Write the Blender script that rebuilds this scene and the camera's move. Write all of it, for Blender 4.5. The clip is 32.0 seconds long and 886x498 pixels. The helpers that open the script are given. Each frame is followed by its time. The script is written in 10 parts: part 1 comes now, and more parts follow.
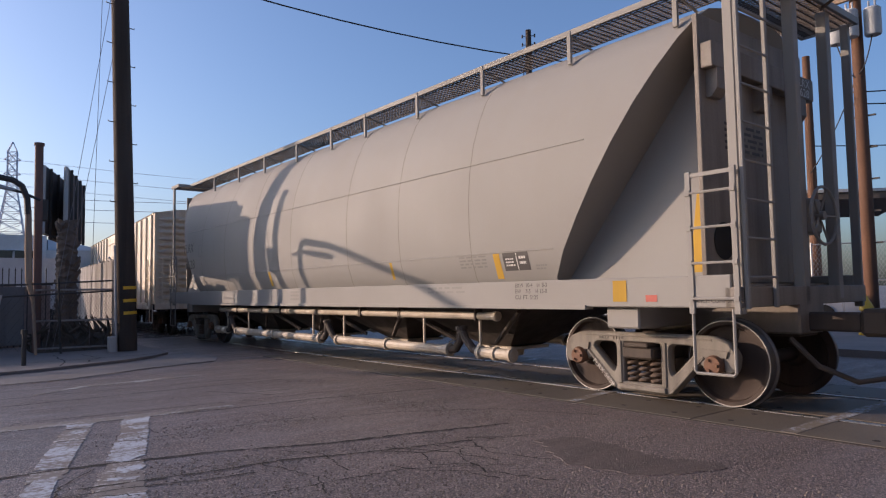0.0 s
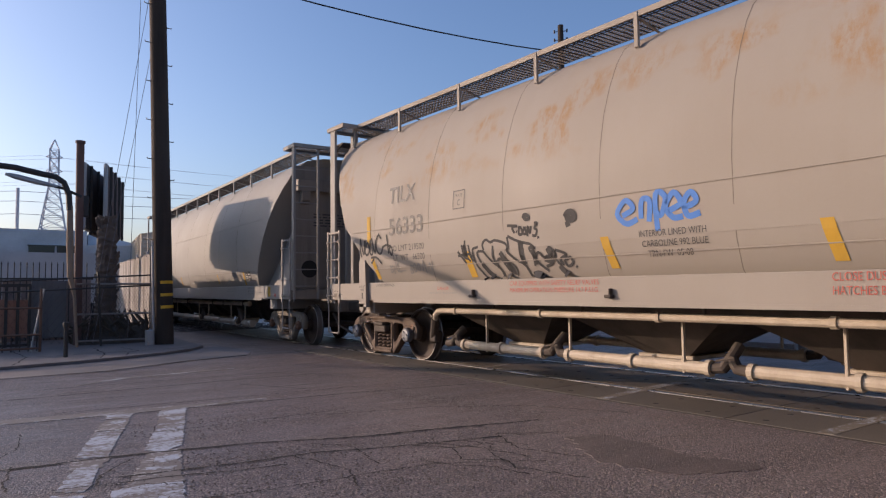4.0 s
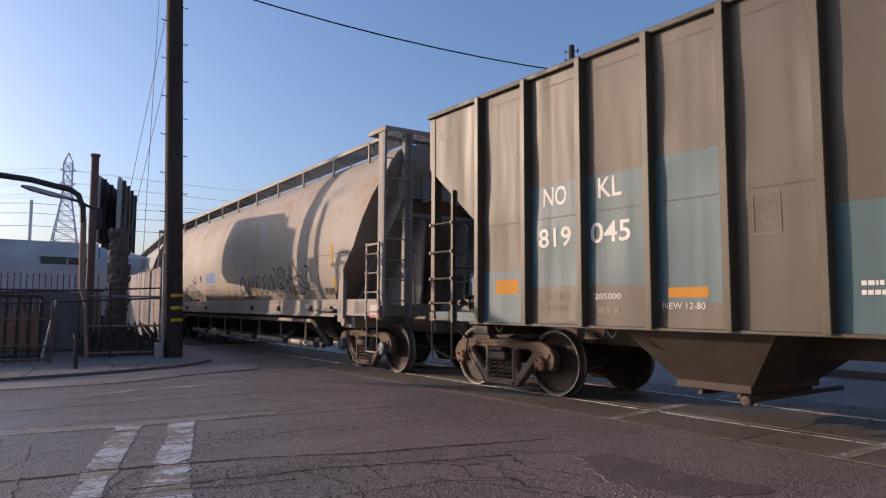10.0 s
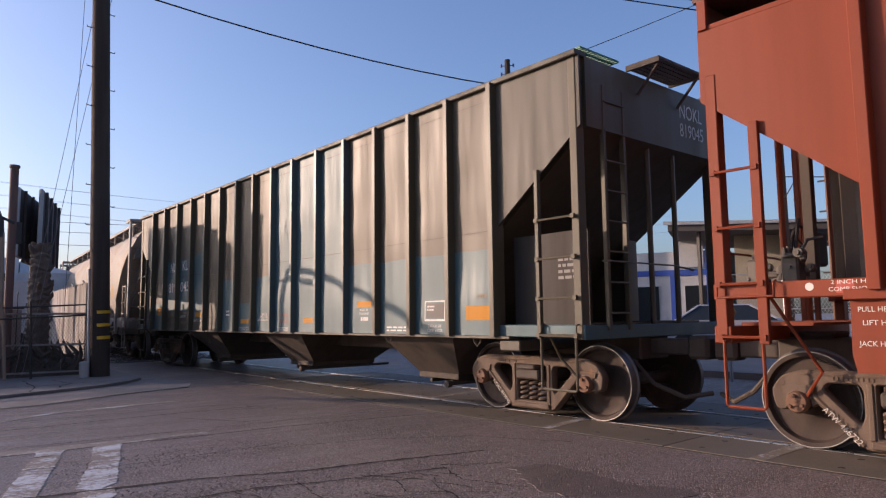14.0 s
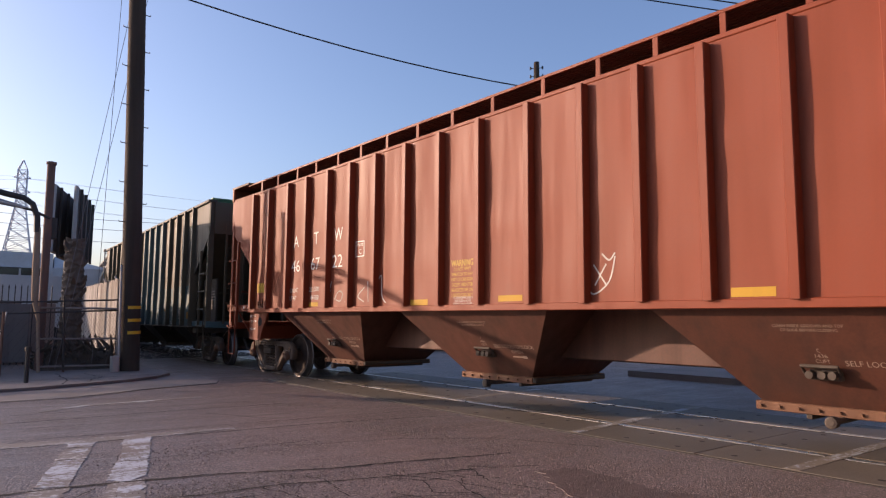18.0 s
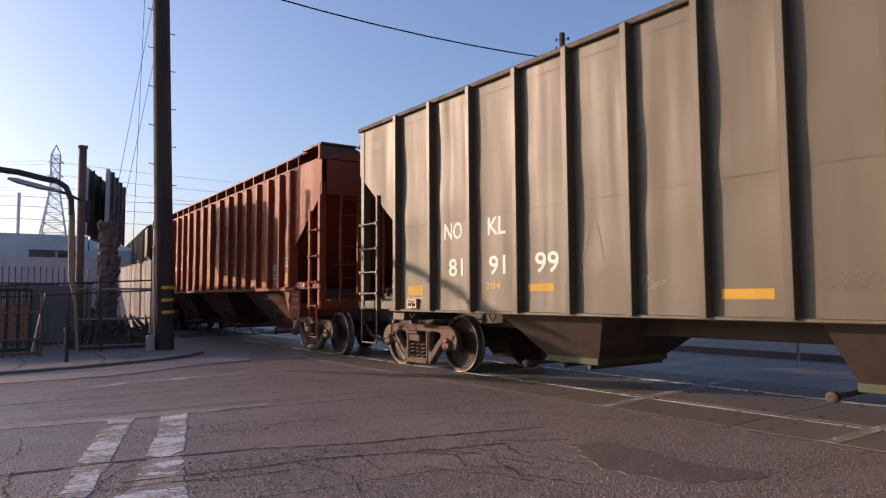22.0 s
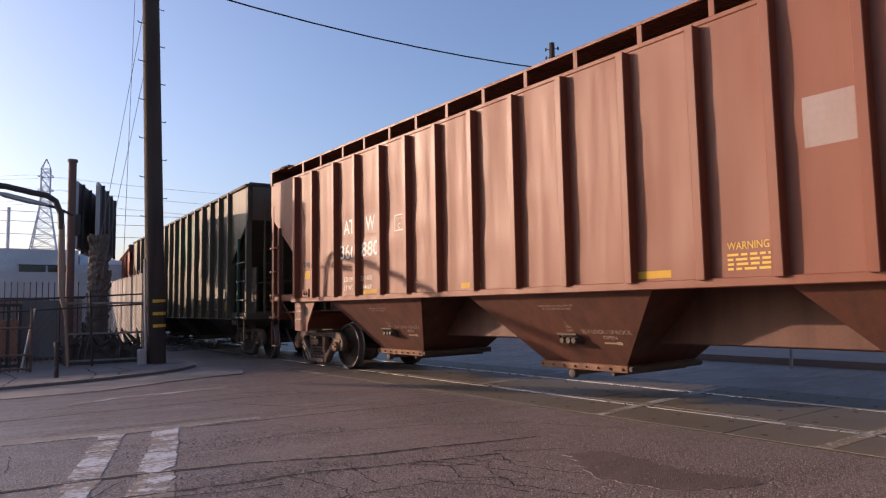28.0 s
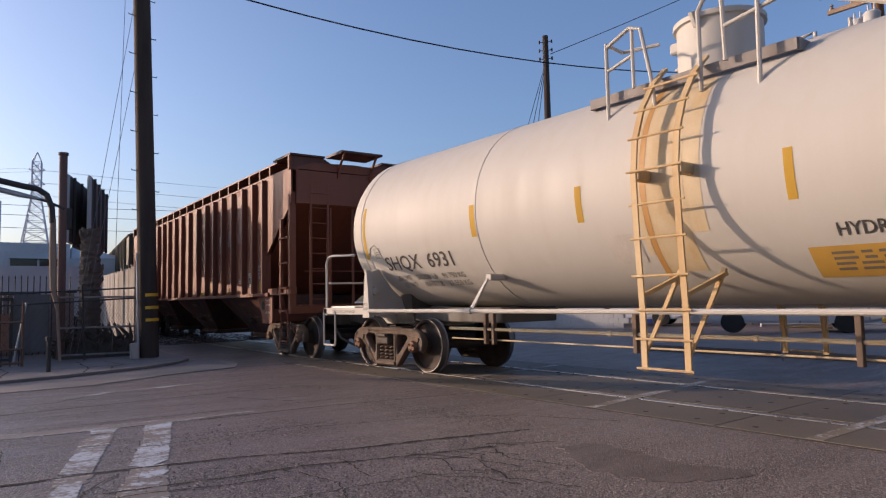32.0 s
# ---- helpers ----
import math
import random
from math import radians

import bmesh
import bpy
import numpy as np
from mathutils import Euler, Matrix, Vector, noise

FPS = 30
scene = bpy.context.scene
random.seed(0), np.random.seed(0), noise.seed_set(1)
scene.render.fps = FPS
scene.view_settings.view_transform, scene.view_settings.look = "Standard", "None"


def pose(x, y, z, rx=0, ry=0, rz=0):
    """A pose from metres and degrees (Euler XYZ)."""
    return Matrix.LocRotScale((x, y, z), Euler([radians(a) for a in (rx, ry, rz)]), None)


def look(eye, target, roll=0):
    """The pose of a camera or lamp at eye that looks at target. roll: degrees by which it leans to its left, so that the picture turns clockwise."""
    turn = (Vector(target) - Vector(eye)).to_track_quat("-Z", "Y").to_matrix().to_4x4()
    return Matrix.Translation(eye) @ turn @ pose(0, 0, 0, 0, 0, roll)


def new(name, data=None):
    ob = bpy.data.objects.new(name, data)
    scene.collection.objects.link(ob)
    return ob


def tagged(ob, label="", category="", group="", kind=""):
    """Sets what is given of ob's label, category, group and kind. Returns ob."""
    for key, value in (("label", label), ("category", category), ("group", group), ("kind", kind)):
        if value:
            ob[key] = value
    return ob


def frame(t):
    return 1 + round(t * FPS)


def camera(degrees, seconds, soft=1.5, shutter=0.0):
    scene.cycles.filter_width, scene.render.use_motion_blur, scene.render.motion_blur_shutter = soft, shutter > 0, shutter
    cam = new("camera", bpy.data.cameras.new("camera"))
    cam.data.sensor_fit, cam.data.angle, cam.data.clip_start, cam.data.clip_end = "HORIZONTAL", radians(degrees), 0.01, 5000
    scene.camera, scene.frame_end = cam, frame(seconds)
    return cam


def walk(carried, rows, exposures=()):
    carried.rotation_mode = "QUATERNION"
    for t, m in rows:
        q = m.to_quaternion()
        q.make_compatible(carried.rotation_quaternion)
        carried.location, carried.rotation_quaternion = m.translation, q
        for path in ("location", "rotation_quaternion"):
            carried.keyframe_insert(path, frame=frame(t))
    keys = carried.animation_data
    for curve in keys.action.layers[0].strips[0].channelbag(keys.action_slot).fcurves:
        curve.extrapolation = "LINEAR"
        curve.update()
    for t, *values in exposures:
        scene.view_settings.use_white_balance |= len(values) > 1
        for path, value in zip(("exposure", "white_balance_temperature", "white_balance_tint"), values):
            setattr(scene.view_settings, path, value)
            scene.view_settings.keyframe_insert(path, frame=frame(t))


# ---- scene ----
# World: the track runs along x, the train rolls towards -x; the camera stands at the crossing, near the origin.
cam = camera(66.58, 32.0, soft=1.2)
PATH = [
    (0.0, pose(-0.008, 0.026, 1.259, 93.65, 0.98, 50.94)),
    (0.5, pose(0.012, 0.030, 1.252, 93.63, 0.73, 51.20)),
    (1.0, pose(0.011, 0.027, 1.251, 93.56, 1.00, 52.19)),
    (1.5, pose(-0.019, 0.003, 1.255, 94.18, 0.18, 52.24)),
    (2.0, pose(-0.005, 0.018, 1.255, 93.73, 0.43, 52.59)),
    (2.5, pose(-0.018, 0.010, 1.248, 93.59, 0.53, 53.11)),
    (3.0, pose(-0.016, 0.005, 1.249, 93.52, 0.51, 53.44)),
    (3.5, pose(-0.025, 0.014, 1.256, 93.46, 0.21, 53.43)),
    (4.0, pose(0.006, 0.012, 1.255, 93.39, 0.61, 53.52)),
    (4.5, pose(0.007, 0.005, 1.253, 93.67, 0.32, 53.59)),
    (6.5, pose(0.010, -0.006, 1.250, 94.11, -0.07, 54.05)),
    (7.0, pose(0.002, -0.014, 1.254, 94.50, 0.51, 54.38)),
    (7.5, pose(-0.014, -0.008, 1.250, 94.40, 0.22, 54.11)),
    (8.0, pose(-0.007, 0.005, 1.248, 94.11, 0.11, 53.89)),
    (8.5, pose(0.009, -0.007, 1.255, 94.05, -0.46, 54.09)),
    (9.0, pose(0.011, -0.010, 1.257, 94.52, -0.83, 54.12)),
    (9.5, pose(0.010, -0.013, 1.258, 94.88, -0.71, 54.17)),
    (10.0, pose(0.004, -0.019, 1.248, 94.86, -0.22, 54.18)),
    (10.5, pose(-0.007, -0.008, 1.250, 94.58, 0.10, 54.19)),
    (11.0, pose(-0.007, -0.007, 1.258, 94.67, 0.22, 53.64)),
    (11.5, pose(0.012, 0.003, 1.259, 95.16, 0.08, 53.45)),
    (12.0, pose(-0.029, -0.011, 1.265, 96.15, -1.13, 52.53)),
    (12.5, pose(-0.054, -0.004, 1.263, 96.37, -0.82, 50.76)),
    (13.0, pose(-0.002, -0.001, 1.259, 96.18, -0.14, 49.45)),
    (13.5, pose(0.051, -0.013, 1.263, 96.01, 0.18, 49.02)),
    (14.0, pose(0.076, -0.011, 1.278, 95.75, 0.68, 49.15)),
    (14.5, pose(0.087, -0.020, 1.278, 95.66, 0.43, 49.45)),
    (16.5, pose(0.073, -0.020, 1.280, 95.44, -0.11, 50.14)),
    (17.0, pose(0.059, -0.007, 1.268, 95.91, -0.00, 50.77)),
    (17.5, pose(0.041, -0.018, 1.261, 96.22, -0.22, 50.77)),
    (18.0, pose(0.016, -0.018, 1.254, 95.98, -0.42, 51.18)),
    (18.5, pose(0.006, -0.013, 1.258, 95.76, -0.16, 51.33)),
    (19.0, pose(0.004, -0.012, 1.250, 95.52, 0.29, 51.77)),
    (19.5, pose(0.021, -0.005, 1.261, 95.40, 0.15, 52.02)),
    (20.0, pose(0.018, 0.001, 1.256, 95.37, 0.02, 52.20)),
    (20.5, pose(0.005, -0.012, 1.252, 95.48, 0.26, 52.62)),
    (21.0, pose(-0.002, -0.010, 1.240, 94.84, 0.55, 53.20)),
    (21.5, pose(-0.011, -0.013, 1.249, 94.47, 0.23, 53.34)),
    (22.0, pose(-0.020, -0.007, 1.247, 93.98, 0.33, 53.52)),
    (22.5, pose(-0.027, -0.002, 1.252, 93.95, 0.68, 54.10)),
    (23.0, pose(-0.041, 0.005, 1.257, 94.09, 0.49, 53.55)),
    (23.5, pose(-0.024, 0.002, 1.245, 94.48, 1.02, 53.33)),
    (24.0, pose(-0.033, 0.003, 1.256, 94.91, -0.04, 53.33)),
    (24.5, pose(-0.037, -0.000, 1.256, 95.21, 0.05, 52.39)),
    (25.0, pose(-0.016, -0.001, 1.253, 95.03, 0.13, 51.76)),
    (25.5, pose(-0.007, -0.001, 1.243, 94.92, 0.76, 51.75)),
    (26.0, pose(-0.002, 0.005, 1.248, 94.72, 0.97, 52.40)),
    (26.5, pose(-0.022, 0.008, 1.255, 95.08, 0.88, 52.83)),
    (28.5, pose(-0.029, 0.009, 1.246, 94.42, 1.19, 53.03)),
    (29.0, pose(-0.032, 0.018, 1.247, 93.70, 1.09, 53.24)),
    (29.5, pose(-0.032, 0.005, 1.255, 93.96, 0.41, 53.08)),
    (30.0, pose(-0.034, 0.008, 1.256, 94.49, 0.48, 52.75)),
    (30.5, pose(-0.028, 0.011, 1.250, 94.24, 1.27, 52.20)),
    (31.0, pose(-0.023, 0.016, 1.245, 93.78, 1.30, 52.10)),
    (31.5, pose(-0.011, 0.018, 1.249, 93.92, 1.56, 52.18)),
    (32.0, pose(-0.024, 0.016, 1.249, 94.24, 1.15, 52.45)),
]
walk(cam, PATH, [(0.0, 0.58, 6480, 21), (4.0, 0.56, 6640, 21), (8.0, 0.51, 6580, 20), (11.0, 0.60, 6690, 23), (14.0, 0.78, 6780, 26), (17.0, 0.90, 7120, 26), (20.0, 0.90, 7280, 26), (24.0, 0.74, 7150, 26), (26.0, 0.78, 7120, 26), (29.0, 0.85, 7320, 26), (32.0, 0.61, 6850, 22)])

# ---- light ----
world = bpy.data.worlds.new("world")
scene.world = world
world.use_nodes = True
wn = world.node_tree.nodes
sky = wn.new("ShaderNodeTexSky")
sky.sky_type = "NISHITA"
sky.sun_disc = False
sky.sun_elevation = radians(12.95)
sky.sun_rotation = radians(231.1)
sky.air_density, sky.dust_density, sky.ozone_density = 1.0, 2.8, 4.2
wn["Background"].inputs["Strength"].default_value = 0.15
world.node_tree.links.new(sky.outputs["Color"], wn["Background"].inputs["Color"])
sun = new("sun", bpy.data.lights.new("sun", "SUN"))
sun.data.energy, sun.data.angle, sun.data.color = 2.75, radians(0.5), (1.0, 0.79, 0.58)
sun.matrix_world = look((-62, -50, 18.3), (0, 0, 0))

# ---- materials ----
def nodes_of(m):
    m.use_nodes = True
    return m.node_tree.nodes, m.node_tree.links, m.node_tree.nodes["Principled BSDF"]


def ramp(n, l, source, stops):
    r = n.new("ShaderNodeValToRGB")
    while len(r.color_ramp.elements) < len(stops):
        r.color_ramp.elements.new(0.5)
    for e, (p, c) in zip(r.color_ramp.elements, stops):
        e.position, e.color = p, (c, c, c, 1) if isinstance(c, (int, float)) else (*c, 1)
    l.new(source, r.inputs[0])
    return r.outputs[0]


def mixed(n, l, fac, a, b, kind="MIX"):
    m = n.new("ShaderNodeMixRGB")
    m.blend_type = kind
    for sock, v in zip(m.inputs, (fac, a, b)):
        if isinstance(v, (int, float)):
            sock.default_value = v
        elif isinstance(v, tuple):
            sock.default_value = (*v, 1)
        else:
            l.new(v, sock)
    return m.outputs[0]


def noise_of(n, l, co, scale, detail=4, stretch=(1, 1, 1), rough=0.55):
    mp = n.new("ShaderNodeMapping")
    mp.inputs["Scale"].default_value = stretch
    l.new(co, mp.inputs[0])
    t = n.new("ShaderNodeTexNoise")
    t.inputs["Scale"].default_value, t.inputs["Detail"].default_value, t.inputs["Roughness"].default_value = scale, detail, rough
    l.new(mp.outputs[0], t.inputs[0])
    return t.outputs[0]


def bumped(n, l, bsdf, height, strength, distance=0.02):
    b = n.new("ShaderNodeBump")
    b.inputs["Strength"].default_value, b.inputs["Distance"].default_value = strength, distance
    l.new(height, b.inputs["Height"])
    l.new(b.outputs[0], bsdf.inputs["Normal"])


def paint(name, base, rough=0.5, dirt=(0.16, 0.12, 0.09), amount=0.5, rust=0.0, metal=0.0, bump=0.15, grain=9.0, streaks=0.6, sheen=0.5):
    """Weathered paint or metal: soft blotches, vertical streaks, small spots and some rust."""
    m = bpy.data.materials.new(name)
    n, l, b = nodes_of(m)
    co = n.new("ShaderNodeTexCoord").outputs["Object"]
    big = noise_of(n, l, co, 0.7, 5)
    streak = noise_of(n, l, co, 3.0, 4, (1.6, 1.6, 0.12))
    fine = noise_of(n, l, co, grain * 4, 3)
    c = mixed(n, l, ramp(n, l, big, [(0.35, 0.0), (0.75, 0.35 * amount)]), base, dirt)
    c = mixed(n, l, ramp(n, l, streak, [(0.45, 0.0), (0.78, streaks * amount)]), c, dirt)
    c = mixed(n, l, ramp(n, l, fine, [(0.4, 0.0), (0.8, 0.18 * amount)]), c, dirt)
    if rust:
        spots = noise_of(n, l, co, 1.3, 6, (1, 1, 0.55), 0.68)
        c = mixed(n, l, ramp(n, l, spots, [(0.66 - 0.1 * rust, 0.0), (0.72 - 0.06 * rust, 0.75)]), c, (0.33, 0.14, 0.05))
    l.new(c, b.inputs["Base Color"])
    l.new(ramp(n, l, big if streaks < 0.3 else streak, [(0.3, rough - 0.05), (0.7, min(1.0, rough + 0.12))]), b.inputs["Roughness"])
    b.inputs["Metallic"].default_value = metal
    b.inputs["Specular IOR Level"].default_value = sheen
    bumped(n, l, b, fine, bump, 0.004)
    return m


def plain(name, base, rough=0.6, metal=0.0, emit=None):
    m = bpy.data.materials.new(name)
    n, l, b = nodes_of(m)
    co = n.new("ShaderNodeTexCoord").outputs["Object"]
    v = noise_of(n, l, co, 14, 3)
    l.new(mixed(n, l, ramp(n, l, v, [(0.35, 0.0), (0.7, 0.22)]), base, tuple(x * 0.55 for x in base)), b.inputs["Base Color"])
    b.inputs["Roughness"].default_value, b.inputs["Metallic"].default_value = rough, metal
    return m


def band_paint(name, upper, lower, z0, z1=99.0, dirt=(0.078, 0.066, 0.046), rough=0.50, amount=0.5):
    """Two paints: the lower one between the heights z0 (below it the upper again) and z1, with an uneven edge."""
    m = paint(name, upper, rough, dirt, amount, sheen=0.42)
    n, l, b = nodes_of(m)
    co = n.new("ShaderNodeTexCoord").outputs["Object"]
    sep = n.new("ShaderNodeSeparateXYZ")
    l.new(co, sep.inputs[0])
    wob = n.new("ShaderNodeMath")
    wob.operation = "MULTIPLY_ADD"
    l.new(noise_of(n, l, co, 2.2, 5), wob.inputs[0])
    wob.inputs[1].default_value = 0.10
    l.new(sep.outputs[2], wob.inputs[2])
    inside = []
    for z, op in ((z0 + 0.05, "GREATER_THAN"), (z1 + 0.05, "LESS_THAN")):
        g = n.new("ShaderNodeMath")
        g.operation = op
        l.new(wob.outputs[0], g.inputs[0])
        g.inputs[1].default_value = z
        inside.append(g.outputs[0])
    both = n.new("ShaderNodeMath")
    both.operation = "MULTIPLY"
    l.new(inside[0], both.inputs[0])
    l.new(inside[1], both.inputs[1])
    old = b.inputs["Base Color"].links[0].from_socket
    tint = mixed(n, l, ramp(n, l, noise_of(n, l, co, 3.0, 4, (1.6, 1.6, 0.12)), [(0.45, 0.0), (0.85, 0.3)]), lower, dirt)
    l.new(mixed(n, l, both.outputs[0], old, tint), b.inputs["Base Color"])
    return m


def rust_band(m, z0, z1):
    """Orange rust blotches with runs below them, on the shoulder of a car between two heights."""
    n, l, b = nodes_of(m)
    co = n.new("ShaderNodeTexCoord").outputs["Object"]
    sep = n.new("ShaderNodeSeparateXYZ")
    l.new(co, sep.inputs[0])
    zone = n.new("ShaderNodeMapRange")
    l.new(sep.outputs[2], zone.inputs[0])
    zone.inputs[1].default_value, zone.inputs[2].default_value = z0 - 0.3, z1 + 0.3
    inside = ramp(n, l, zone.outputs[0], [(0.12, 0.0), (0.35, 1.0), (0.75, 1.0), (0.95, 0.1)])
    blot = noise_of(n, l, co, 0.9, 3, (1.0, 1.0, 1.6), 0.5)
    torn = noise_of(n, l, co, 5.0, 7, (1.3, 1.0, 0.5), 0.7)
    both = mixed(n, l, 1.0, ramp(n, l, blot, [(0.47, 0.0), (0.57, 1.0)]), ramp(n, l, torn, [(0.42, 0.0), (0.60, 0.9)]), "MULTIPLY")
    both = mixed(n, l, 1.0, both, inside, "MULTIPLY")
    old = b.inputs["Base Color"].links[0].from_socket
    l.new(mixed(n, l, both, old, (0.275, 0.165, 0.080)), b.inputs["Base Color"])
    return m


def asphalt(name, base=0.174, rubbed=0.5, coarse=1.0):
    """Old asphalt: stones standing out of dark binder, rubbed smooth in lanes and patches."""
    m = bpy.data.materials.new(name)
    n, l, b = nodes_of(m)
    co = n.new("ShaderNodeTexCoord").outputs["Object"]
    big = noise_of(n, l, co, 0.5, 7, (2.2, 0.22, 1), 0.62)
    mid = noise_of(n, l, co, 3.0, 6, (1.3, 0.3, 1), 0.7)
    stain = noise_of(n, l, co, 0.33, 5, (1, 1, 1), 0.6)
    grit = noise_of(n, l, co, 95, 4, rough=0.7)
    vor = n.new("ShaderNodeTexVoronoi")
    vor.inputs["Scale"].default_value = 68
    l.new(co, vor.inputs[0])
    k = base
    worn = ramp(n, l, big, [(0.36, 0.0), (0.62, 1.0)])
    c = mixed(n, l, worn, (k * 1.08, k * 0.77, k * 0.66), (k * 1.43, k * 1.05, k * 0.92))
    c = mixed(n, l, ramp(n, l, mid, [(0.40, 0.0), (0.75, 0.6)]), c, (k * 1.8, k * 1.36, k * 1.19))
    c = mixed(n, l, ramp(n, l, stain, [(0.50, 0.0), (0.68, 0.45)]), c, (k * 0.62, k * 0.50, k * 0.45))
    c = mixed(n, l, ramp(n, l, vor.outputs["Color"], [(0.56, 0.0), (0.88, 0.92 * coarse)]), c, (k * 2.9, k * 2.3, k * 2.0))
    c = mixed(n, l, ramp(n, l, vor.outputs["Distance"], [(0.36, 0.0), (0.75, 0.9 * coarse)]), c, (k * 0.3, k * 0.26, k * 0.25))
    c = mixed(n, l, ramp(n, l, grit, [(0.34, 0.85 * coarse), (0.49, 0.0)]), c, (k * 0.35, k * 0.31, k * 0.30))
    l.new(c, b.inputs["Base Color"])
    l.new(ramp(n, l, mid, [(0.35, 0.54), (0.7, 0.38)]), b.inputs["Roughness"])
    h = mixed(n, l, 0.4, ramp(n, l, vor.outputs["Distance"], [(0.1, 1.0), (0.75, 0.0)]), grit)
    flat = mixed(n, l, mixed(n, l, 0.5, worn, ramp(n, l, mid, [(0.4, 0.0), (0.7, 1.0)])), h, (rubbed, rubbed, rubbed))
    bumped(n, l, b, flat, 1.0 * coarse, 0.0135)
    return m


def concrete(name, base, rough=0.85):
    m = bpy.data.materials.new(name)
    n, l, b = nodes_of(m)
    co = n.new("ShaderNodeTexCoord").outputs["Object"]
    big, fine = noise_of(n, l, co, 1.1, 6), noise_of(n, l, co, 40, 4)
    rnd = n.new("ShaderNodeObjectInfo").outputs["Random"]
    c = mixed(n, l, ramp(n, l, big, [(0.3, 0.0), (0.75, 0.7)]), base, tuple(x * 0.5 for x in base))
    c = mixed(n, l, ramp(n, l, rnd, [(0.0, 0.0), (1.0, 0.35)]), c, tuple(x * 0.6 for x in base))
    c = mixed(n, l, ramp(n, l, fine, [(0.35, 0.35), (0.6, 0.0)]), c, tuple(x * 0.35 for x in base))
    l.new(c, b.inputs["Base Color"])
    b.inputs["Roughness"].default_value = rough
    bumped(n, l, b, fine, 0.4, 0.006)
    return m


def worn_line(name, colour, wear, under=(0.055, 0.05, 0.047)):
    """Road paint, worn through to the road in patches."""
    m = bpy.data.materials.new(name)
    n, l, b = nodes_of(m)
    co = n.new("ShaderNodeTexCoord").outputs["Object"]
    w1, w2 = noise_of(n, l, co, 2.2, 8, (1.8, 0.7, 1), 0.75), noise_of(n, l, co, 26, 5)
    hole = mixed(n, l, 0.35, w1, w2)
    l.new(mixed(n, l, ramp(n, l, hole, [(wear - 0.05, 0.0), (wear + 0.05, 1.0)]), under, colour), b.inputs["Base Color"])
    b.inputs["Roughness"].default_value = 0.7
    bumped(n, l, b, w2, 0.4, 0.006)
    return m


M_ASPHALT = asphalt("asphalt")
M_PATCH = asphalt("asphalt_patch", 0.098, coarse=0.6)
M_TAR = plain("tar_joint", (0.045, 0.038, 0.033), 0.85)
# near-black for cracks; also the painted shade of flangeways and holes
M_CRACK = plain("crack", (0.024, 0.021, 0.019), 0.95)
M_PANEL = concrete("crossing_panel", (0.165, 0.133, 0.100), 0.6)
M_WALK = concrete("sidewalk_concrete", (0.268, 0.232, 0.218))
M_BALLAST = concrete("ballast", (0.115, 0.096, 0.086))
M_RAIL = paint("rail_steel", (0.40, 0.40, 0.41), 0.28, (0.2, 0.13, 0.09), 0.4, metal=0.9)
# white road paint; the bluish tint is sky reflection put into the colour
M_LINE = worn_line("road_paint", (0.45, 0.48, 0.53), 0.50, (0.19, 0.16, 0.14))
M_LINE_WORN = worn_line("road_paint_worn", (0.46, 0.46, 0.46), 0.55, (0.19, 0.16, 0.14))
M_LINE_FAINT = worn_line("road_paint_remains", (0.55, 0.54, 0.53), 0.56, (0.19, 0.16, 0.14))
# white line too, blue of the skylight in shade painted in
M_SKY_TINT_LINE = worn_line("panel_paint", (0.46, 0.49, 0.55), 0.55, (0.19, 0.153, 0.114))
M_POLE = paint("creosoted_wood", (0.060, 0.042, 0.032), 0.9, (0.015, 0.012, 0.01), 0.9, grain=5)
M_POLE_RED = paint("brown_pole_wood", (0.16, 0.075, 0.040), 0.85, (0.035, 0.022, 0.016), 1.3, grain=5)
M_YELLOW = plain("yellow_tape", (0.75, 0.42, 0.03), 0.45)
M_DARK = plain("dark_iron", (0.045, 0.040, 0.037), 0.6, 0.2)
M_GALV = paint("galvanised", (0.42, 0.42, 0.42), 0.5, (0.2, 0.19, 0.18), 0.5, metal=0.6)
M_CREAM = paint("cream_car_paint", (0.268, 0.256, 0.237), 0.66, (0.24, 0.20, 0.165), 0.45, streaks=0.18, sheen=0.3)
M_CREAM_RUST = rust_band(paint("cream_rust_paint", (0.288, 0.253, 0.215), 0.64, (0.24, 0.19, 0.145), 0.45, streaks=0.25, sheen=0.32), 2.95, 3.85)
M_TANK_GRIME = paint("sooty_white_paint", (0.15, 0.135, 0.115), 0.7, (0.05, 0.04, 0.03), 1.0)
M_WHITE_CAR = paint("white_tank_paint", (0.445, 0.425, 0.388), 0.6, (0.40, 0.32, 0.22), 0.25)
M_ORANGE_STAIN = paint("orange_stained_paint", (0.42, 0.23, 0.07), 0.55, (0.36, 0.17, 0.05), 0.9, rust=0.5)
M_YELLOW_STAIN = paint("yellow_stained_paint", (0.50, 0.42, 0.29), 0.6, (0.44, 0.27, 0.09), 1.1)
M_LADDER = paint("rust_run_ladder_paint", (0.50, 0.37, 0.20), 0.6, (0.40, 0.20, 0.05), 1.0, rust=0.5)
M_TANK_PATCH = paint("pale_grey_patch", (0.48, 0.445, 0.40), 0.6)
M_RED = paint("red_car_paint", (0.212, 0.037, 0.011), 0.55, (0.120, 0.036, 0.021), 0.65, streaks=0.45, sheen=0.29)
M_RED2 = paint("brown_red_car_paint", (0.170, 0.048, 0.022), 0.52, (0.105, 0.036, 0.023), 0.65, streaks=0.45, sheen=0.40)
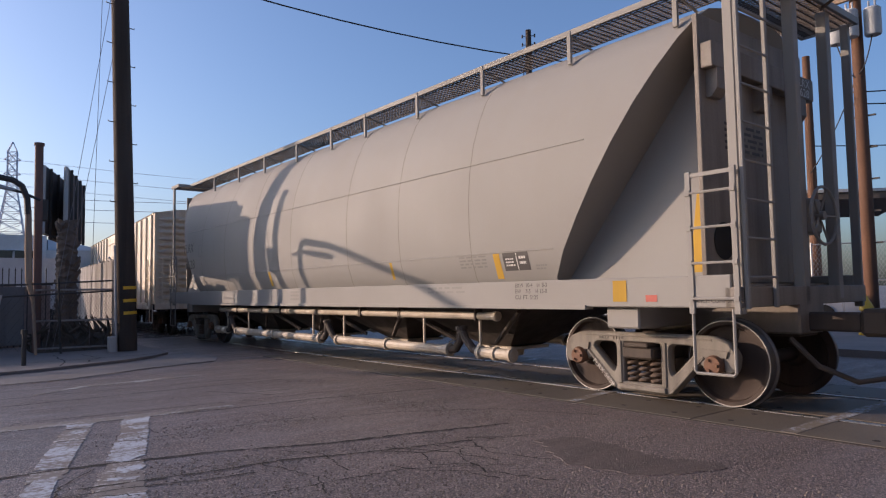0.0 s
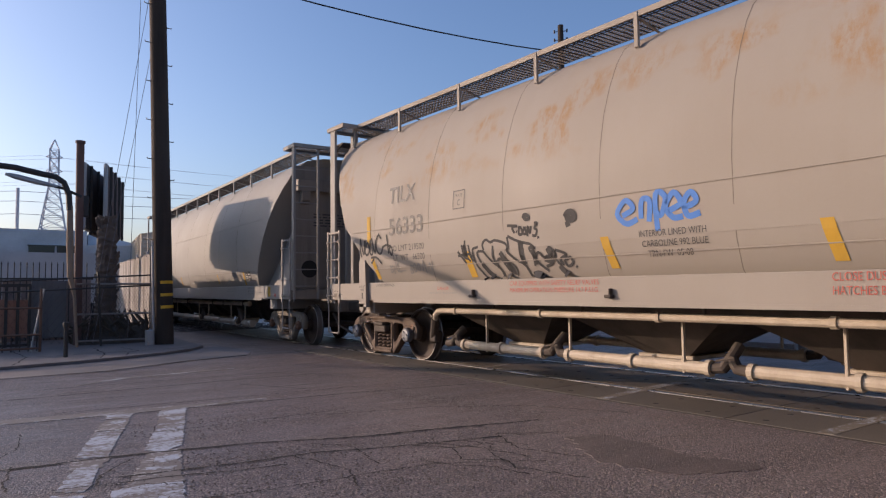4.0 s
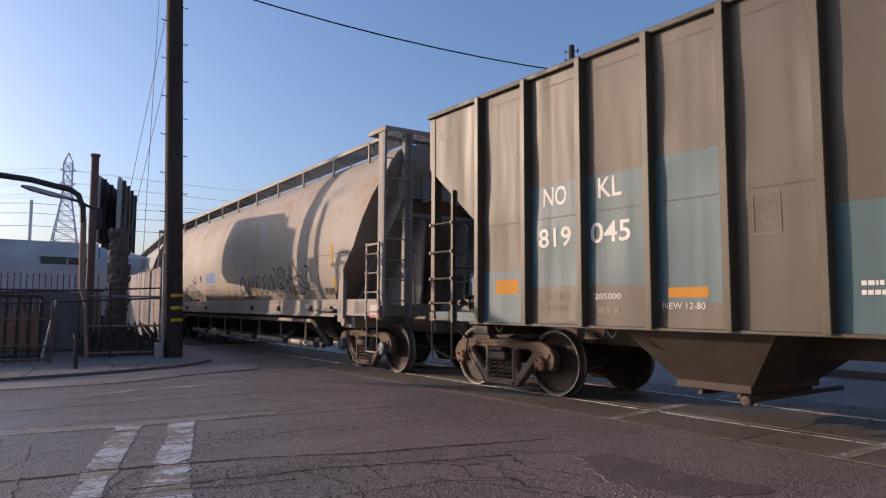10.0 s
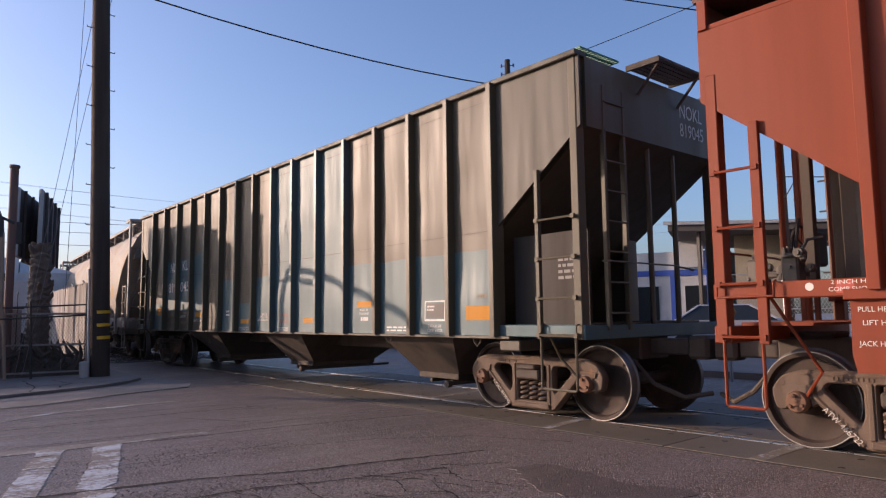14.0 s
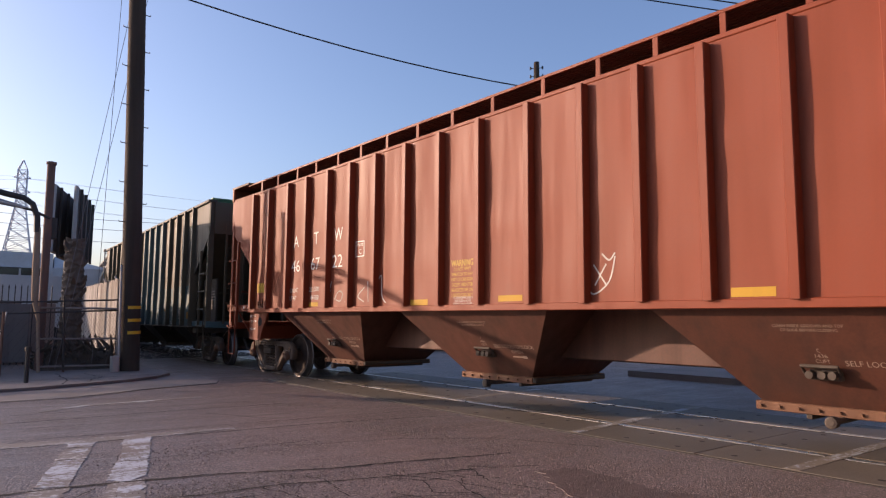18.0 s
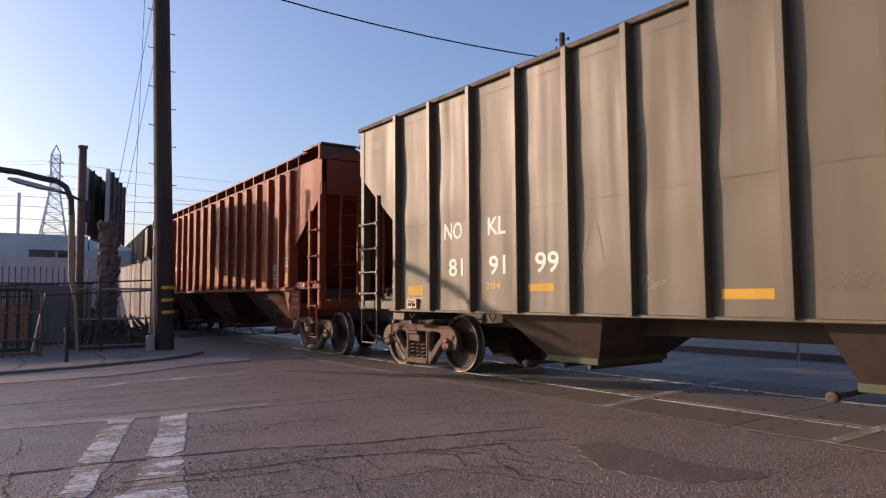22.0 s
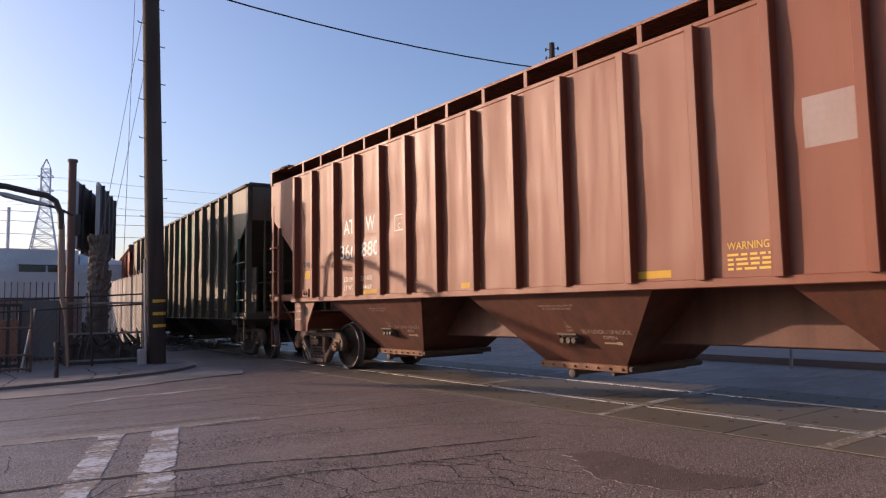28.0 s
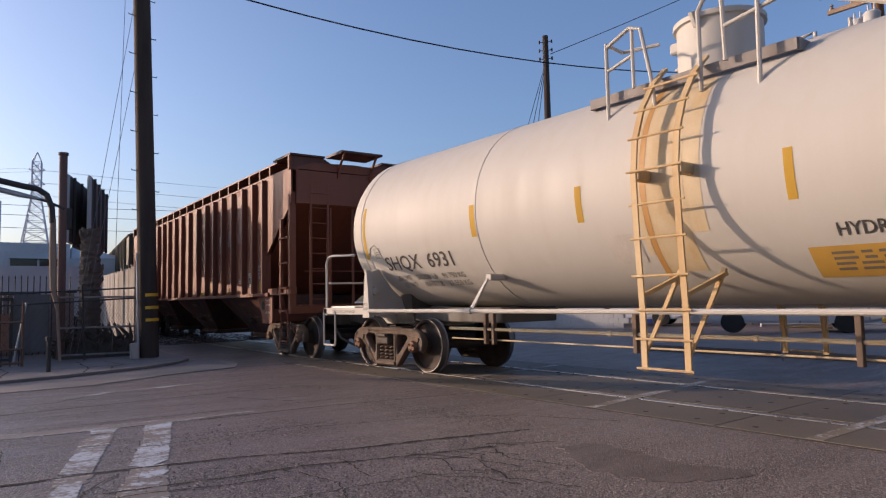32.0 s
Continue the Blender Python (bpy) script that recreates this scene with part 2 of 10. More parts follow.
# soot on the bays, with shade of bays and roof walks painted in
M_RED_BAY = paint("sooty_shaded_red_paint", (0.115, 0.036, 0.021), 0.6, (0.022, 0.014, 0.011), 1.6, streaks=0.3)
M_GATE_RUST = paint("rusty_gate_iron", (0.185, 0.082, 0.042), 0.75, (0.05, 0.028, 0.02), 1.0, bump=0.5, grain=12)
M_RED_PATCH = paint("dark_red_patch", (0.135, 0.034, 0.026), 0.5)
M_PALE_PATCH = paint("pale_grey_cover_paint", (0.240, 0.182, 0.172), 0.48, (0.16, 0.095, 0.08), 1.1, grain=5, sheen=0.45)
M_PINK_PATCH = paint("pale_patch", (0.195, 0.105, 0.090), 0.46, (0.15, 0.065, 0.05), 1.0, sheen=0.48)
M_OLIVE = paint("olive_brown_paint", (0.065, 0.052, 0.035), 0.51, (0.052, 0.040, 0.028), 0.5, sheen=0.45)
M_OLIVE2 = paint("grey_olive_paint", (0.075, 0.062, 0.037), 0.52, (0.063, 0.049, 0.033), 0.5, sheen=0.45)
M_TEAL = paint("teal_paint", (0.042, 0.101, 0.117), 0.50, (0.055, 0.078, 0.078), 0.5, sheen=0.45)
M_TEAL_DULL = paint("dull_teal_paint", (0.058, 0.090, 0.092), 0.47, (0.07, 0.075, 0.07), 0.6)
M_GREEN = paint("green_paint", (0.025, 0.16, 0.085), 0.5, (0.06, 0.12, 0.08), 0.4)
M_GREEN_DARK = paint("dark_green_paint", (0.012, 0.075, 0.045), 0.5, (0.03, 0.06, 0.04), 0.4)
# grime and rust, plus the shade of the car ends in the base colour
M_CREAM_SHADE_GRIME = paint("shaded_grimy_cream_paint", (0.235, 0.205, 0.175), 0.62, (0.085, 0.055, 0.038), 1.0, rust=0.12)
M_WHITE_RUST = paint("rust_streaked_white_paint", (0.66, 0.60, 0.50), 0.55, (0.38, 0.23, 0.09), 0.9, rust=0.25)
# darker olive for the rear gusset, top chord and panel fills
M_OLIVE_DARK = paint("dark_olive_paint", (0.056, 0.048, 0.035), 0.6, (0.040, 0.034, 0.026), 0.6)
M_GREEN_DUST = paint("dusty_green_paint", (0.055, 0.085, 0.045), 0.8, (0.10, 0.075, 0.055), 0.6)
# sooty underframe steel; on roof walks its dark colour holds underside shade
M_UNDER = paint("sooty_shaded_steel", (0.075, 0.055, 0.042), 0.75, (0.025, 0.02, 0.017), 0.8)
M_NEAR_BLACK = paint("near_black_paint", (0.042, 0.035, 0.029), 0.75, (0.02, 0.016, 0.014), 0.8)
M_STONE = paint("loose_asphalt_stone", (0.17, 0.137, 0.118), 0.8, (0.05, 0.042, 0.038), 0.9, grain=9)
M_TRUCK = paint("dusty_cast_steel", (0.148, 0.100, 0.070), 0.8, (0.036, 0.026, 0.021), 1.0, rust=0.25, bump=0.7, grain=14)
M_TRUCK_GREY = paint("grey_cast_steel", (0.27, 0.24, 0.20), 0.8, (0.045, 0.036, 0.03), 1.0, bump=0.7, grain=14)
M_WHEEL = paint("rusty_wheel", (0.060, 0.036, 0.026), 0.75, (0.018, 0.014, 0.012), 1.2)
M_BEARING = paint("rusty_bearing_iron", (0.20, 0.098, 0.055), 0.75, (0.06, 0.035, 0.025), 0.9, bump=0.6, grain=14)
M_VALVE = paint("oily_valve_metal", (0.07, 0.062, 0.055), 0.5, (0.20, 0.17, 0.14), 0.5, metal=0.4)
M_STEEL = paint("bright_steel", (0.13, 0.14, 0.16), 0.5, (0.06, 0.05, 0.05), 0.6, metal=0.4)
M_SEAM = plain("seam_shadow_dirt", (0.14, 0.115, 0.09), 0.8)
M_RIM = paint("dull_tread", (0.16, 0.15, 0.145), 0.45, (0.06, 0.05, 0.045), 0.5, metal=0.6)
M_CHALK = plain("faded_pale_spray", (0.20, 0.175, 0.135), 0.8)
M_STEN_FAINT = plain("faded_stencil", (0.15, 0.120, 0.078), 0.6)
M_TREAD = paint("worn_tread", (0.33, 0.32, 0.31), 0.4, (0.2, 0.15, 0.12), 0.5, metal=0.9)
M_PIPE = paint("cream_pipe", (0.50, 0.42, 0.32), 0.5, (0.20, 0.14, 0.09), 0.8)
M_STEN_BLACK = plain("black_stencil", (0.05, 0.045, 0.042), 0.6)
M_STEN_GREY = plain("grey_stencil", (0.20, 0.19, 0.18), 0.6)
M_STEN_WHITE = plain("white_stencil", (0.62, 0.60, 0.56), 0.6)
M_STEN_RED = plain("red_stencil", (0.42, 0.075, 0.05), 0.6)
M_RED_FADED = plain("faded_red_stencil", (0.20, 0.085, 0.070), 0.7)
M_STEN_YEL = plain("yellow_stencil", (0.58, 0.36, 0.04), 0.6)
M_STRIPE = paint("yellow_reflector", (0.48, 0.28, 0.03), 0.65, (0.28, 0.17, 0.04), 0.7, sheen=0.25)
M_PLACARD = paint("worn_yellow_placard", (0.46, 0.27, 0.055), 0.65, (0.34, 0.20, 0.06), 0.8, sheen=0.25)
M_STRIPE_OR = paint("orange_reflector", (0.48, 0.20, 0.018), 0.65, (0.3, 0.14, 0.03), 0.4, sheen=0.25)
M_SPRAY = plain("black_spray", (0.040, 0.037, 0.036), 0.8)
M_SPRAY_BLUE = plain("blue_spray", (0.04, 0.17, 0.50), 0.7)
M_STEN_PALE = plain("dusty_white_stencil", (0.50, 0.46, 0.41), 0.7)
M_SPRAY_FAINT = plain("faint_scratched_paint", (0.075, 0.12, 0.12), 0.8)
M_STEN_DUSTY = plain("dusty_stencil", (0.36, 0.27, 0.22), 0.7)
M_SPRAY_WHITE = plain("white_spray", (0.52, 0.49, 0.45), 0.8)
M_GLASS = plain("dark_glass", (0.02, 0.025, 0.03), 0.08)
M_TYRE = plain("tyre_rubber", (0.02, 0.02, 0.02), 0.85)
# lightened and slightly blue: distance haze is put into the colour
M_TOWER = plain("hazed_lattice_steel", (0.62, 0.62, 0.66), 0.7)
M_WIRE = plain("black_cable", (0.02, 0.02, 0.022), 0.7)
M_WIRE_GUY = plain("weathered_guy_wire", (0.16, 0.15, 0.16), 0.6)
# far wires, paled in colour to stand for the haze
M_WIRE_FAR = plain("hazed_cable", (0.52, 0.52, 0.56), 0.7)
M_WALL_W = concrete("white_stucco", (0.62, 0.63, 0.64))
M_WALL_T = concrete("tan_stucco", (0.42, 0.36, 0.27))
M_ROOF = plain("dark_fascia", (0.07, 0.06, 0.055), 0.7)
M_BRICKW = concrete("red_brown_wall", (0.38, 0.20, 0.13))
M_WOOD = paint("brown_board", (0.36, 0.18, 0.12), 0.8, (0.14, 0.07, 0.045), 0.7)
M_BARK = paint("palm_bark", (0.165, 0.128, 0.105), 0.95, (0.055, 0.042, 0.033), 1.0, bump=0.8, grain=5)
M_SCREEN = plain("brown_screen_cloth", (0.245, 0.200, 0.190), 0.9)
M_DULL_SHEET = paint("dull_grey_sheet", (0.135, 0.140, 0.145), 0.7, (0.07, 0.065, 0.06), 0.9)
M_BOARD_PALE = paint("weathered_white_board", (0.34, 0.31, 0.29), 0.85, (0.10, 0.085, 0.075), 1.2, grain=6, streaks=0.9)
M_PIPE_DULL = paint("dull_fence_pipe", (0.24, 0.215, 0.20), 0.7, (0.10, 0.08, 0.07), 0.7)
M_WEED = paint("dry_dark_weed", (0.085, 0.068, 0.052), 0.95, (0.04, 0.032, 0.026), 0.9)
M_WOODPOST = paint("pale_post_wood", (0.33, 0.235, 0.165), 0.85, (0.16, 0.11, 0.08), 0.9)
M_SIGN_BACK = plain("billboard_back", (0.075, 0.066, 0.062), 0.8)
M_SIGN_OLD = paint("weathered_sign_face", (0.17, 0.13, 0.125), 0.8, (0.04, 0.032, 0.03), 1.5, grain=4, streaks=0.9)
M_BLUE = plain("blue_trim", (0.03, 0.08, 0.35), 0.5)

# ---- mesh helpers ----
def part(name, bm, material, parent=None, label="", smooth=False, extra=()):
    me = bpy.data.meshes.new(name)
    bmesh.ops.recalc_face_normals(bm, faces=bm.faces)
    bm.to_mesh(me)
    bm.free()
    me.materials.append(material)
    for x in extra:
        me.materials.append(x)
    if smooth:
        for p in me.polygons:
            p.use_smooth = True
        me.set_sharp_from_angle(angle=radians(35))
    ob = new(name, me)
    ob.parent = parent
    if label:
        ob["label"] = label
    return ob


def link(name, me, parent, m=None):
    """Another object on a mesh that is there already."""
    ob = new(name, me)
    ob.parent = parent
    if m is not None:
        ob.matrix_basis = m
    return ob


def thing(name, label, category, m=None, group="", kind=""):
    ob = tagged(new(name), label, category, group, kind)
    if m is not None:
        ob.matrix_basis = m
    return ob


def box(bm, x0, x1, y0, y1, z0, z1, bevel=0.0, mat=0):
    vs = [bm.verts.new((x, y, z)) for x in (x0, x1) for y in (y0, y1) for z in (z0, z1)]
    fs = [bm.faces.new([vs[i] for i in q]) for q in ((0, 1, 3, 2), (4, 6, 7, 5), (0, 4, 5, 1), (2, 3, 7, 6), (0, 2, 6, 4), (1, 5, 7, 3))]
    for f in fs:
        f.material_index = mat
    if bevel:
        es = list({e for f in fs for e in f.edges})
        bmesh.ops.bevel(bm, geom=es, offset=bevel, segments=1, affect="EDGES")
    return fs


def prism(bm, poly, y0, y1, axis="y", mat=0):
    """A polygon of (x, z) pushed from y0 to y1; axis 'x': (y, z) along x; 'z': (x, y) along z."""
    put = {"y": lambda a, b, h: (a, h, b), "x": lambda a, b, h: (h, a, b), "z": lambda a, b, h: (a, b, h)}[axis]
    lo, hi = [bm.verts.new(put(a, b, y0)) for a, b in poly], [bm.verts.new(put(a, b, y1)) for a, b in poly]
    fs = [bm.faces.new(lo), bm.faces.new(hi[::-1])]
    for i in range(len(poly)):
        j = (i + 1) % len(poly)
        fs.append(bm.faces.new((lo[i], hi[i], hi[j], lo[j])))
    for f in fs:
        f.material_index = mat
    return fs


def hull8(bm, a, b):
    """A solid between two four-cornered rings."""
    va, vb = [bm.verts.new(p) for p in a], [bm.verts.new(p) for p in b]
    bm.faces.new(va), bm.faces.new(vb[::-1])
    for i in range(len(a)):
        j = (i + 1) % len(a)
        bm.faces.new((va[i], vb[i], vb[j], va[j]))


def tube(bm, pts, r, n=8, mat=0):
    """A round bar along points, r one radius or one for each point."""
    pts = [Vector(p) for p in pts]
    rings, side = [], None
    for i, p in enumerate(pts):
        d = (pts[min(i + 1, len(pts) - 1)] - pts[max(i - 1, 0)]).normalized()
        if side is None:
            side = d.cross(Vector((0.31, 0.17, 0.93)) if abs(d.z) < 0.9 else Vector((0.97, 0.1, 0.02))).normalized()
        side = (side - d * side.dot(d)).normalized()
        up = d.cross(side)
        rad = r[i] if isinstance(r, (list, tuple)) else r
        rings.append([bm.verts.new(p + (side * math.cos(a) + up * math.sin(a)) * rad) for a in (2 * math.pi * k / n for k in range(n))])
    for a, b in zip(rings, rings[1:]):
        for k in range(n):
            bm.faces.new((a[k], a[(k + 1) % n], b[(k + 1) % n], b[k])).material_index = mat
    bm.faces.new(rings[0][::-1]).material_index = mat
    bm.faces.new(rings[-1]).material_index = mat


def lathe(bm, profile, n=32, axis="y", centre=(0, 0, 0), mats=None):
    """A profile of (radius, height) turned round an axis."""
    rings = []
    for r, h in profile:
        ring = []
        for k in range(n):
            a = 2 * math.pi * k / n
            c, s = r * math.cos(a), r * math.sin(a)
            p = {"y": (c, h, s), "z": (c, s, h), "x": (h, c, s)}[axis]
            ring.append(bm.verts.new(Vector(p) + Vector(centre)))
        rings.append(ring)
    for i, (a, b) in enumerate(zip(rings, rings[1:])):
        for k in range(n):
            f = bm.faces.new((a[k], a[(k + 1) % n], b[(k + 1) % n], b[k]))
            f.material_index = mats[i] if mats else 0
    for f, i in ((bm.faces.new(rings[0][::-1]), 0), (bm.faces.new(rings[-1]), -1)):
        f.material_index = mats[i] if mats else 0


def cable(a, b, sag, n=14):
    a, b = Vector(a), Vector(b)
    return [a.lerp(b, i / n) - Vector((0, 0, sag * 4 * (i / n) * (1 - i / n))) for i in range(n + 1)]


TEXTS = {}


def letters(text, size, wide=1.0, spacing=1.0, thick=False):
    """Flat mesh coordinates of a line of writing: verts (x, z) from its lower left corner, and faces."""
    key = (text, size, wide, spacing, thick)
    if key not in TEXTS:
        cu = bpy.data.curves.new("text", "FONT")
        cu.body, cu.size, cu.space_character, cu.resolution_u = text, size, spacing, 3
        cu.offset = 0.012 * size if thick else 0.0
        ob = new("text", cu)
        me = bpy.data.meshes.new_from_object(ob)
        cut = bmesh.new()
        cut.from_mesh(me)
        for k in range(1, 6):
            bmesh.ops.bisect_plane(cut, geom=cut.verts[:] + cut.edges[:] + cut.faces[:], plane_co=(0, size * 0.7 * k / 6, 0), plane_no=(0, 1, 0))
        cut.verts.index_update()
        TEXTS[key] = [(v.co.x * wide, v.co.y) for v in cut.verts], [tuple(v.index for v in p.verts) for p in cut.faces]
        cut.free()
        bpy.data.objects.remove(ob)
        bpy.data.curves.remove(cu)
        bpy.data.meshes.remove(me)
    return TEXTS[key]


def stencil(bm, text, x, z, size, where, width=None, thick=False):
    """Writing on a side; where(x, z) is the point of the surface. size: the height of capitals; width: of the whole line."""
    vs, fs = letters(text, size / 0.70, thick=thick)
    w = max(v[0] for v in vs)
    k = width / w if width else 1.0
    new_vs = [bm.verts.new(where(x + a * k, z + b)) for a, b in vs]
    for f in fs:
        try:
            bm.faces.new([new_vs[i] for i in f])
        except ValueError:
            pass


def letter_parts(c, material, args, where):
    """A line of large letters, each a part of its own."""
    text, x, z, size = args[:4]
    vs, fs = letters(text, size / 0.70, thick=len(args) > 5 and args[5])
    k = args[4] / max(v[0] for v in vs) if len(args) > 4 else 1.0
    left = [set(f) for f in fs]
    while left:
        island = left.pop()
        while True:
            near = [f for f in left if f & island]
            if not near:
                break
            left = [f for f in left if not f & island]
            island = island.union(*near)
        bm = bmesh.new()
        at = {i: bm.verts.new(where(x + vs[i][0] * k, z + vs[i][1])) for i in sorted(island)}
        for f in fs:
            if f[0] in island and len(set(f)) > 2:
                bm.faces.new([at[i] for i in f])
        part("letter", bm, material, c)


def patch(bm, x0, x1, z0, z1, where, nx=1, nz=4, lean=0.0):
    """A painted rectangle that follows the surface."""
    g = [[bm.verts.new(where(x0 + (x1 - x0) * i / nx + lean * (j / nz), z0 + (z1 - z0) * j / nz)) for j in range(nz + 1)] for i in range(nx + 1)]
    for i in range(nx):
        for j in range(nz):
            bm.faces.new((g[i][j], g[i + 1][j], g[i + 1][j + 1], g[i][j + 1]))


def bars(bm, x0, x1, z0, z1, rows, where, rng):
    """Writing too small to read: rows of short bars."""
    h = (z1 - z0) / (rows * 2 - 1)
    for r in range(rows):
        x = x0
        while x < x1 - 0.02:
            w = rng.uniform(0.05, 0.14) * (x1 - x0) / 0.5
            patch(bm, x, min(x + w, x1), z0 + 2 * r * h, z0 + (2 * r + 1) * h, where, 1, 1)
            x += w + 0.03 * (x1 - x0) / 0.5


def scrawl(bm, pts, r, where, n=5):
    """A sprayed line: a flat ribbon through points, smoothed."""
    sm = []
    for i in range(len(pts) - 1):
        p0, p1, p2, p3 = pts[max(i - 1, 0)], pts[i], pts[i + 1], pts[min(i + 2, len(pts) - 1)]
        for k in range(n):
            t = k / n
            sm.append(tuple(0.5 * (2 * b + (c - a) * t + (2 * a - 5 * b + 4 * c - d) * t * t + (3 * b - a - 3 * c + d) * t ** 3) for a, b, c, d in zip(p0, p1, p2, p3)))
    sm.append(pts[-1])
    prev = None
    for i, (x, z) in enumerate(sm):
        dx, dz = sm[min(i + 1, len(sm) - 1)][0] - sm[max(i - 1, 0)][0], sm[min(i + 1, len(sm) - 1)][1] - sm[max(i - 1, 0)][1]
        q = math.hypot(dx, dz) or 1
        a, b = bm.verts.new(where(x - dz / q * r, z + dx / q * r)), bm.verts.new(where(x + dz / q * r, z - dx / q * r))
        if prev:
            bm.faces.new((prev[0], prev[1], b, a))
        prev = (a, b)


def tag_scrawl(bm, x0, x1, z0, z1, strokes, r, where, seed):
    """A graffiti tag: loops and slashes over a rectangle."""
    rng = random.Random(seed)
    for s in range(strokes):
        cx = x0 + (x1 - x0) * (s + 0.5) / strokes
        w, pts = (x1 - x0) / strokes * 0.9, []
        for k in range(rng.randint(5, 8)):
            pts.append((cx + rng.uniform(-w, w), z0 + (z1 - z0) * rng.random()))
        scrawl(bm, pts, r * rng.uniform(0.7, 1.2), where)

# ---- the train: shared parts ----
def curve_plate(loops, y0, y1, bevel=0.012):
    """A cast plate: an outline of (x, z) with holes, between y0 and y1, with soft edges."""
    cu = bpy.data.curves.new("plate", "CURVE")
    cu.dimensions, cu.fill_mode, cu.extrude, cu.bevel_depth, cu.bevel_resolution = "2D", "BOTH", (y1 - y0) / 2 - bevel, bevel, 0
    for lp in loops:
        sp = cu.splines.new("POLY")
        sp.points.add(len(lp) - 1)
        for p, (x, z) in zip(sp.points, lp):
            p.co = (x, z, 0, 1)
        sp.use_cyclic_u = True
    ob = new("plate", cu)
    me = bpy.data.meshes.new_from_object(ob)
    bpy.data.objects.remove(ob)
    bm = bmesh.new()
    bm.from_mesh(me)
    bpy.data.meshes.remove(me)
    for v in bm.verts:
        v.co = (v.co.x, (y0 + y1) / 2 + v.co.z, v.co.y)
    return bm


def rounded(loop, r=0.03):
    out = []
    for i, p in enumerate(loop):
        a, b = Vector(loop[i - 1]), Vector(loop[(i + 1) % len(loop)])
        p = Vector(p)
        for q in (p.lerp(a, min(0.45, r / (p - a).length)), p * 0.6 + (p.lerp(a, min(0.45, r / (p - a).length)) + p.lerp(b, min(0.45, r / (p - b).length))) * 0.2, p.lerp(b, min(0.45, r / (p - b).length))):
            out.append(tuple(q))
    return out


WHEEL_R, AXLE = 0.457, 0.889


def wheelset_mesh():
    bm = bmesh.new()
    for s in (-1, 1):
        prof = [(0.09, 0.93), (0.14, 0.86), (0.145, 0.80), (0.17, 0.79), (0.30, 0.745), (0.385, 0.76), (0.405, 0.815), (0.443, 0.82), (0.451, 0.82), (0.456, 0.812), (WHEEL_R, 0.74), (0.462, 0.715), (0.484, 0.70), (0.482, 0.68), (0.40, 0.675), (0.385, 0.70), (0.30, 0.71), (0.15, 0.735), (0.12, 0.66), (0.085, 0.64)]
        mats = [0] * 7 + [1] * 2 + [2] * 3 + [0] * 7
        lathe(bm, [(r, s * h) for r, h in prof], 44, "y", mats=mats)
        for k in range(3):
            a = 2.1 * k
            lathe(bm, [(0.017, s * 1.125), (0.017, s * 1.172)], 6, "y", (0.06 * math.cos(a), 0, 0.06 * math.sin(a)), [3])
        lathe(bm, [(0.075, s * 0.93), (0.075, s * 1.06), (0.10, s * 1.06), (0.105, s * 1.10), (0.088, s * 1.14), (0.03, s * 1.15)], 16, "y", mats=[3] * 5)
    lathe(bm, [(0.08, -0.64), (0.075, -0.3), (0.075, 0.3), (0.08, 0.64)], 14, "y")
    me = bpy.data.meshes.new("wheelset")
    bmesh.ops.recalc_face_normals(bm, faces=bm.faces)
    bm.to_mesh(me)
    bm.free()
    for p in me.polygons:
        p.use_smooth = True
    me.set_sharp_from_angle(angle=radians(30))
    me.materials.append(M_WHEEL), me.materials.append(M_TREAD), me.materials.append(M_RIM), me.materials.append(M_BEARING)
    return me


def as_mesh(name, bm, material, smooth=False):
    me = bpy.data.meshes.new(name)
    bmesh.ops.recalc_face_normals(bm, faces=bm.faces)
    bm.to_mesh(me)
    bm.free()
    me.materials.append(material)
    if smooth:
        for p in me.polygons:
            p.use_smooth = True
        me.set_sharp_from_angle(angle=radians(35))
    return me


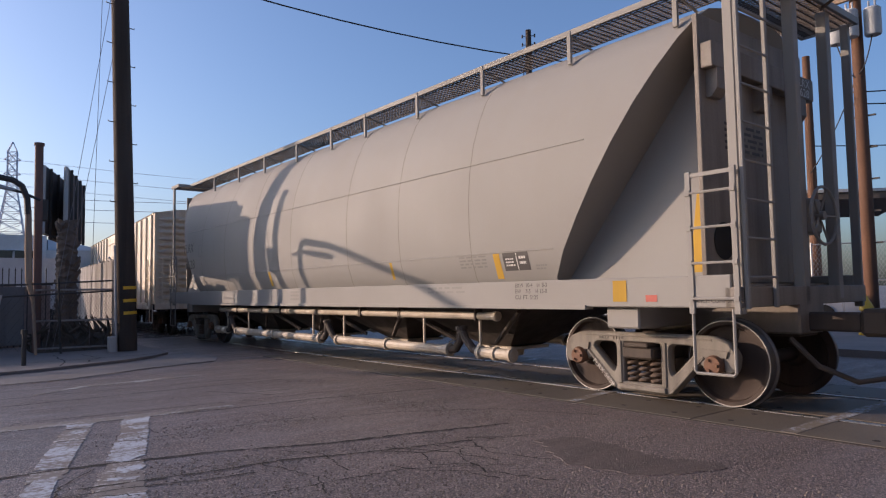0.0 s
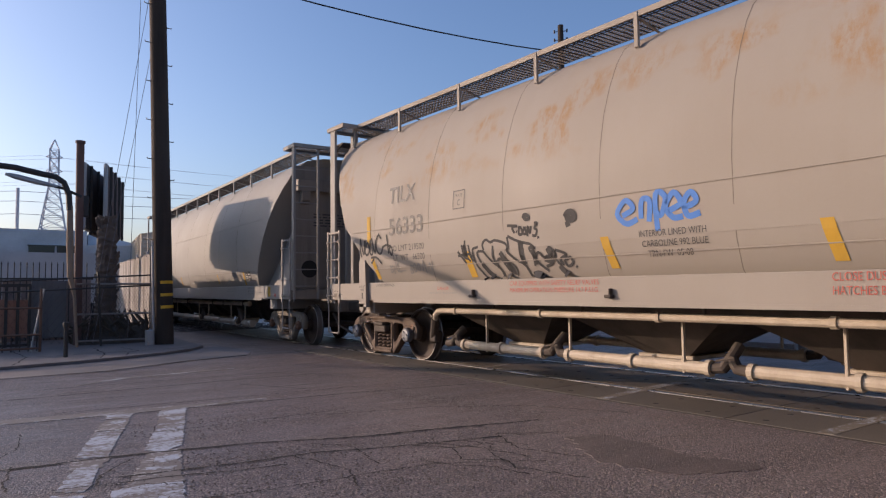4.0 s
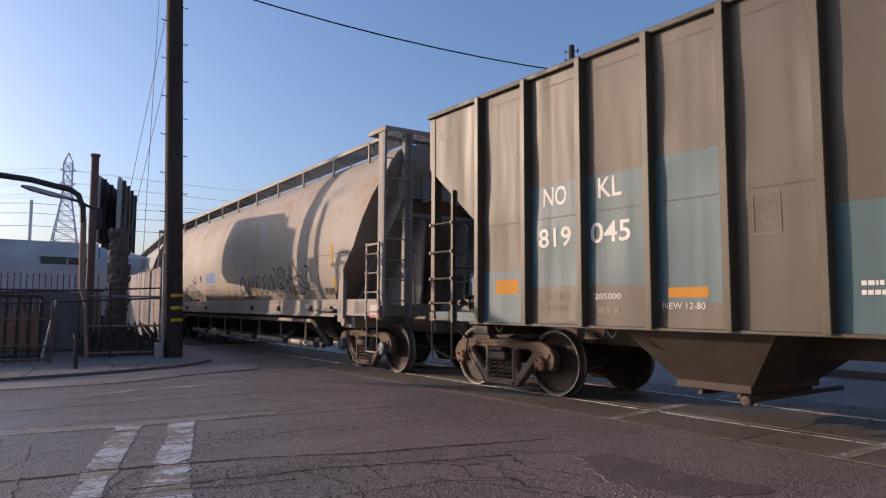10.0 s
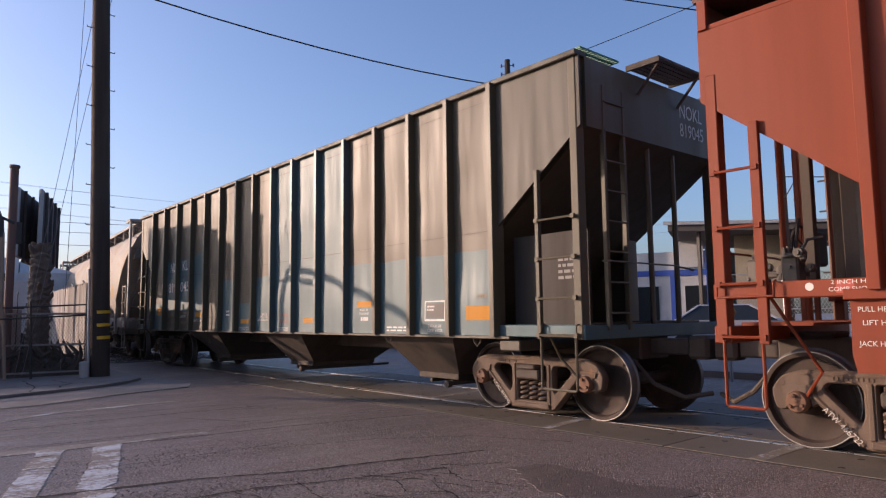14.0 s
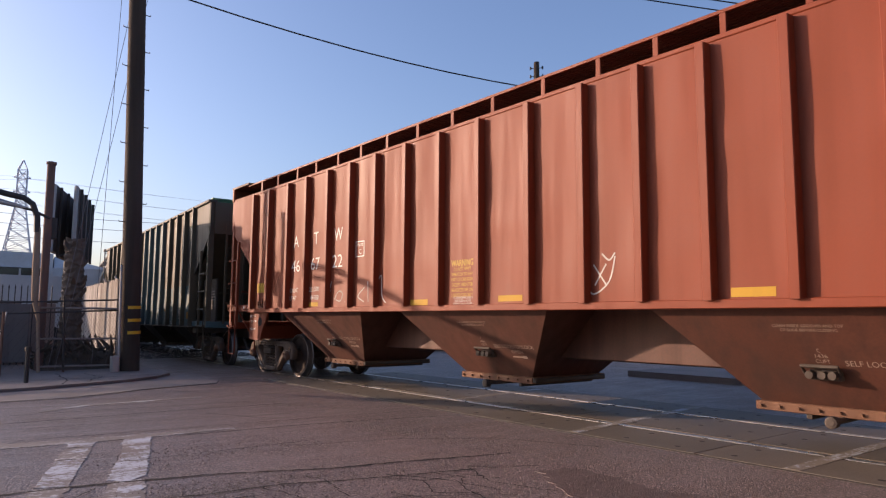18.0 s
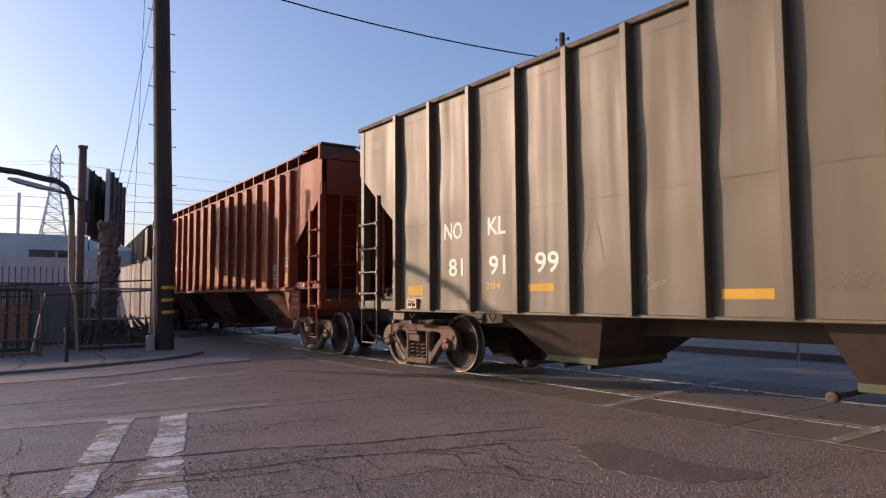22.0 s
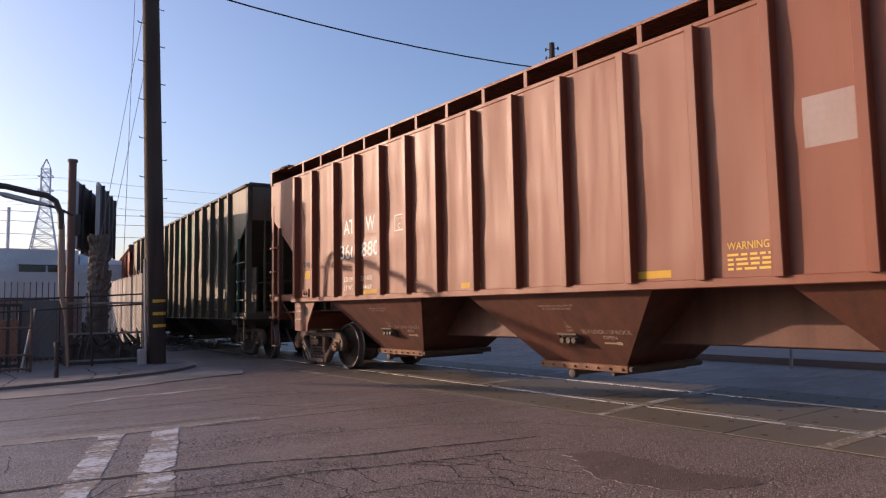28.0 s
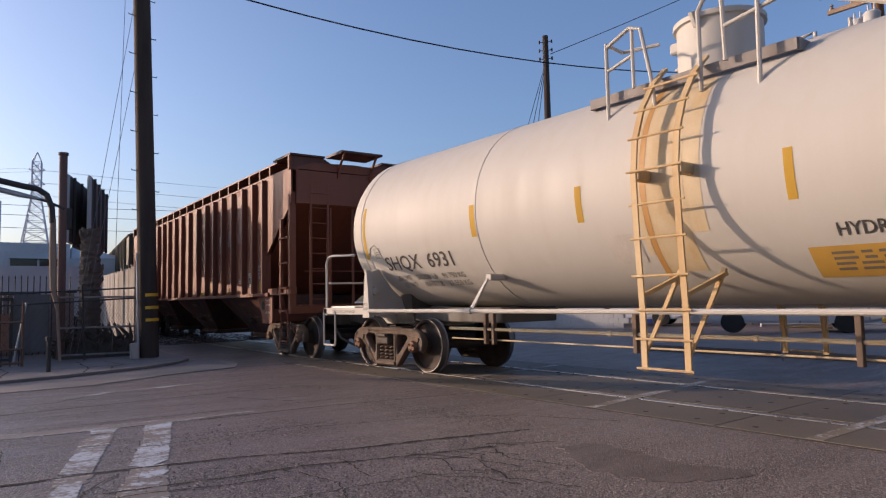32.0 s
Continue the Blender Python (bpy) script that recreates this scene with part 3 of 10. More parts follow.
def frame_mesh(material):
    outline = [(-1.09, 0.40), (-1.12, 0.56), (-1.03, 0.68), (-0.86, 0.735), (-0.42, 0.74), (0.42, 0.74), (0.86, 0.735), (1.03, 0.68), (1.12, 0.56), (1.09, 0.40),
               (1.0, 0.38), (0.99, 0.53), (0.79, 0.53), (0.77, 0.42), (0.73, 0.47), (0.35, 0.10), (-0.35, 0.10), (-0.73, 0.47), (-0.77, 0.42), (-0.79, 0.53), (-0.99, 0.53), (-1.0, 0.38)]
    side = rounded([(-0.70, 0.585), (-0.64, 0.655), (-0.385, 0.66), (-0.335, 0.61), (-0.335, 0.36), (-0.375, 0.28), (-0.43, 0.315)], 0.05)
    mid = rounded([(-0.255, 0.66), (0.255, 0.66), (0.26, 0.175), (-0.26, 0.175)], 0.03)
    bm = curve_plate([rounded(outline, 0.05), side, [(-x, z) for x, z in side][::-1], mid], -1.07, -0.95, 0.016)
    for s in (-1, 1):
        box(bm, s * 0.295 - 0.026, s * 0.295 + 0.026, -1.085, -0.93, 0.17, 0.66, 0.01)
        prism(bm, [(s * (AXLE - 0.15), 0.62), (s * (AXLE + 0.15), 0.60), (s * (AXLE + 0.13), 0.535), (s * (AXLE - 0.13), 0.535)], -1.09, -0.93)
        # raised edge along the tension member and the top
        tube(bm, [(s * 0.37, -1.065, 0.125), (s * 0.70, -1.065, 0.47), (s * 0.76, -1.065, 0.53)], 0.022, 6)
        for k in range(6):
            x, z = s * (0.43 + 0.035 * k), 0.215 + 0.035 * k
            box(bm, x - 0.009, x + 0.009, -1.078, -1.06, z - 0.02, z + 0.02)
        lathe(bm, [(0.028, -1.075), (0.028, -1.06)], 10, "y", (s * 1.03, 0, 0.63))
    box(bm, -0.31, 0.31, -1.10, -0.90, 0.105, 0.165, 0.012)
    for k in range(9):
        if k != 4:
            box(bm, -0.60 + k * 0.04, -0.58 + k * 0.04, -1.078, -1.06, 0.675, 0.705)
    tube(bm, [(-0.86, -1.06, 0.715), (-0.42, -1.065, 0.722), (0.42, -1.065, 0.722), (0.86, -1.06, 0.715)], 0.02, 6)
    return as_mesh("side_frame", bm, material)


def spring_mesh():
    bm = bmesh.new()
    turns = 4.5
    tube(bm, [(0.062 * math.cos(a), 0.062 * math.sin(a), 0.18 + 0.28 * i / 54) for i, a in ((i, 2 * math.pi * turns * i / 54) for i in range(55))], 0.019, 6)
    return as_mesh("spring", bm, M_TRUCK, True)


def bolster_mesh():
    bm = bmesh.new()
    box(bm, -0.20, 0.20, -1.16, 1.16, 0.47, 0.60, 0.02)
    box(bm, -0.16, 0.16, -1.19, 1.19, 0.60, 0.655, 0.012)
    box(bm, -0.16, 0.16, -0.85, 0.85, 0.60, 0.76, 0.02)
    lathe(bm, [(0.18, 0.74), (0.18, 0.84)], 16, "z")
    for s in (-1, 1):
        box(bm, s * 0.36 - 0.05, s * 0.36 + 0.05, -0.72, 0.72, 0.36, 0.46, 0.01)
        box(bm, s * 0.44 - 0.03, s * 0.44 + 0.03, -0.80, -0.68, 0.30, 0.60, 0.01)
        box(bm, s * 0.44 - 0.03, s * 0.44 + 0.03, 0.68, 0.80, 0.30, 0.60, 0.01)
    return as_mesh("truck", bm, M_UNDER)


WHEELSET, FRAME, FRAME_GREY, SPRING, BOLSTER = wheelset_mesh(), frame_mesh(M_TRUCK), frame_mesh(M_TRUCK_GREY), spring_mesh(), bolster_mesh()
bm = bmesh.new()
box(bm, -0.10, 0.10, -1.09, -0.95, 0.47, 0.545, 0.01)
box(bm, -0.025, 0.025, -1.11, -1.06, 0.40, 0.54, 0.008)
ADAPTER = as_mesh("bearing_adapter", bm, M_TRUCK)
WHEELS = []


def truck(car, x, grey=False, mark=""):
    t = link("truck", BOLSTER, car, pose(x, 0, 0))
    for s in (0, 180):
        link("side_frame", FRAME_GREY if grey else FRAME, t, pose(0, 0, 0, 0, 0, s))
        for dx in (-AXLE, AXLE):
            link("bearing_adapter", ADAPTER, t, pose(dx, 0, 0, 0, 0, s))
        for dx in (-0.155, 0, 0.155):
            link("spring", SPRING, t, pose(dx, -1.0 if s == 0 else 1.0, 0))
    if mark:
        bm = bmesh.new()
        stencil(bm, mark, 0.0, 0.0, 0.055, lambda a, b: (-0.69 + a * 0.717 + b * 0.697, -1.0885, 0.40 - a * 0.697 + b * 0.717), 0.40)
        part("stencil", bm, M_STEN_PALE, t)
    for dx in (-AXLE, AXLE):
        WHEELS.append(link("wheelset", WHEELSET, t, pose(dx, 0, WHEEL_R)))
    return t


def coupler(car, x, s):
    bm = bmesh.new()
    box(bm, min(x, x + s * 0.55), max(x, x + s * 0.55), -0.09, 0.09, 0.78, 0.98, 0.02)
    a, b = sorted((x + s * 0.55, x + s * 0.82))
    box(bm, a, b, -0.16, 0.16, 0.74, 1.02, 0.04)
    box(bm, min(x - s * 0.5, x), max(x - s * 0.5, x), -0.22, 0.22, 0.72, 1.08, 0.015)
    part("coupler", bm, M_UNDER, car, "sooty cast steel coupler")
    bm = bmesh.new()
    tube(bm, [(x, -0.45, 0.72), (x + s * 0.25, -0.42, 0.45), (x + s * 0.55, -0.25, 0.30), (x + s * 0.8, -0.05, 0.35)], 0.028, 7)
    part("air_hose", bm, M_UNDER, car)


RUNGS = {}


def rung_parts(parent, x0, x1, y, zs, material, r=0.014):
    key = (round(x1 - x0, 3), material.name)
    if key not in RUNGS:
        bm = bmesh.new()
        tube(bm, [(0, 0, 0), (x1 - x0, 0, 0)], r, 6)
        for x in (0, x1 - x0):
            box(bm, x - 0.025, x + 0.025, -0.012, 0.03, -0.025, 0.025)
        RUNGS[key] = as_mesh("rung", bm, material)
    for z in zs:
        link("rung", RUNGS[key], parent, pose(x0, y, z))


def stirrup(bm, x0, x1, y, z0, z1, r=0.016):
    tube(bm, [(x0, y, z1), (x0, y, z0 + 0.02), (x0 + 0.02, y, z0), (x1 - 0.02, y, z0), (x1, y, z0 + 0.02), (x1, y, z1)], r, 6)


def grating(bm, x0, x1, y0, y1, z, step=0.09, h=0.03):
    """An open walkway grid: bearing bars along x, cross bars along y."""
    ny = max(2, round((y1 - y0) / 0.06))
    for j in range(ny + 1):
        y = y0 + (y1 - y0) * j / ny
        box(bm, x0, x1, y - 0.004, y + 0.004, z, z + h)
    nx = max(2, round((x1 - x0) / step))
    for i in range(nx + 1):
        x = x0 + (x1 - x0) * i / nx
        box(bm, x - 0.004, x + 0.004, y0, y1, z + 0.004, z + h - 0.004)


def hand_wheel(car, x, y, z, material, r=0.28, s=1):
    bm = bmesh.new()
    tube(bm, [(x + s * 0.08, y + r * math.cos(a), z + r * math.sin(a)) for a in (2 * math.pi * k / 20 for k in range(21))], 0.018, 6)
    for k in range(5):
        a = 2 * math.pi * k / 5
        tube(bm, [(x + s * 0.03, y, z), (x + s * 0.08, y + r * math.cos(a), z + r * math.sin(a))], 0.014, 5)
    tube(bm, [(x - s * 0.06, y, z), (x + s * 0.09, y, z)], 0.05, 10)
    part("brake_wheel", bm, material, car, "spoked brake hand wheel")
    bm = bmesh.new()
    box(bm, min(x - s * 0.15, x), max(x - s * 0.15, x), y - 0.16, y + 0.16, z - 0.2, z + 0.2, 0.03)
    part("brake_gear_box", bm, material, car)


def flat_side(y):
    return lambda x, z: (x, y, z)


# ---- ribbed hopper cars ----
SIDES = {}


def brake_gear(c, xe, z0, rng, hood=True):
    """Reservoir, control valve, hoses and posts on the open platform at a car's end; xe is negative."""
    for x, y, w in ((0.55, -0.45, 0.05), (1.0, -0.62, 0.085), (0.55, 0.35, 0.05)):
        bm = bmesh.new()
        box(bm, xe + x - w, xe + x + w, y - 0.05, y + 0.05, z0 - 0.1, 3.2, 0.008)
        part("brace_post", bm, M_UNDER, c)
    bm = bmesh.new()
    lathe(bm, [(0.02, -0.62), (0.14, -0.58), (0.21, -0.48), (0.21, 0.48), (0.14, 0.58), (0.02, 0.62)], 20, "y", (xe + 1.15, 0.25, z0 + 0.58))
    part("air_reservoir", bm, M_UNDER, c, "sooty air reservoir", smooth=True)
    if hood:
        bm = bmesh.new()
        lathe(bm, [(0.155, z0 + 0.62), (0.165, z0 + 0.66), (0.13, z0 + 0.74), (0.05, z0 + 0.80), (0.02, z0 + 0.81)], 18, "z", (xe + 0.95, -0.85, 0))
        lathe(bm, [(0.05, z0 + 0.40), (0.11, z0 + 0.45), (0.14, z0 + 0.52), (0.15, z0 + 0.62)], 18, "z", (xe + 0.95, -0.85, 0))
        part("valve_hood", bm, M_DARK, c, smooth=True)
    else:
        for y in (-0.95, -0.25, 0.75):
            bm = bmesh.new()
            box(bm, xe + 1.15, xe + 1.30, y - 0.06, y + 0.06, z0 - 0.1, 2.9, 0.008)
            part("brace_post", bm, M_DARK, c)
    for cx, cy, n, label in ((0.12, -0.75, 9, "sooty brake control valve"), (0.55, -0.95, 13, "sooty brake pipe bracket and valves")):
        bm = bmesh.new()
        box(bm, xe + cx - 0.07, xe + cx + 0.09, cy - 0.09, cy + 0.09, z0 - 0.02, z0 + 0.26, 0.02)
        for k in range(n):
            px, py, pz = xe + cx + rng.uniform(-0.15, 0.18), cy + rng.uniform(-0.14, 0.14), z0 + rng.uniform(0.02, 0.28)
            r, q = rng.uniform(0.022, 0.055), rng.uniform(0.05, 0.12)
            ax = rng.choice(((q, 0, 0), (0, -q, 0), (0, 0, q * 0.7)))
            tube(bm, [(px, py, pz), (px + ax[0], py + ax[1], pz + ax[2])], r, 9)
            tube(bm, [(px + ax[0], py + ax[1], pz + ax[2]), (px + ax[0] * 1.25, py + ax[1] * 1.25, pz + ax[2] * 1.25)], r * 0.55, 6)
        part("brake_valve", bm, M_VALVE, c, label)
    for k, (a, h) in enumerate((((0.62, -1.0), 0.62), ((0.74, -1.0), 0.58), ((0.45, -0.8), 0.9)) if hood else (((0.62, -1.0), 0.42),)):
        bm = bmesh.new()
        x, y = xe + a[0], a[1]
        tube(bm, [(x, y, z0 + 0.2), (x + 0.02, y - 0.02, z0 + h * 0.6), (x + 0.10, y, z0 + h * 0.95), (x + 0.22, y + 0.05, z0 + h)], 0.016, 7)
        part("hose", bm, M_GALV if k < 2 and hood else M_DARK, c)
    bm = bmesh.new()
    tube(bm, [(xe + 0.12, 0.38, 2.35), (xe + 0.10, 0.30, 2.0), (xe + 0.12, 0.34, 1.75), (xe + 0.16, 0.45, 1.70), (xe + 0.18, 0.52, 1.95), (xe + 0.2, 0.5, 2.3)], 0.018, 7)
    part("brake_chain", bm, M_DARK, c)


def ribbed_car(spec):
    """A straight-sided hopper car with side ribs, sloping ends and three discharge bays."""
    c = thing(spec["name"], spec["label"], "hopper car", group="freight train")
    H, top, sill, paint_m = spec["half"], spec["top"], spec["sill"], spec["paint"]
    rng = random.Random(spec["seed"])
    zd, zr = spec["diag"]
    ribs = spec["ribs"]
    x_rib, n = (ribs[0], ribs[-1]), len(ribs)
    # inner tank with the full end slopes
    run = (H - x_rib[1]) * (zd - sill + 0.02) / (zd - zr)
    bm = bmesh.new()
    prism(bm, [(-H, top - 0.02), (-H, zd), (-H + run, sill - 0.02), (H - run, sill - 0.02), (H, zd), (H, top - 0.02)], -1.38, 1.60)
    part("tank", bm, spec.get("tank", paint_m), c)
    # near and far side sheets, a little buckled between the ribs
    NX, NZ = 8, 26
    bulges = [(rng.uniform(0, 6.28), rng.uniform(0.55, 1.25)) for i in range(n - 1)]

    def node(k, a, b):
        """Depth of the sheet at one node of its grid."""
        ph, am = bulges[k]
        u, w = a / NX, b / NZ
        if a in (0, NX) or b in (0, NZ):
            return -1.492
        return -1.492 + (0.017 if spec["kind"] == "A" else 0.024) * am * math.sin(math.pi * u) ** 0.7 * math.sin(math.pi * w) ** 0.75 * (0.8 + 0.42 * math.sin(9 * w + ph) + 0.30 * math.sin(17 * w + 2 * ph) + 0.16 * math.sin(29 * w + 3 * ph))

    def side_y(x, z):
        w = (z - sill) / (top - sill) * NZ
        for k in range(n - 1):
            if ribs[k] <= x <= ribs[k + 1] and 0 <= w <= NZ:
                u = (x - ribs[k]) / (ribs[k + 1] - ribs[k]) * NX
                a, b = min(int(u), NX - 1), min(int(w), NZ - 1)
                p, q = u - a, w - b
                return (node(k, a, b) * (1 - p) + node(k, a + 1, b) * p) * (1 - q) + (node(k, a, b + 1) * (1 - p) + node(k, a + 1, b + 1) * p) * q
        return -1.50

    SIDES[c.name] = side_y
    for i in range(n - 1):
        x0, x1 = ribs[i], ribs[i + 1]
        bm = bmesh.new()
        g = [[bm.verts.new((x0 + (x1 - x0) * a / NX, node(i, a, b), sill + (top - sill) * b / NZ)) for b in range(NZ + 1)] for a in range(NX + 1)]
        for a in range(NX):
            for b in range(NZ):
                bm.faces.new((g[a][b], g[a + 1][b], g[a + 1][b + 1], g[a][b + 1]))
        part("side_panel", bm, spec["panels"].get(i, paint_m), c, smooth=True)
    bm = bmesh.new()
    box(bm, x_rib[0], x_rib[1], 1.60, 1.63, sill, top)
    part("far_side", bm, paint_m, c)
    for s in (-1, 1):
        xa, xb = s * H, (x_rib[1] if s > 0 else x_rib[0])
        for y in (-1.50, 1.60):
            bm = bmesh.new()
            prism(bm, [(xa, top), (xa, zd), (xb, zr), (xb, top)], y, y + 0.03)
            part("end_gusset", bm, spec["gussets"][0 if s < 0 else 1], c)
    # ribs
    bm = bmesh.new()
    w = spec["rib_width"] / 2
    prism(bm, [(-w, 0.10), (-w, 0.0), (-w * 0.90, -0.092), (-w * 0.74, -0.100), (w * 0.74, -0.100), (w * 0.90, -0.092), (w, 0.0), (w, 0.10)], sill - 0.01, top - spec["rib_drop"], "z")
    rib = as_mesh("rib", bm, spec["rib"])
    other = rib.copy()
    other.materials.clear()
    other.materials.append(spec.get("rib_other", spec["rib"]))
    for i in range(n):
        for s in (1, -1):
            link("rib", other if i in spec.get("rib_set", ()) else rib, c, pose(ribs[i], -1.50 * s, 0, 0, 0, 0 if s > 0 else 180))
    # chords and sills
    for s in (-1, 1):
        y0, y1 = sorted((s * 1.33, s * (1.504 if spec["kind"] == "A" else 1.56)))
        bm = bmesh.new()
        box(bm, -H, H, y0, y1, top - 0.03, top + spec["chord"], 0.01)
        part("top_chord", bm, spec["chord_paint"], c)
        y0, y1 = sorted((s * 1.33, s * 1.545))
        bm = bmesh.new()
        box(bm, x_rib[0] - 0.25, x_rib[1] + 0.25, y0, y1, sill - spec["sill_h"], sill, 0.008)
        part("side_sill", bm, paint_m, c)
    if spec["seam"]:
        bm = bmesh.new()
        for i in range(n - 1):
            for z in (spec["seam"], top - 0.19):
                patch(bm, ribs[i] + w, ribs[i + 1] - w, z - 0.004, z + 0.004, lambda x, zz: (x, side_y(x, zz) - 0.003, zz), 8, 1)
        tagged(part("panel_seam", bm, M_UNDER, c), kind="stuff")
    bm = bmesh.new()
    box(bm, -H + 0.1, H - 0.1, -0.32, 0.32, 0.72, 1.02, 0.02)
    part("centre_sill", bm, M_UNDER, c)
    bm = bmesh.new()
    box(bm, spec["bays"][0][0], spec["bays"][2][1], -0.45, 0.45, 0.74, sill - 0.03, 0.01)
    part("slope_sheet", bm, spec["bay_paint"], c)
    # discharge bays
    for (a, b), (a1, b1) in zip(spec["bays"], spec["floors"]):
        bm = bmesh.new()
        m, q, zb, z0 = (a1 + b1) / 2, (b1 - a1) / 2, spec["bay_z"], sill - spec["sill_h"] + 0.03
        hull8(bm, [(a, -1.42, z0), (b, -1.42, z0), (b, 1.42, z0), (a, 1.42, z0)], [(m - q, -0.72, zb), (m + q, -0.72, zb), (m + q, 0.72, zb), (m - q, 0.72, zb)])
        bay = part("discharge_bay", bm, spec["bay_paint"], c)
        bm = bmesh.new()
        if spec["kind"] == "N":
            box(bm, m - q - 0.015, m + q + 0.015, -0.75, 0.75, zb - 0.06, zb + 0.09, 0.008)
            part("outlet_gate", bm, spec.get("gate", spec["bay_paint"]), bay)
            xr = m + q * spec["rod"]
        else:
            box(bm, m - q - 0.06, m + q + 0.08, -0.80, 0.80, zb - 0.07, zb + 0.02, 0.008)
            for k in range(8):
                xx = m - q + 2 * q * k / 7
                lathe(bm, [(0.015, -0.83), (0.015, -0.79)], 6, "y", (xx, 0, zb - 0.025))
            part("outlet_gate", bm, M_GATE_RUST, bay)
            xr = m + q * 0.2
            bm = bmesh.new()
            box(bm, m + q + 0.09, m + q + 0.15, -0.80, 0.72, zb - 0.05, zb + 0.01, 0.008)
            part("slide_frame", bm, M_UNDER, bay)
        bm = bmesh.new()
        tube(bm, [(xr, -1.08, zb - 0.085), (xr, 1.0, zb - 0.085)], 0.028, 8)
        lathe(bm, [(0.03, -1.13), (0.055, -1.12), (0.055, -1.04), (0.03, -1.03)], 10, "y", (xr, 0, zb - 0.085))
        part("capstan_rod", bm, M_UNDER, bay, "sooty gate rod with socket end")
        for xk in (m - q * 0.3, m + q * 0.75):
            bm = bmesh.new()
            box(bm, xk - 0.03, xk + 0.03, -0.78, 0.78, zb - 0.12, zb - 0.065, 0.008)
            part("gate_bearer", bm, M_UNDER, bay)
        if spec["kind"] == "A":
            slope = lambda x, z: (x, -1.42 + 0.70 * (z0 - z) / (z0 - zb) - 0.006, z)
            bm = bmesh.new()
            zz = 0.80
            yy = slope(0, zz)[1]
            tube(bm, [(m - 0.12, yy - 0.02, zz - 0.02), (m - 0.12, yy - 0.10, zz + 0.05), (m + 0.20, yy - 0.10, zz + 0.05), (m + 0.20, yy - 0.02, zz - 0.02)], 0.018, 6)
            for k in (-0.05, 0.06, 0.15):
                tube(bm, [(m + k, yy + 0.04, zz - 0.03), (m + k, yy - 0.11, zz - 0.03)], 0.038, 8)
            box(bm, m - 0.08, m + 0.20, yy - 0.03, yy + 0.06, zz - 0.08, zz + 0.02, 0.01)
            part("gate_latch", bm, M_UNDER, bay)
            for tx, dx, zt, h, w in (("SELF LOCK / UNLOCK", 0.25, 0.865, 0.05, 0.78), ("OPEN", 0.56, 0.795, 0.045, 0.22), ("C", 0.04, 0.98, 0.035, 0.03), ("1436", 0.0, 0.93, 0.035, 0.12), ("CUFT", 0.0, 0.88, 0.035, 0.13), ("CLEAN INSIDE GROOVES AND TOP", -0.28, 1.21, 0.026, 0.62), ("OF SLIDE BEFORE CLOSING", -0.22, 1.17, 0.026, 0.5)):
                bm = bmesh.new()
                stencil(bm, tx, m + dx, zt, h, slope, w)
                part("stencil", bm, M_STEN_DUSTY, bay)
            bm = bmesh.new()
            patch(bm, m + 0.54, m + 0.74, 0.735, 0.755, slope, 1, 1)
            patch(bm, m + 0.74, m + 0.82, 0.725, 0.765, slope, 1, 1)
            part("arrow_mark", bm, M_STEN_DUSTY, bay)
    # ends
    for s in (-1, 1):
        xe = s * (H - 0.05)
        for y in (-1.44, 1.56):
            bm = bmesh.new()
            a, b = sorted((xe, xe - s * 0.11))
            box(bm, a, b, y - 0.07, y + 0.07, 1.0, zd + 0.25 if spec["kind"] == "A" else top, 0.008)
            part("corner_post", bm, spec["rib"], c)
        for y in (-0.55, 0.0, 0.6):
            bm = bmesh.new()
            tube(bm, [(xe - s * 0.05, y, 1.0), (xe - s * 0.05, y, zd + 0.2)], 0.035, 6)
            part("end_post", bm, spec["rib"], c)
        bm = bmesh.new()
        a, b = sorted((xe + s * 0.02, xe - s * 1.35))
        for y in (-1.5, 1.36):
            box(bm, a, b, y, y + 0.14, spec["beam"] - 0.15, spec["beam"], 0.01)
        a, b = sorted((xe + s * 0.03, xe - s * 0.14))
        box(bm, a, b, -1.5, 1.5, 1.0, 1.16, 0.01)
        part("end_sill", bm, spec["beam_paint"], c)
        bm = bmesh.new()
        a, b = sorted((xe - s * 0.10, xe - s * 0.75))
        grating(bm, a, b, -1.2, 1.2, 1.16, 0.12)
        part("end_platform", bm, spec["rib"], c)
        a, b = sorted((xe - s * 0.06, xe - s * spec["ladder"]))
        zs = [1.06, 1.55, 2.08, 2.62] if spec["kind"] == "A" else ([1.30, 1.68, 2.10, 2.55] if s < 0 else [1.05, 1.48, 1.95, 2.42])
        xs = b if s < 0 else a
        lad = bmesh.new()
        lw = 0.045 if spec["kind"] == "A" else 0.03
        box(lad, xs - lw, xs + lw, -1.55, -1.49, 1.0, spec["ladder_top"], 0.006)
        ladder = part("side_ladder", lad, spec["ladder_paint"][0 if s < 0 else 1], c)
        rung_parts(ladder, a, b, -1.56, zs, spec.get("rungs", spec["ladder_paint"][0 if s < 0 else 1]))
        lad = bmesh.new()
        stirrup(lad, a + 0.02, b - 0.02, -1.53, 0.42, 1.02)
        part("stirrup_step", lad, spec["rib"], c)
        for yy in (-1.05, -0.65) if s > 0 else (0.65, 1.05):
            lad = bmesh.new()
            box(lad, xe - 0.03 + s * 0.03, xe + 0.03 + s * 0.03, yy - 0.025, yy + 0.025, 1.1, top - 0.3, 0.005)
            stile = part("ladder_stile", lad, spec["rib"], c)
        for k in range(8):
            lad = bmesh.new()
            z = 1.3 + k * (top - 1.8) / 7
            tube(lad, [(xe + s * 0.06, -s * 1.05, z), (xe + s * 0.06, -s * 0.65, z)], 0.013, 6)
            part("end_rung", lad, spec["rib"], stile)
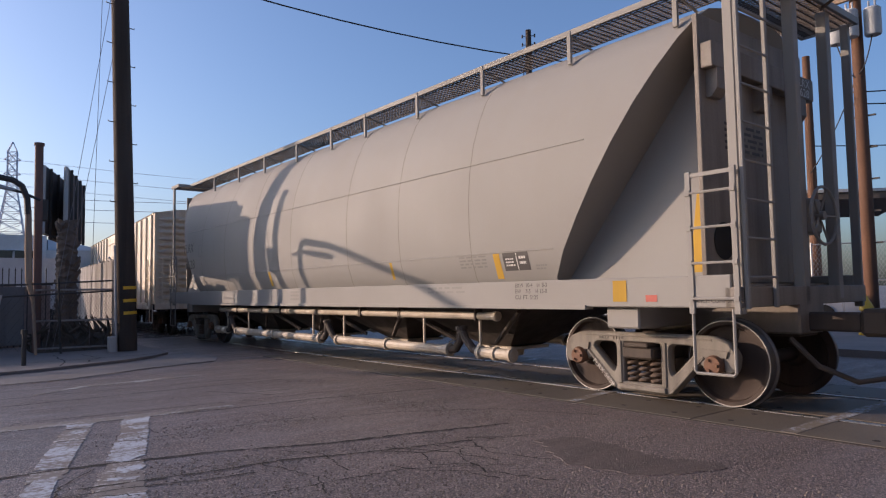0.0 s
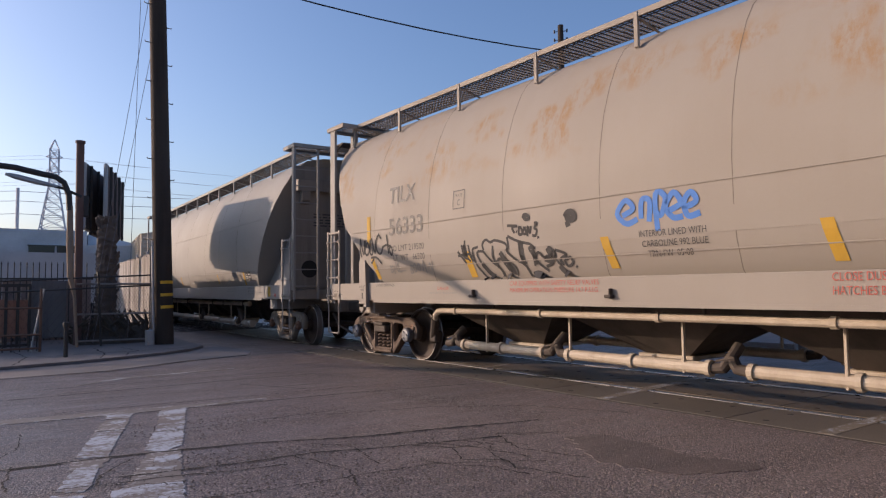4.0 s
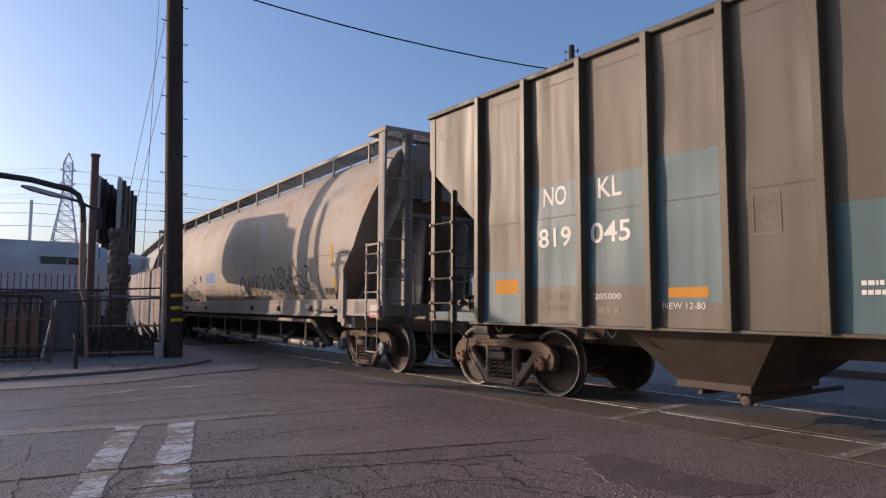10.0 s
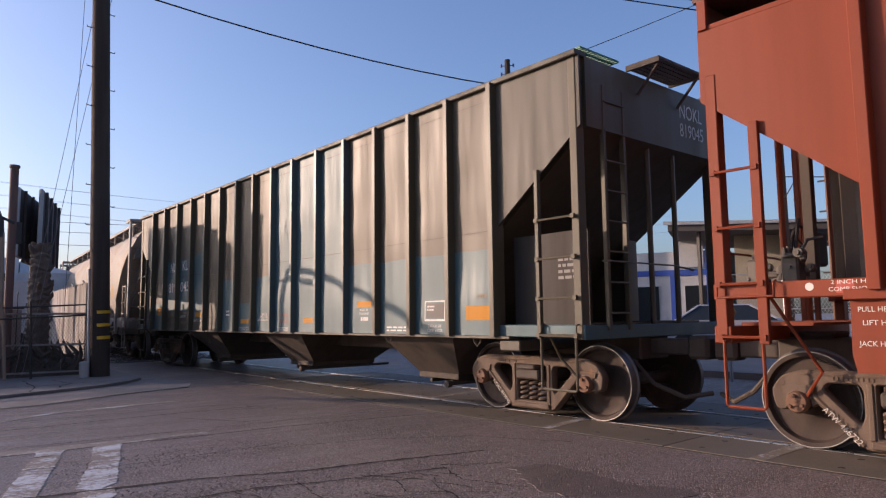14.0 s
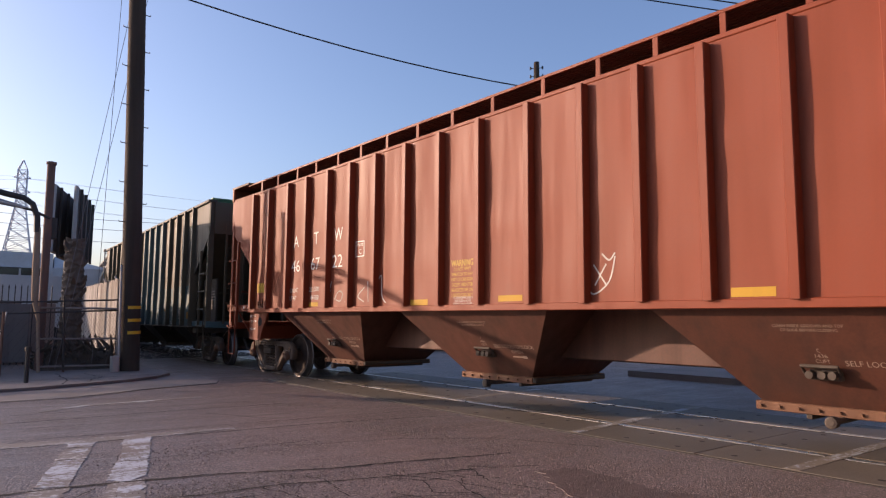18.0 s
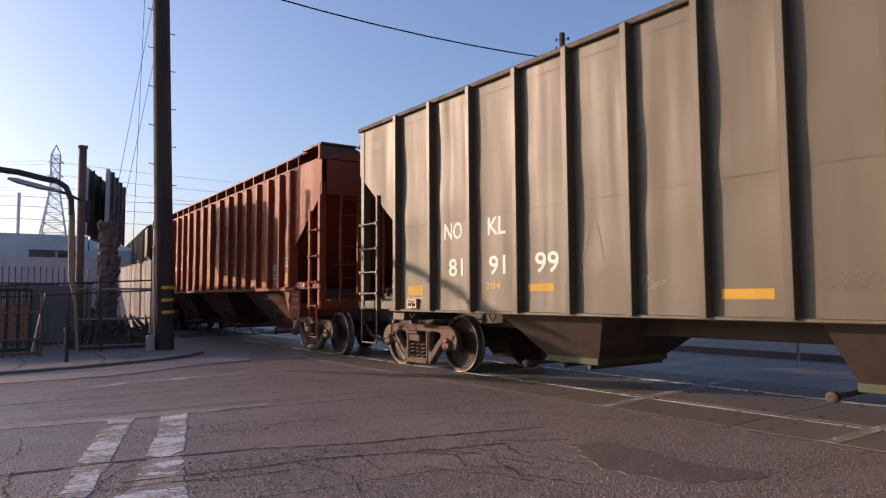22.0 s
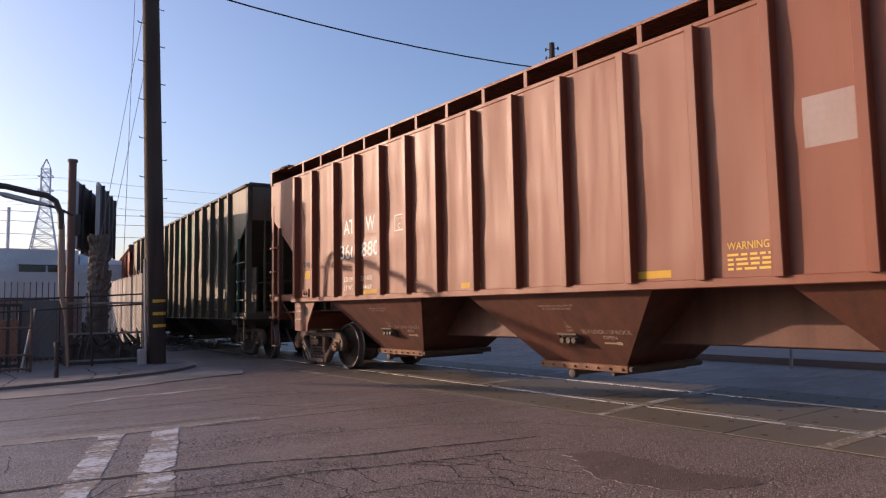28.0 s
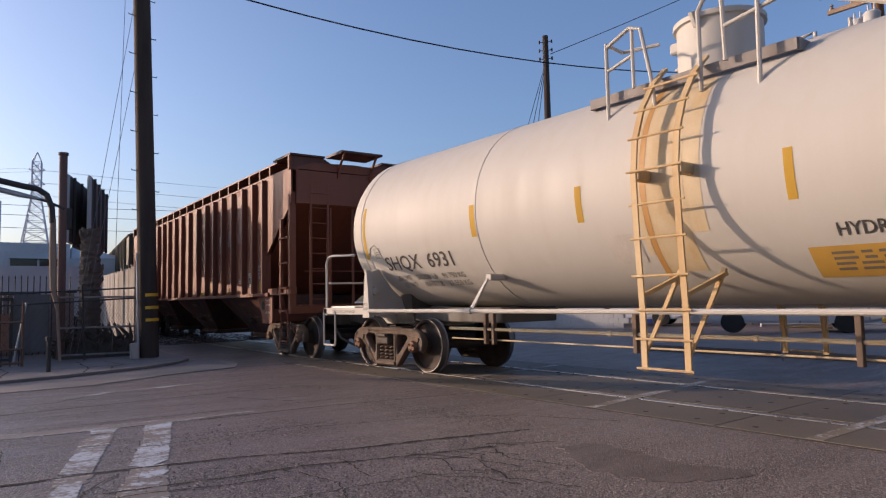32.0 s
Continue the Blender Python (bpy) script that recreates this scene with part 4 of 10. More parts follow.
        coupler(c, s * (H - 0.12), s)
        truck(c, s * spec["truck"], False, spec.get("mark", ""))
        bm = bmesh.new()
        if spec["kind"] == "A":
            x = s * spec["truck"]
            for y in (-1.47, 1.43):
                prism(bm, [(x - s * 0.69, sill - 0.08), (x + s * 0.27, sill - 0.08), (x + s * 0.28, 0.92), (x + s * 0.25, 0.78), (x - s * 0.33, 0.77), (x - s * 0.36, 0.92)], y, y + 0.04)
            box(bm, x - 0.2, x + 0.2, -1.43, 1.43, 0.80, 1.1, 0.02)
            part("bolster_plate", bm, paint_m, c)
            # thin dark disc: the shade inside the hole, done in colour
            bm = bmesh.new()
            lathe(bm, [(0.10, -1.475), (0.10, -1.471)], 20, "y", (x - s * 0.29, 0, 1.18))
            part("pull_hole", bm, M_CRACK, c)
            bm = bmesh.new()
            for k, (tx, hh) in enumerate((("PULL HERE", 1.28), ("LIFT HERE", 1.17), ("JACK HERE", 1.0))):
                stencil(bm, tx, x - (0.14 if s > 0 else 0.22) + (0.03 if k == 1 else 0), hh, 0.042, flat_side(-1.4745), 0.28)
            part("stencil", bm, M_STEN_WHITE, c)
        else:
            x = s * spec["truck"]
            box(bm, x - 0.18, x + 0.18, -1.46, 1.46, 0.84, 0.98, 0.015)
            part("body_bolster", bm, paint_m, c)
    if spec["kind"] == "N":
        # near-black upright sheet set back behind the rear ladder
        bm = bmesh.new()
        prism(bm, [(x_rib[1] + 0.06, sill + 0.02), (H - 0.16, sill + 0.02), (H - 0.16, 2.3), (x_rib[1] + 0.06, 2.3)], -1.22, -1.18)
        part("end_side_sheet", bm, M_NEAR_BLACK, c)
        if not spec["holder"]:
            bm = bmesh.new()
            bars(bm, H - 0.62, H - 0.25, 1.72, 1.98, 4, flat_side(-1.224), rng)
            tagged(part("stencil", bm, M_STEN_GREY, c), kind="stuff")
    hand_wheel(c, -H + 0.15, 0.55, 2.0, M_UNDER, 0.28, -1)
    brake_gear(c, -H, spec["beam"], rng, spec["kind"] == "N")
    # card holder, tie-down loops and grab irons along the near side
    bm = bmesh.new()
    zc, xc = sill + 0.02, x_rib[0] + 0.44
    for i, q in enumerate(((xc - 0.13, xc + 0.13, zc + 0.12, zc + 0.15), (xc - 0.13, xc + 0.13, zc, zc + 0.03), (xc - 0.13, xc - 0.10, zc, zc + 0.15), (xc + 0.10, xc + 0.13, zc, zc + 0.15), (xc - 0.012, xc + 0.012, zc, zc + 0.10), (xc - 0.13, xc + 0.13, zc + 0.085, zc + 0.10))):
        box(bm, q[0], q[1], -1.53 - 0.002 * i, -1.45, q[2] + 0.0006 * i, q[3] + 0.0006 * i)
    if spec["holder"]:
        part("card_holder", bm, spec["holder"], c, "small slotted card holder")
    for xk in (x_rib[0] + 0.38, x_rib[0] + 2.4, x_rib[1] - 2.4, x_rib[1] - 0.4) if spec["kind"] == "N" else ():
        bm = bmesh.new()
        zk = sill - spec["sill_h"]
        tube(bm, [(xk - 0.065, -1.48, zk + 0.02), (xk - 0.06, -1.48, zk - 0.05), (xk, -1.48, zk - 0.10), (xk + 0.06, -1.48, zk - 0.05), (xk + 0.065, -1.48, zk + 0.02)], 0.012, 6)
        part("tie_loop", bm, paint_m, c)
    for s in (-1, 1):
        bm = bmesh.new()
        xa, xb, zg = s * (H - 0.10), s * (H - 0.62), spec["beam"] - 0.13
        tube(bm, [(xa, -1.50, zg + 0.14), (xa, -1.56, zg + 0.12), (xa, -1.56, zg), (xb, -1.56, zg), (xb, -1.56, zg + 0.12), (xb, -1.50, zg + 0.14)], 0.011, 6)
        part("grab_iron", bm, spec["rib"], c)
        bm = bmesh.new()
        tube(bm, [(s * (H + 0.02), -1.2, 1.9), (s * (H + 0.09), -1.15, 1.9), (s * (H + 0.09), 0.2, 1.9), (s * (H + 0.09), 0.7, 1.86), (s * (H + 0.02), 0.75, 1.86)], 0.012, 6)
        part("end_grab_iron", bm, spec["rib"], c)
        bm = bmesh.new()
        tube(bm, [(s * (H - 0.55), -1.50, spec["beam"] - 0.12), (s * (spec["truck"] + 0.62), -1.20, 0.75), (s * (spec["truck"] + 0.80), -1.10, 0.52)], 0.016, 6)
        part("uncoupling_rod", bm, spec["rib"], c)
    # roof
    if spec["kind"] == "A":
        bm = bmesh.new()
        prism(bm, [(-1.5, top), (1.62, top), (1.0, top + 0.16), (0, top + 0.2), (-1.0, top + 0.16)], -H, H, "x")
        part("roof", bm, paint_m, c)
        for s in (-1, 1):
            y0, y1 = sorted((s * 1.45, s * 0.80))
            bm = bmesh.new()
            for k in range(8):
                grating(bm, -H + 0.9 + k * (2 * H - 1.8) / 8, -H + 0.9 + (k + 1) * (2 * H - 1.8) / 8, y0, y1, top + 0.255, 0.16)
            box(bm, -H + 0.9, H - 0.9, y0 + 0.02, y1 - 0.02, top + 0.266, top + 0.272)
            part("running_board", bm, spec["roof_walk"], c, "grid running board")
            y0, y1 = sorted((s * 1.475, s * 1.445))
            bm = bmesh.new()
            box(bm, -H + 0.85, H - 0.85, y0, y1, top + 0.25, top + 0.285)
            part("walk_edge", bm, spec["rib"], c)
            for k in range(n):
                bm = bmesh.new()
                box(bm, ribs[k] + 0.16, ribs[k] + 0.23, y0 + 0.003, y1 - 0.003, top - 0.02, top + 0.252, 0.004)
                part("walk_bracket", bm, spec["rib"], c)
        bm = bmesh.new()
        box(bm, -H + 0.6, H - 0.6, -0.28, 0.28, top + 0.18, top + 0.27, 0.02)
        for k in range(10):
            x = -H + 1.4 + k * (2 * H - 2.8) / 9
            box(bm, x - 0.06, x + 0.06, -0.34, 0.34, top + 0.26, top + 0.31, 0.01)
        part("roof_hatch", bm, paint_m, c)
        for s in (-1, 1):
            a, b = sorted((s * (H - 0.98), s * (H + 0.02)))
            for f in (-1, 1):
                y0, y1 = sorted((f * 1.52, f * 0.72))
                bm = bmesh.new()
                grating(bm, a, b, y0, y1, top + 0.285, 0.075, 0.045)
                box(bm, a + 0.02, b - 0.02, y0 + 0.02, y1 - 0.02, top + 0.287, top + 0.293)
                part("corner_walk", bm, spec["roof_walk"], c, "grid walkway at the corner")
                bm = bmesh.new()
                p, q = sorted((s * (H - 0.06), s * (H - 0.04)))
                prism(bm, [(f * 1.47, top + 0.01), (f * 1.47, top + 0.28), (f * 0.72, top + 0.28), (f * 0.50, top + 0.16), (f * 0.9, top + 0.15)], p, q, "x")
                part("end_plate", bm, spec["roof_walk"], c)
                bm = bmesh.new()
                p, q = sorted((s * (H - 0.02), s * (H - 0.11)))
                y0, y1 = sorted((f * 1.53, f * 1.475))
                box(bm, p, q, y0, y1, top - 0.02, top + 0.283, 0.004)
                part("walk_post", bm, spec["rib"], c)
            a, b = sorted((s * (H - 0.40), s * (H + 0.42)))
            bm = bmesh.new()
            grating(bm, a, b, -0.50, 0.50, top + 0.37, 0.075, 0.05)
            box(bm, a + 0.02, b - 0.02, -0.48, 0.48, top + 0.372, top + 0.378)
            part("end_walk", bm, spec["roof_walk"], c, "grid platform over the car end")
            for y in (-0.40, 0.40):
                bm = bmesh.new()
                tube(bm, [(s * (H + 0.34), y, top + 0.38), (s * (H + 0.06), y, top + 0.06), (s * (H + 0.01), y, top - 0.14)], 0.028, 6)
                part("walk_brace", bm, spec["rib"], c)
            bm = bmesh.new()
            p, q = sorted((s * (H - 0.002), s * (H + 0.0035)))
            box(bm, p, q, -1.38, 1.60, zd + 0.005, top - 0.02)
            part("end_sheet", bm, spec["rib"], c)
    else:
        for s in (-1, 1):
            bm = bmesh.new()
            a, b = sorted((s * H, s * (H - 1.1)))
            grating(bm, a, b, -1.45, -0.7, top + 0.06, 0.1)
            part("corner_walk", bm, spec["roof_walk"], c, "grid walkway at the corner")
            # platform painted dark all over for the shade on its underside
            dark = bmesh.new()
            a, b = sorted((s * (H - 0.10), s * (H + 0.38)))
            grating(dark, a, b, -0.38, 0.62, top + 0.08, 0.08, 0.04)
            for y in (-0.38, 0.62):
                box(dark, a, b, y - 0.02, y + 0.02, top + 0.05, top + 0.12)
            for y in (-0.34, 0.58):
                tube(dark, [(s * (H + 0.34), y, top + 0.06), (s * (H + 0.02), y, top - 0.28)], 0.022, 6)
            part("end_walk", dark, M_UNDER, c, "grid platform over the car end, underside shade painted dark")
        bm = bmesh.new()
        box(bm, -H + 0.05, H - 0.05, -1.45, 1.45, top - 0.35, top - 0.30)
        part("load_cover", bm, M_UNDER, c)
    return c


def decals(c, items):
    """Writing, reflectors and paint patches on a flat side: one part for each."""
    rng = random.Random(5)
    for name, material, kind, args in items:
        if kind == "text" and args[3] >= 0.2 and len(args[0]) > 1:
            side = SIDES[c.name]
            letter_parts(c, material, args, lambda x, z: (x, side(x, z) - 0.0042, z))
            continue
        bm = bmesh.new()
        side, lift = SIDES[c.name], 0.002 if name == "paint_patch" else (0.003 if name in ("data_panel", "reflector", "hatch_plate") else 0.0042)
        where = lambda x, z: (x, side(x, z) - lift, z)
        if kind == "text":
            stencil(bm, args[0], args[1], args[2], args[3], where, *args[4:])
        elif kind == "rect":
            patch(bm, *args, where, 4, 6)
        elif kind == "bars":
            bars(bm, *args, where, rng)
        elif kind == "frame":
            x0, x1, z0, z1, w = args
            for q in ((x0, x1, z0, z0 + w), (x0, x1, z1 - w, z1), (x0, x0 + w, z0 + w, z1 - w), (x1 - w, x1, z0 + w, z1 - w)):
                patch(bm, *q, where, 1, 1)
        elif kind == "tag":
            tag_scrawl(bm, *args[:4], args[4], args[5], where, args[6])
        elif kind == "lines":
            for pts in args[1:]:
                scrawl(bm, pts, args[0], where)
        ob = part(name, bm, material, c)
        if kind in ("bars", "text", "tag", "lines"):
            tagged(ob, kind="stuff")


def shift(items, u):
    """Items given by their place along the train, moved into the space of the car with its middle at u."""
    out = []
    u += 0.01
    for name, m, kind, a in items:
        a = list(a)
        if kind == "text":
            a[1] -= u
        elif kind == "lines":
            a = [a[0]] + [[(x - u, z) for x, z in p] for p in a[1:]]
        else:
            a[0] -= u
            a[1] -= u
        out.append((name, m, kind, a))
    return out


def end_marks(c, x, rows, bars_at=None, y=0.72):
    """Lettering on the rear end sheet."""
    bm = bmesh.new()
    for text, z, h, w in rows:
        stencil(bm, text, y, z, h, lambda a, b: (x, a, b), w)
    part("stencil", bm, M_STEN_WHITE if not bars_at or bars_at[-1] == "w" else M_STEN_BLACK, c)
    if bars_at:
        bm = bmesh.new()
        bars(bm, *bars_at[:5], lambda a, b: (x, a, b), random.Random(3))
        part("stencil", bm, M_STEN_WHITE if bars_at[-1] == "w" else M_STEN_BLACK, c)

# ---- the four ribbed cars ----
RIBS_A = [-7.13, -6.30, -5.37, -4.56, -3.70, -2.89, -2.06, -1.19, -0.32, 0.56, 1.51, 2.39, 3.17, 3.95, 4.78, 5.61, 6.35, 7.02]
RIBS_N = [-6.95, -5.95, -4.95, -3.95, -3.02, -2.10, -1.20, -0.33, 0.53, 1.41, 2.33, 3.27, 4.20, 5.10, 5.98, 6.86]


def rib_spec(kind, **more):
    base = dict(A=dict(kind="A", half=8.55, top=4.10, sill=1.47, diag=(3.36, 2.28), ribs=RIBS_A, rib_width=0.115, rib_drop=0.04, chord=0.03, sill_h=0.09, seam=0,
                       bays=((-5.9, -2.7), (-1.55, 1.7), (3.15, 6.25)), floors=((-4.97, -3.63), (-0.61, 0.76), (4.05, 5.35)), bay_z=0.44, holder=M_RED2, chord_paint=M_RED_BAY, beam=1.56, ladder=0.46, ladder_top=3.05, truck=7.08),
                N=dict(kind="N", half=8.28, top=4.34, sill=1.03, diag=(3.48, 2.40), ribs=RIBS_N, rib_width=0.10, rib_drop=0.0, chord=0.04, sill_h=0.04, seam=2.40,
                       bays=((-4.50, -2.62), (-0.16, 1.48), (4.12, 5.88)), floors=((-4.20, -3.30), (-0.13, 0.80), (4.30, 5.23)), bay_z=0.38, holder=M_YELLOW_STAIN, chord_paint=M_UNDER, beam=1.17, ladder=0.62, ladder_top=3.05, truck=7.03))[kind]
    return {**base, **more}


U_F, U_T, U_N, U_A, U_M, U_B, U_S = -11.85, 7.93, 27.12, 45.40, 63.66, 81.85, 99.27
M_T175, M_T285, M_T290 = band_paint("teal_band_low", (0.066, 0.053, 0.036), (0.040, 0.097, 0.111), 0, 1.75), band_paint("teal_band_mid", (0.066, 0.053, 0.036), (0.039, 0.096, 0.110), 1.50, 2.84), band_paint("teal_band_mid_low", (0.066, 0.053, 0.036), (0.039, 0.096, 0.110), 1.30, 2.90)
M_T215, M_T160 = band_paint("teal_band", (0.066, 0.053, 0.036), (0.039, 0.096, 0.110), 0, 2.16), band_paint("teal_band_foot", (0.066, 0.053, 0.036), (0.039, 0.096, 0.110), 0, 1.62)
M_G262 = band_paint("green_band_high", (0.073, 0.062, 0.044), (0.007, 0.088, 0.046), 2.70, 4.12, amount=0.2, rough=0.6)
M_G260 = band_paint("green_band", (0.073, 0.062, 0.044), (0.007, 0.088, 0.046), 2.62, 3.98, amount=0.2, rough=0.6)

hopper_n = ribbed_car(rib_spec("N", holder=None, rod=1.35, mark="NOKL 819045", name="hopper_car", seed=3, label="olive and teal patched open hopper car with ribbed sides", paint=M_OLIVE, rib=M_OLIVE2, rib_other=M_TEAL_DULL, rib_set=(8, 9, 10, 11), chord_paint=M_OLIVE_DARK, gussets=(M_OLIVE, M_OLIVE_DARK),
    panels={0: M_T175, 1: M_T285, 2: M_T285, 3: M_T290, 5: M_T215, 6: M_T160, 7: M_T215, 8: M_TEAL, 9: M_TEAL, 10: M_TEAL, 11: M_T215, 12: M_T215, 13: M_T215, 14: M_T215},
    bay_paint=M_UNDER, beam_paint=M_TEAL, ladder_paint=(M_OLIVE2, M_OLIVE2), roof_walk=M_GREEN, tank=M_OLIVE2))
decals(hopper_n, shift([
    ("stencil", M_STEN_WHITE, "text", ("NO", 21.44, 2.56, 0.245, 0.43, True)), ("stencil", M_STEN_WHITE, "text", ("KL", 22.38, 2.56, 0.245, 0.37, True)),
    ("stencil", M_STEN_WHITE, "text", ("819", 21.38, 2.02, 0.245, 0.58, True)), ("stencil", M_STEN_WHITE, "text", ("045", 22.27, 2.02, 0.245, 0.60, True)),
    ("paint_patch", M_TEAL, "rect", (20.30, 21.12, 1.06, 1.74)),
    ("reflector", M_STRIPE_OR, "rect", (20.50, 20.97, 1.42, 1.62)), ("reflector", M_STRIPE_OR, "rect", (28.88, 29.36, 1.20, 1.29)), ("reflector", M_STRIPE_OR, "rect", (26.10, 26.50, 1.19, 1.28)), ("reflector", M_STRIPE_OR, "rect", (30.70, 31.12, 1.45, 1.55)), ("reflector", M_STRIPE_OR, "rect", (33.39, 33.86, 1.23, 1.42)), ("reflector", M_STRIPE_OR, "rect", (23.36, 23.84, 1.35, 1.46)), ("stencil", M_STEN_WHITE, "text", ("NEW 12-80", 23.28, 1.23, 0.07, 0.52)), ("stencil", M_STEN_FAINT, "frame", (24.34, 24.62, 1.95, 2.35, 0.012)), ("stencil", M_STEN_FAINT, "text", ("PLATE", 24.38, 2.24, 0.055, 0.20)), ("stencil", M_STEN_FAINT, "text", ("C", 24.43, 2.04, 0.12, 0.10)), ("stencil", M_STEN_WHITE, "bars", (25.28, 25.46, 1.36, 1.48, 2)),
    ("stencil", M_STEN_FAINT, "text", ("LD LMT", 21.40, 1.35, 0.09, 0.55)), ("stencil", M_STEN_FAINT, "text", ("LT WT", 21.40, 1.18, 0.09, 0.5)), ("stencil", M_STEN_WHITE, "text", ("205000", 22.33, 1.34, 0.07, 0.40)), ("stencil", M_STEN_FAINT, "bars", (22.38, 22.75, 1.17, 1.25, 1)),
    ("stencil", M_STEN_WHITE, "text", ("BUILT IN", 30.79, 1.39, 0.035, 0.24)), ("stencil", M_STEN_WHITE, "text", ("OREGON BY", 30.77, 1.33, 0.035, 0.28)), ("maker_mark", M_STEN_WHITE, "bars", (30.82, 31.05, 1.23, 1.29, 1)),
    ("stencil", M_STEN_WHITE, "frame", (32.49, 32.95, 1.22, 1.51, 0.018)), ("data_panel", M_STEN_BLACK, "rect", (32.53, 32.91, 1.26, 1.47)), ("stencil", M_STEN_WHITE, "bars", (32.55, 32.72, 1.37, 1.44, 2)), ("stencil", M_STEN_WHITE, "bars", (32.53, 32.91, 1.235, 1.25, 1)),
    ("stencil", M_STEN_WHITE, "text", ("2 INCH HF", 32.57, 1.13, 0.04, 0.30)), ("stencil", M_STEN_WHITE, "text", ("COMP SHOES", 32.55, 1.07, 0.04, 0.34)),
    ("stencil", M_STEN_WHITE, "bars", (31.55, 32.05, 1.07, 1.14, 2)), *[("stencil", M_STEN_WHITE, "text", (tx, 27.10 + dx, z, 0.045, w)) for tx, dx, z, w in (("CAUTION", 0.0, 1.36, 0.26), ("OPEN HATCH", -0.05, 1.30, 0.36), ("BEFORE UNLOADING", -0.16, 1.24, 0.57))], *[("stencil", M_STEN_WHITE, "text", (tx, u, z, 0.032, w)) for u in (27.86, 26.0) for tx, z, w in (("CLOSE HOPPER SLIDES & ROOF", 1.085, 0.57), ("HATCHES BEFORE CAR IS MOVED", 1.045, 0.62))], ("stencil", M_RED_FADED, "bars", (27.95, 28.43, 1.18, 1.38, 4)), ("stencil", M_STEN_FAINT, "bars", (33.6, 33.8, 1.52, 1.57, 1)),
    ("graffiti", M_SPRAY_FAINT, "tag", (28.12, 28.40, 2.88, 3.20, 2, 0.005, 4)), ("stencil", M_STEN_FAINT, "bars", (19.05, 19.5, 3.92, 4.05, 4)),
], U_N))

hopper_m = ribbed_car(rib_spec("N", rod=-1.2, mark="NOKL 819199", name="hopper_car", seed=8, label="grey-olive open hopper car with green paint patch", paint=M_OLIVE2, rib=M_OLIVE2, gussets=(M_OLIVE2, M_OLIVE2),
    panels={8: M_G260, 9: M_G260, 10: M_G262}, gate=M_GREEN_DUST, bay_paint=M_UNDER, beam_paint=M_OLIVE2, ladder_paint=(M_OLIVE2, M_GREEN_DARK), rungs=M_PIPE_DULL, roof_walk=M_DARK))
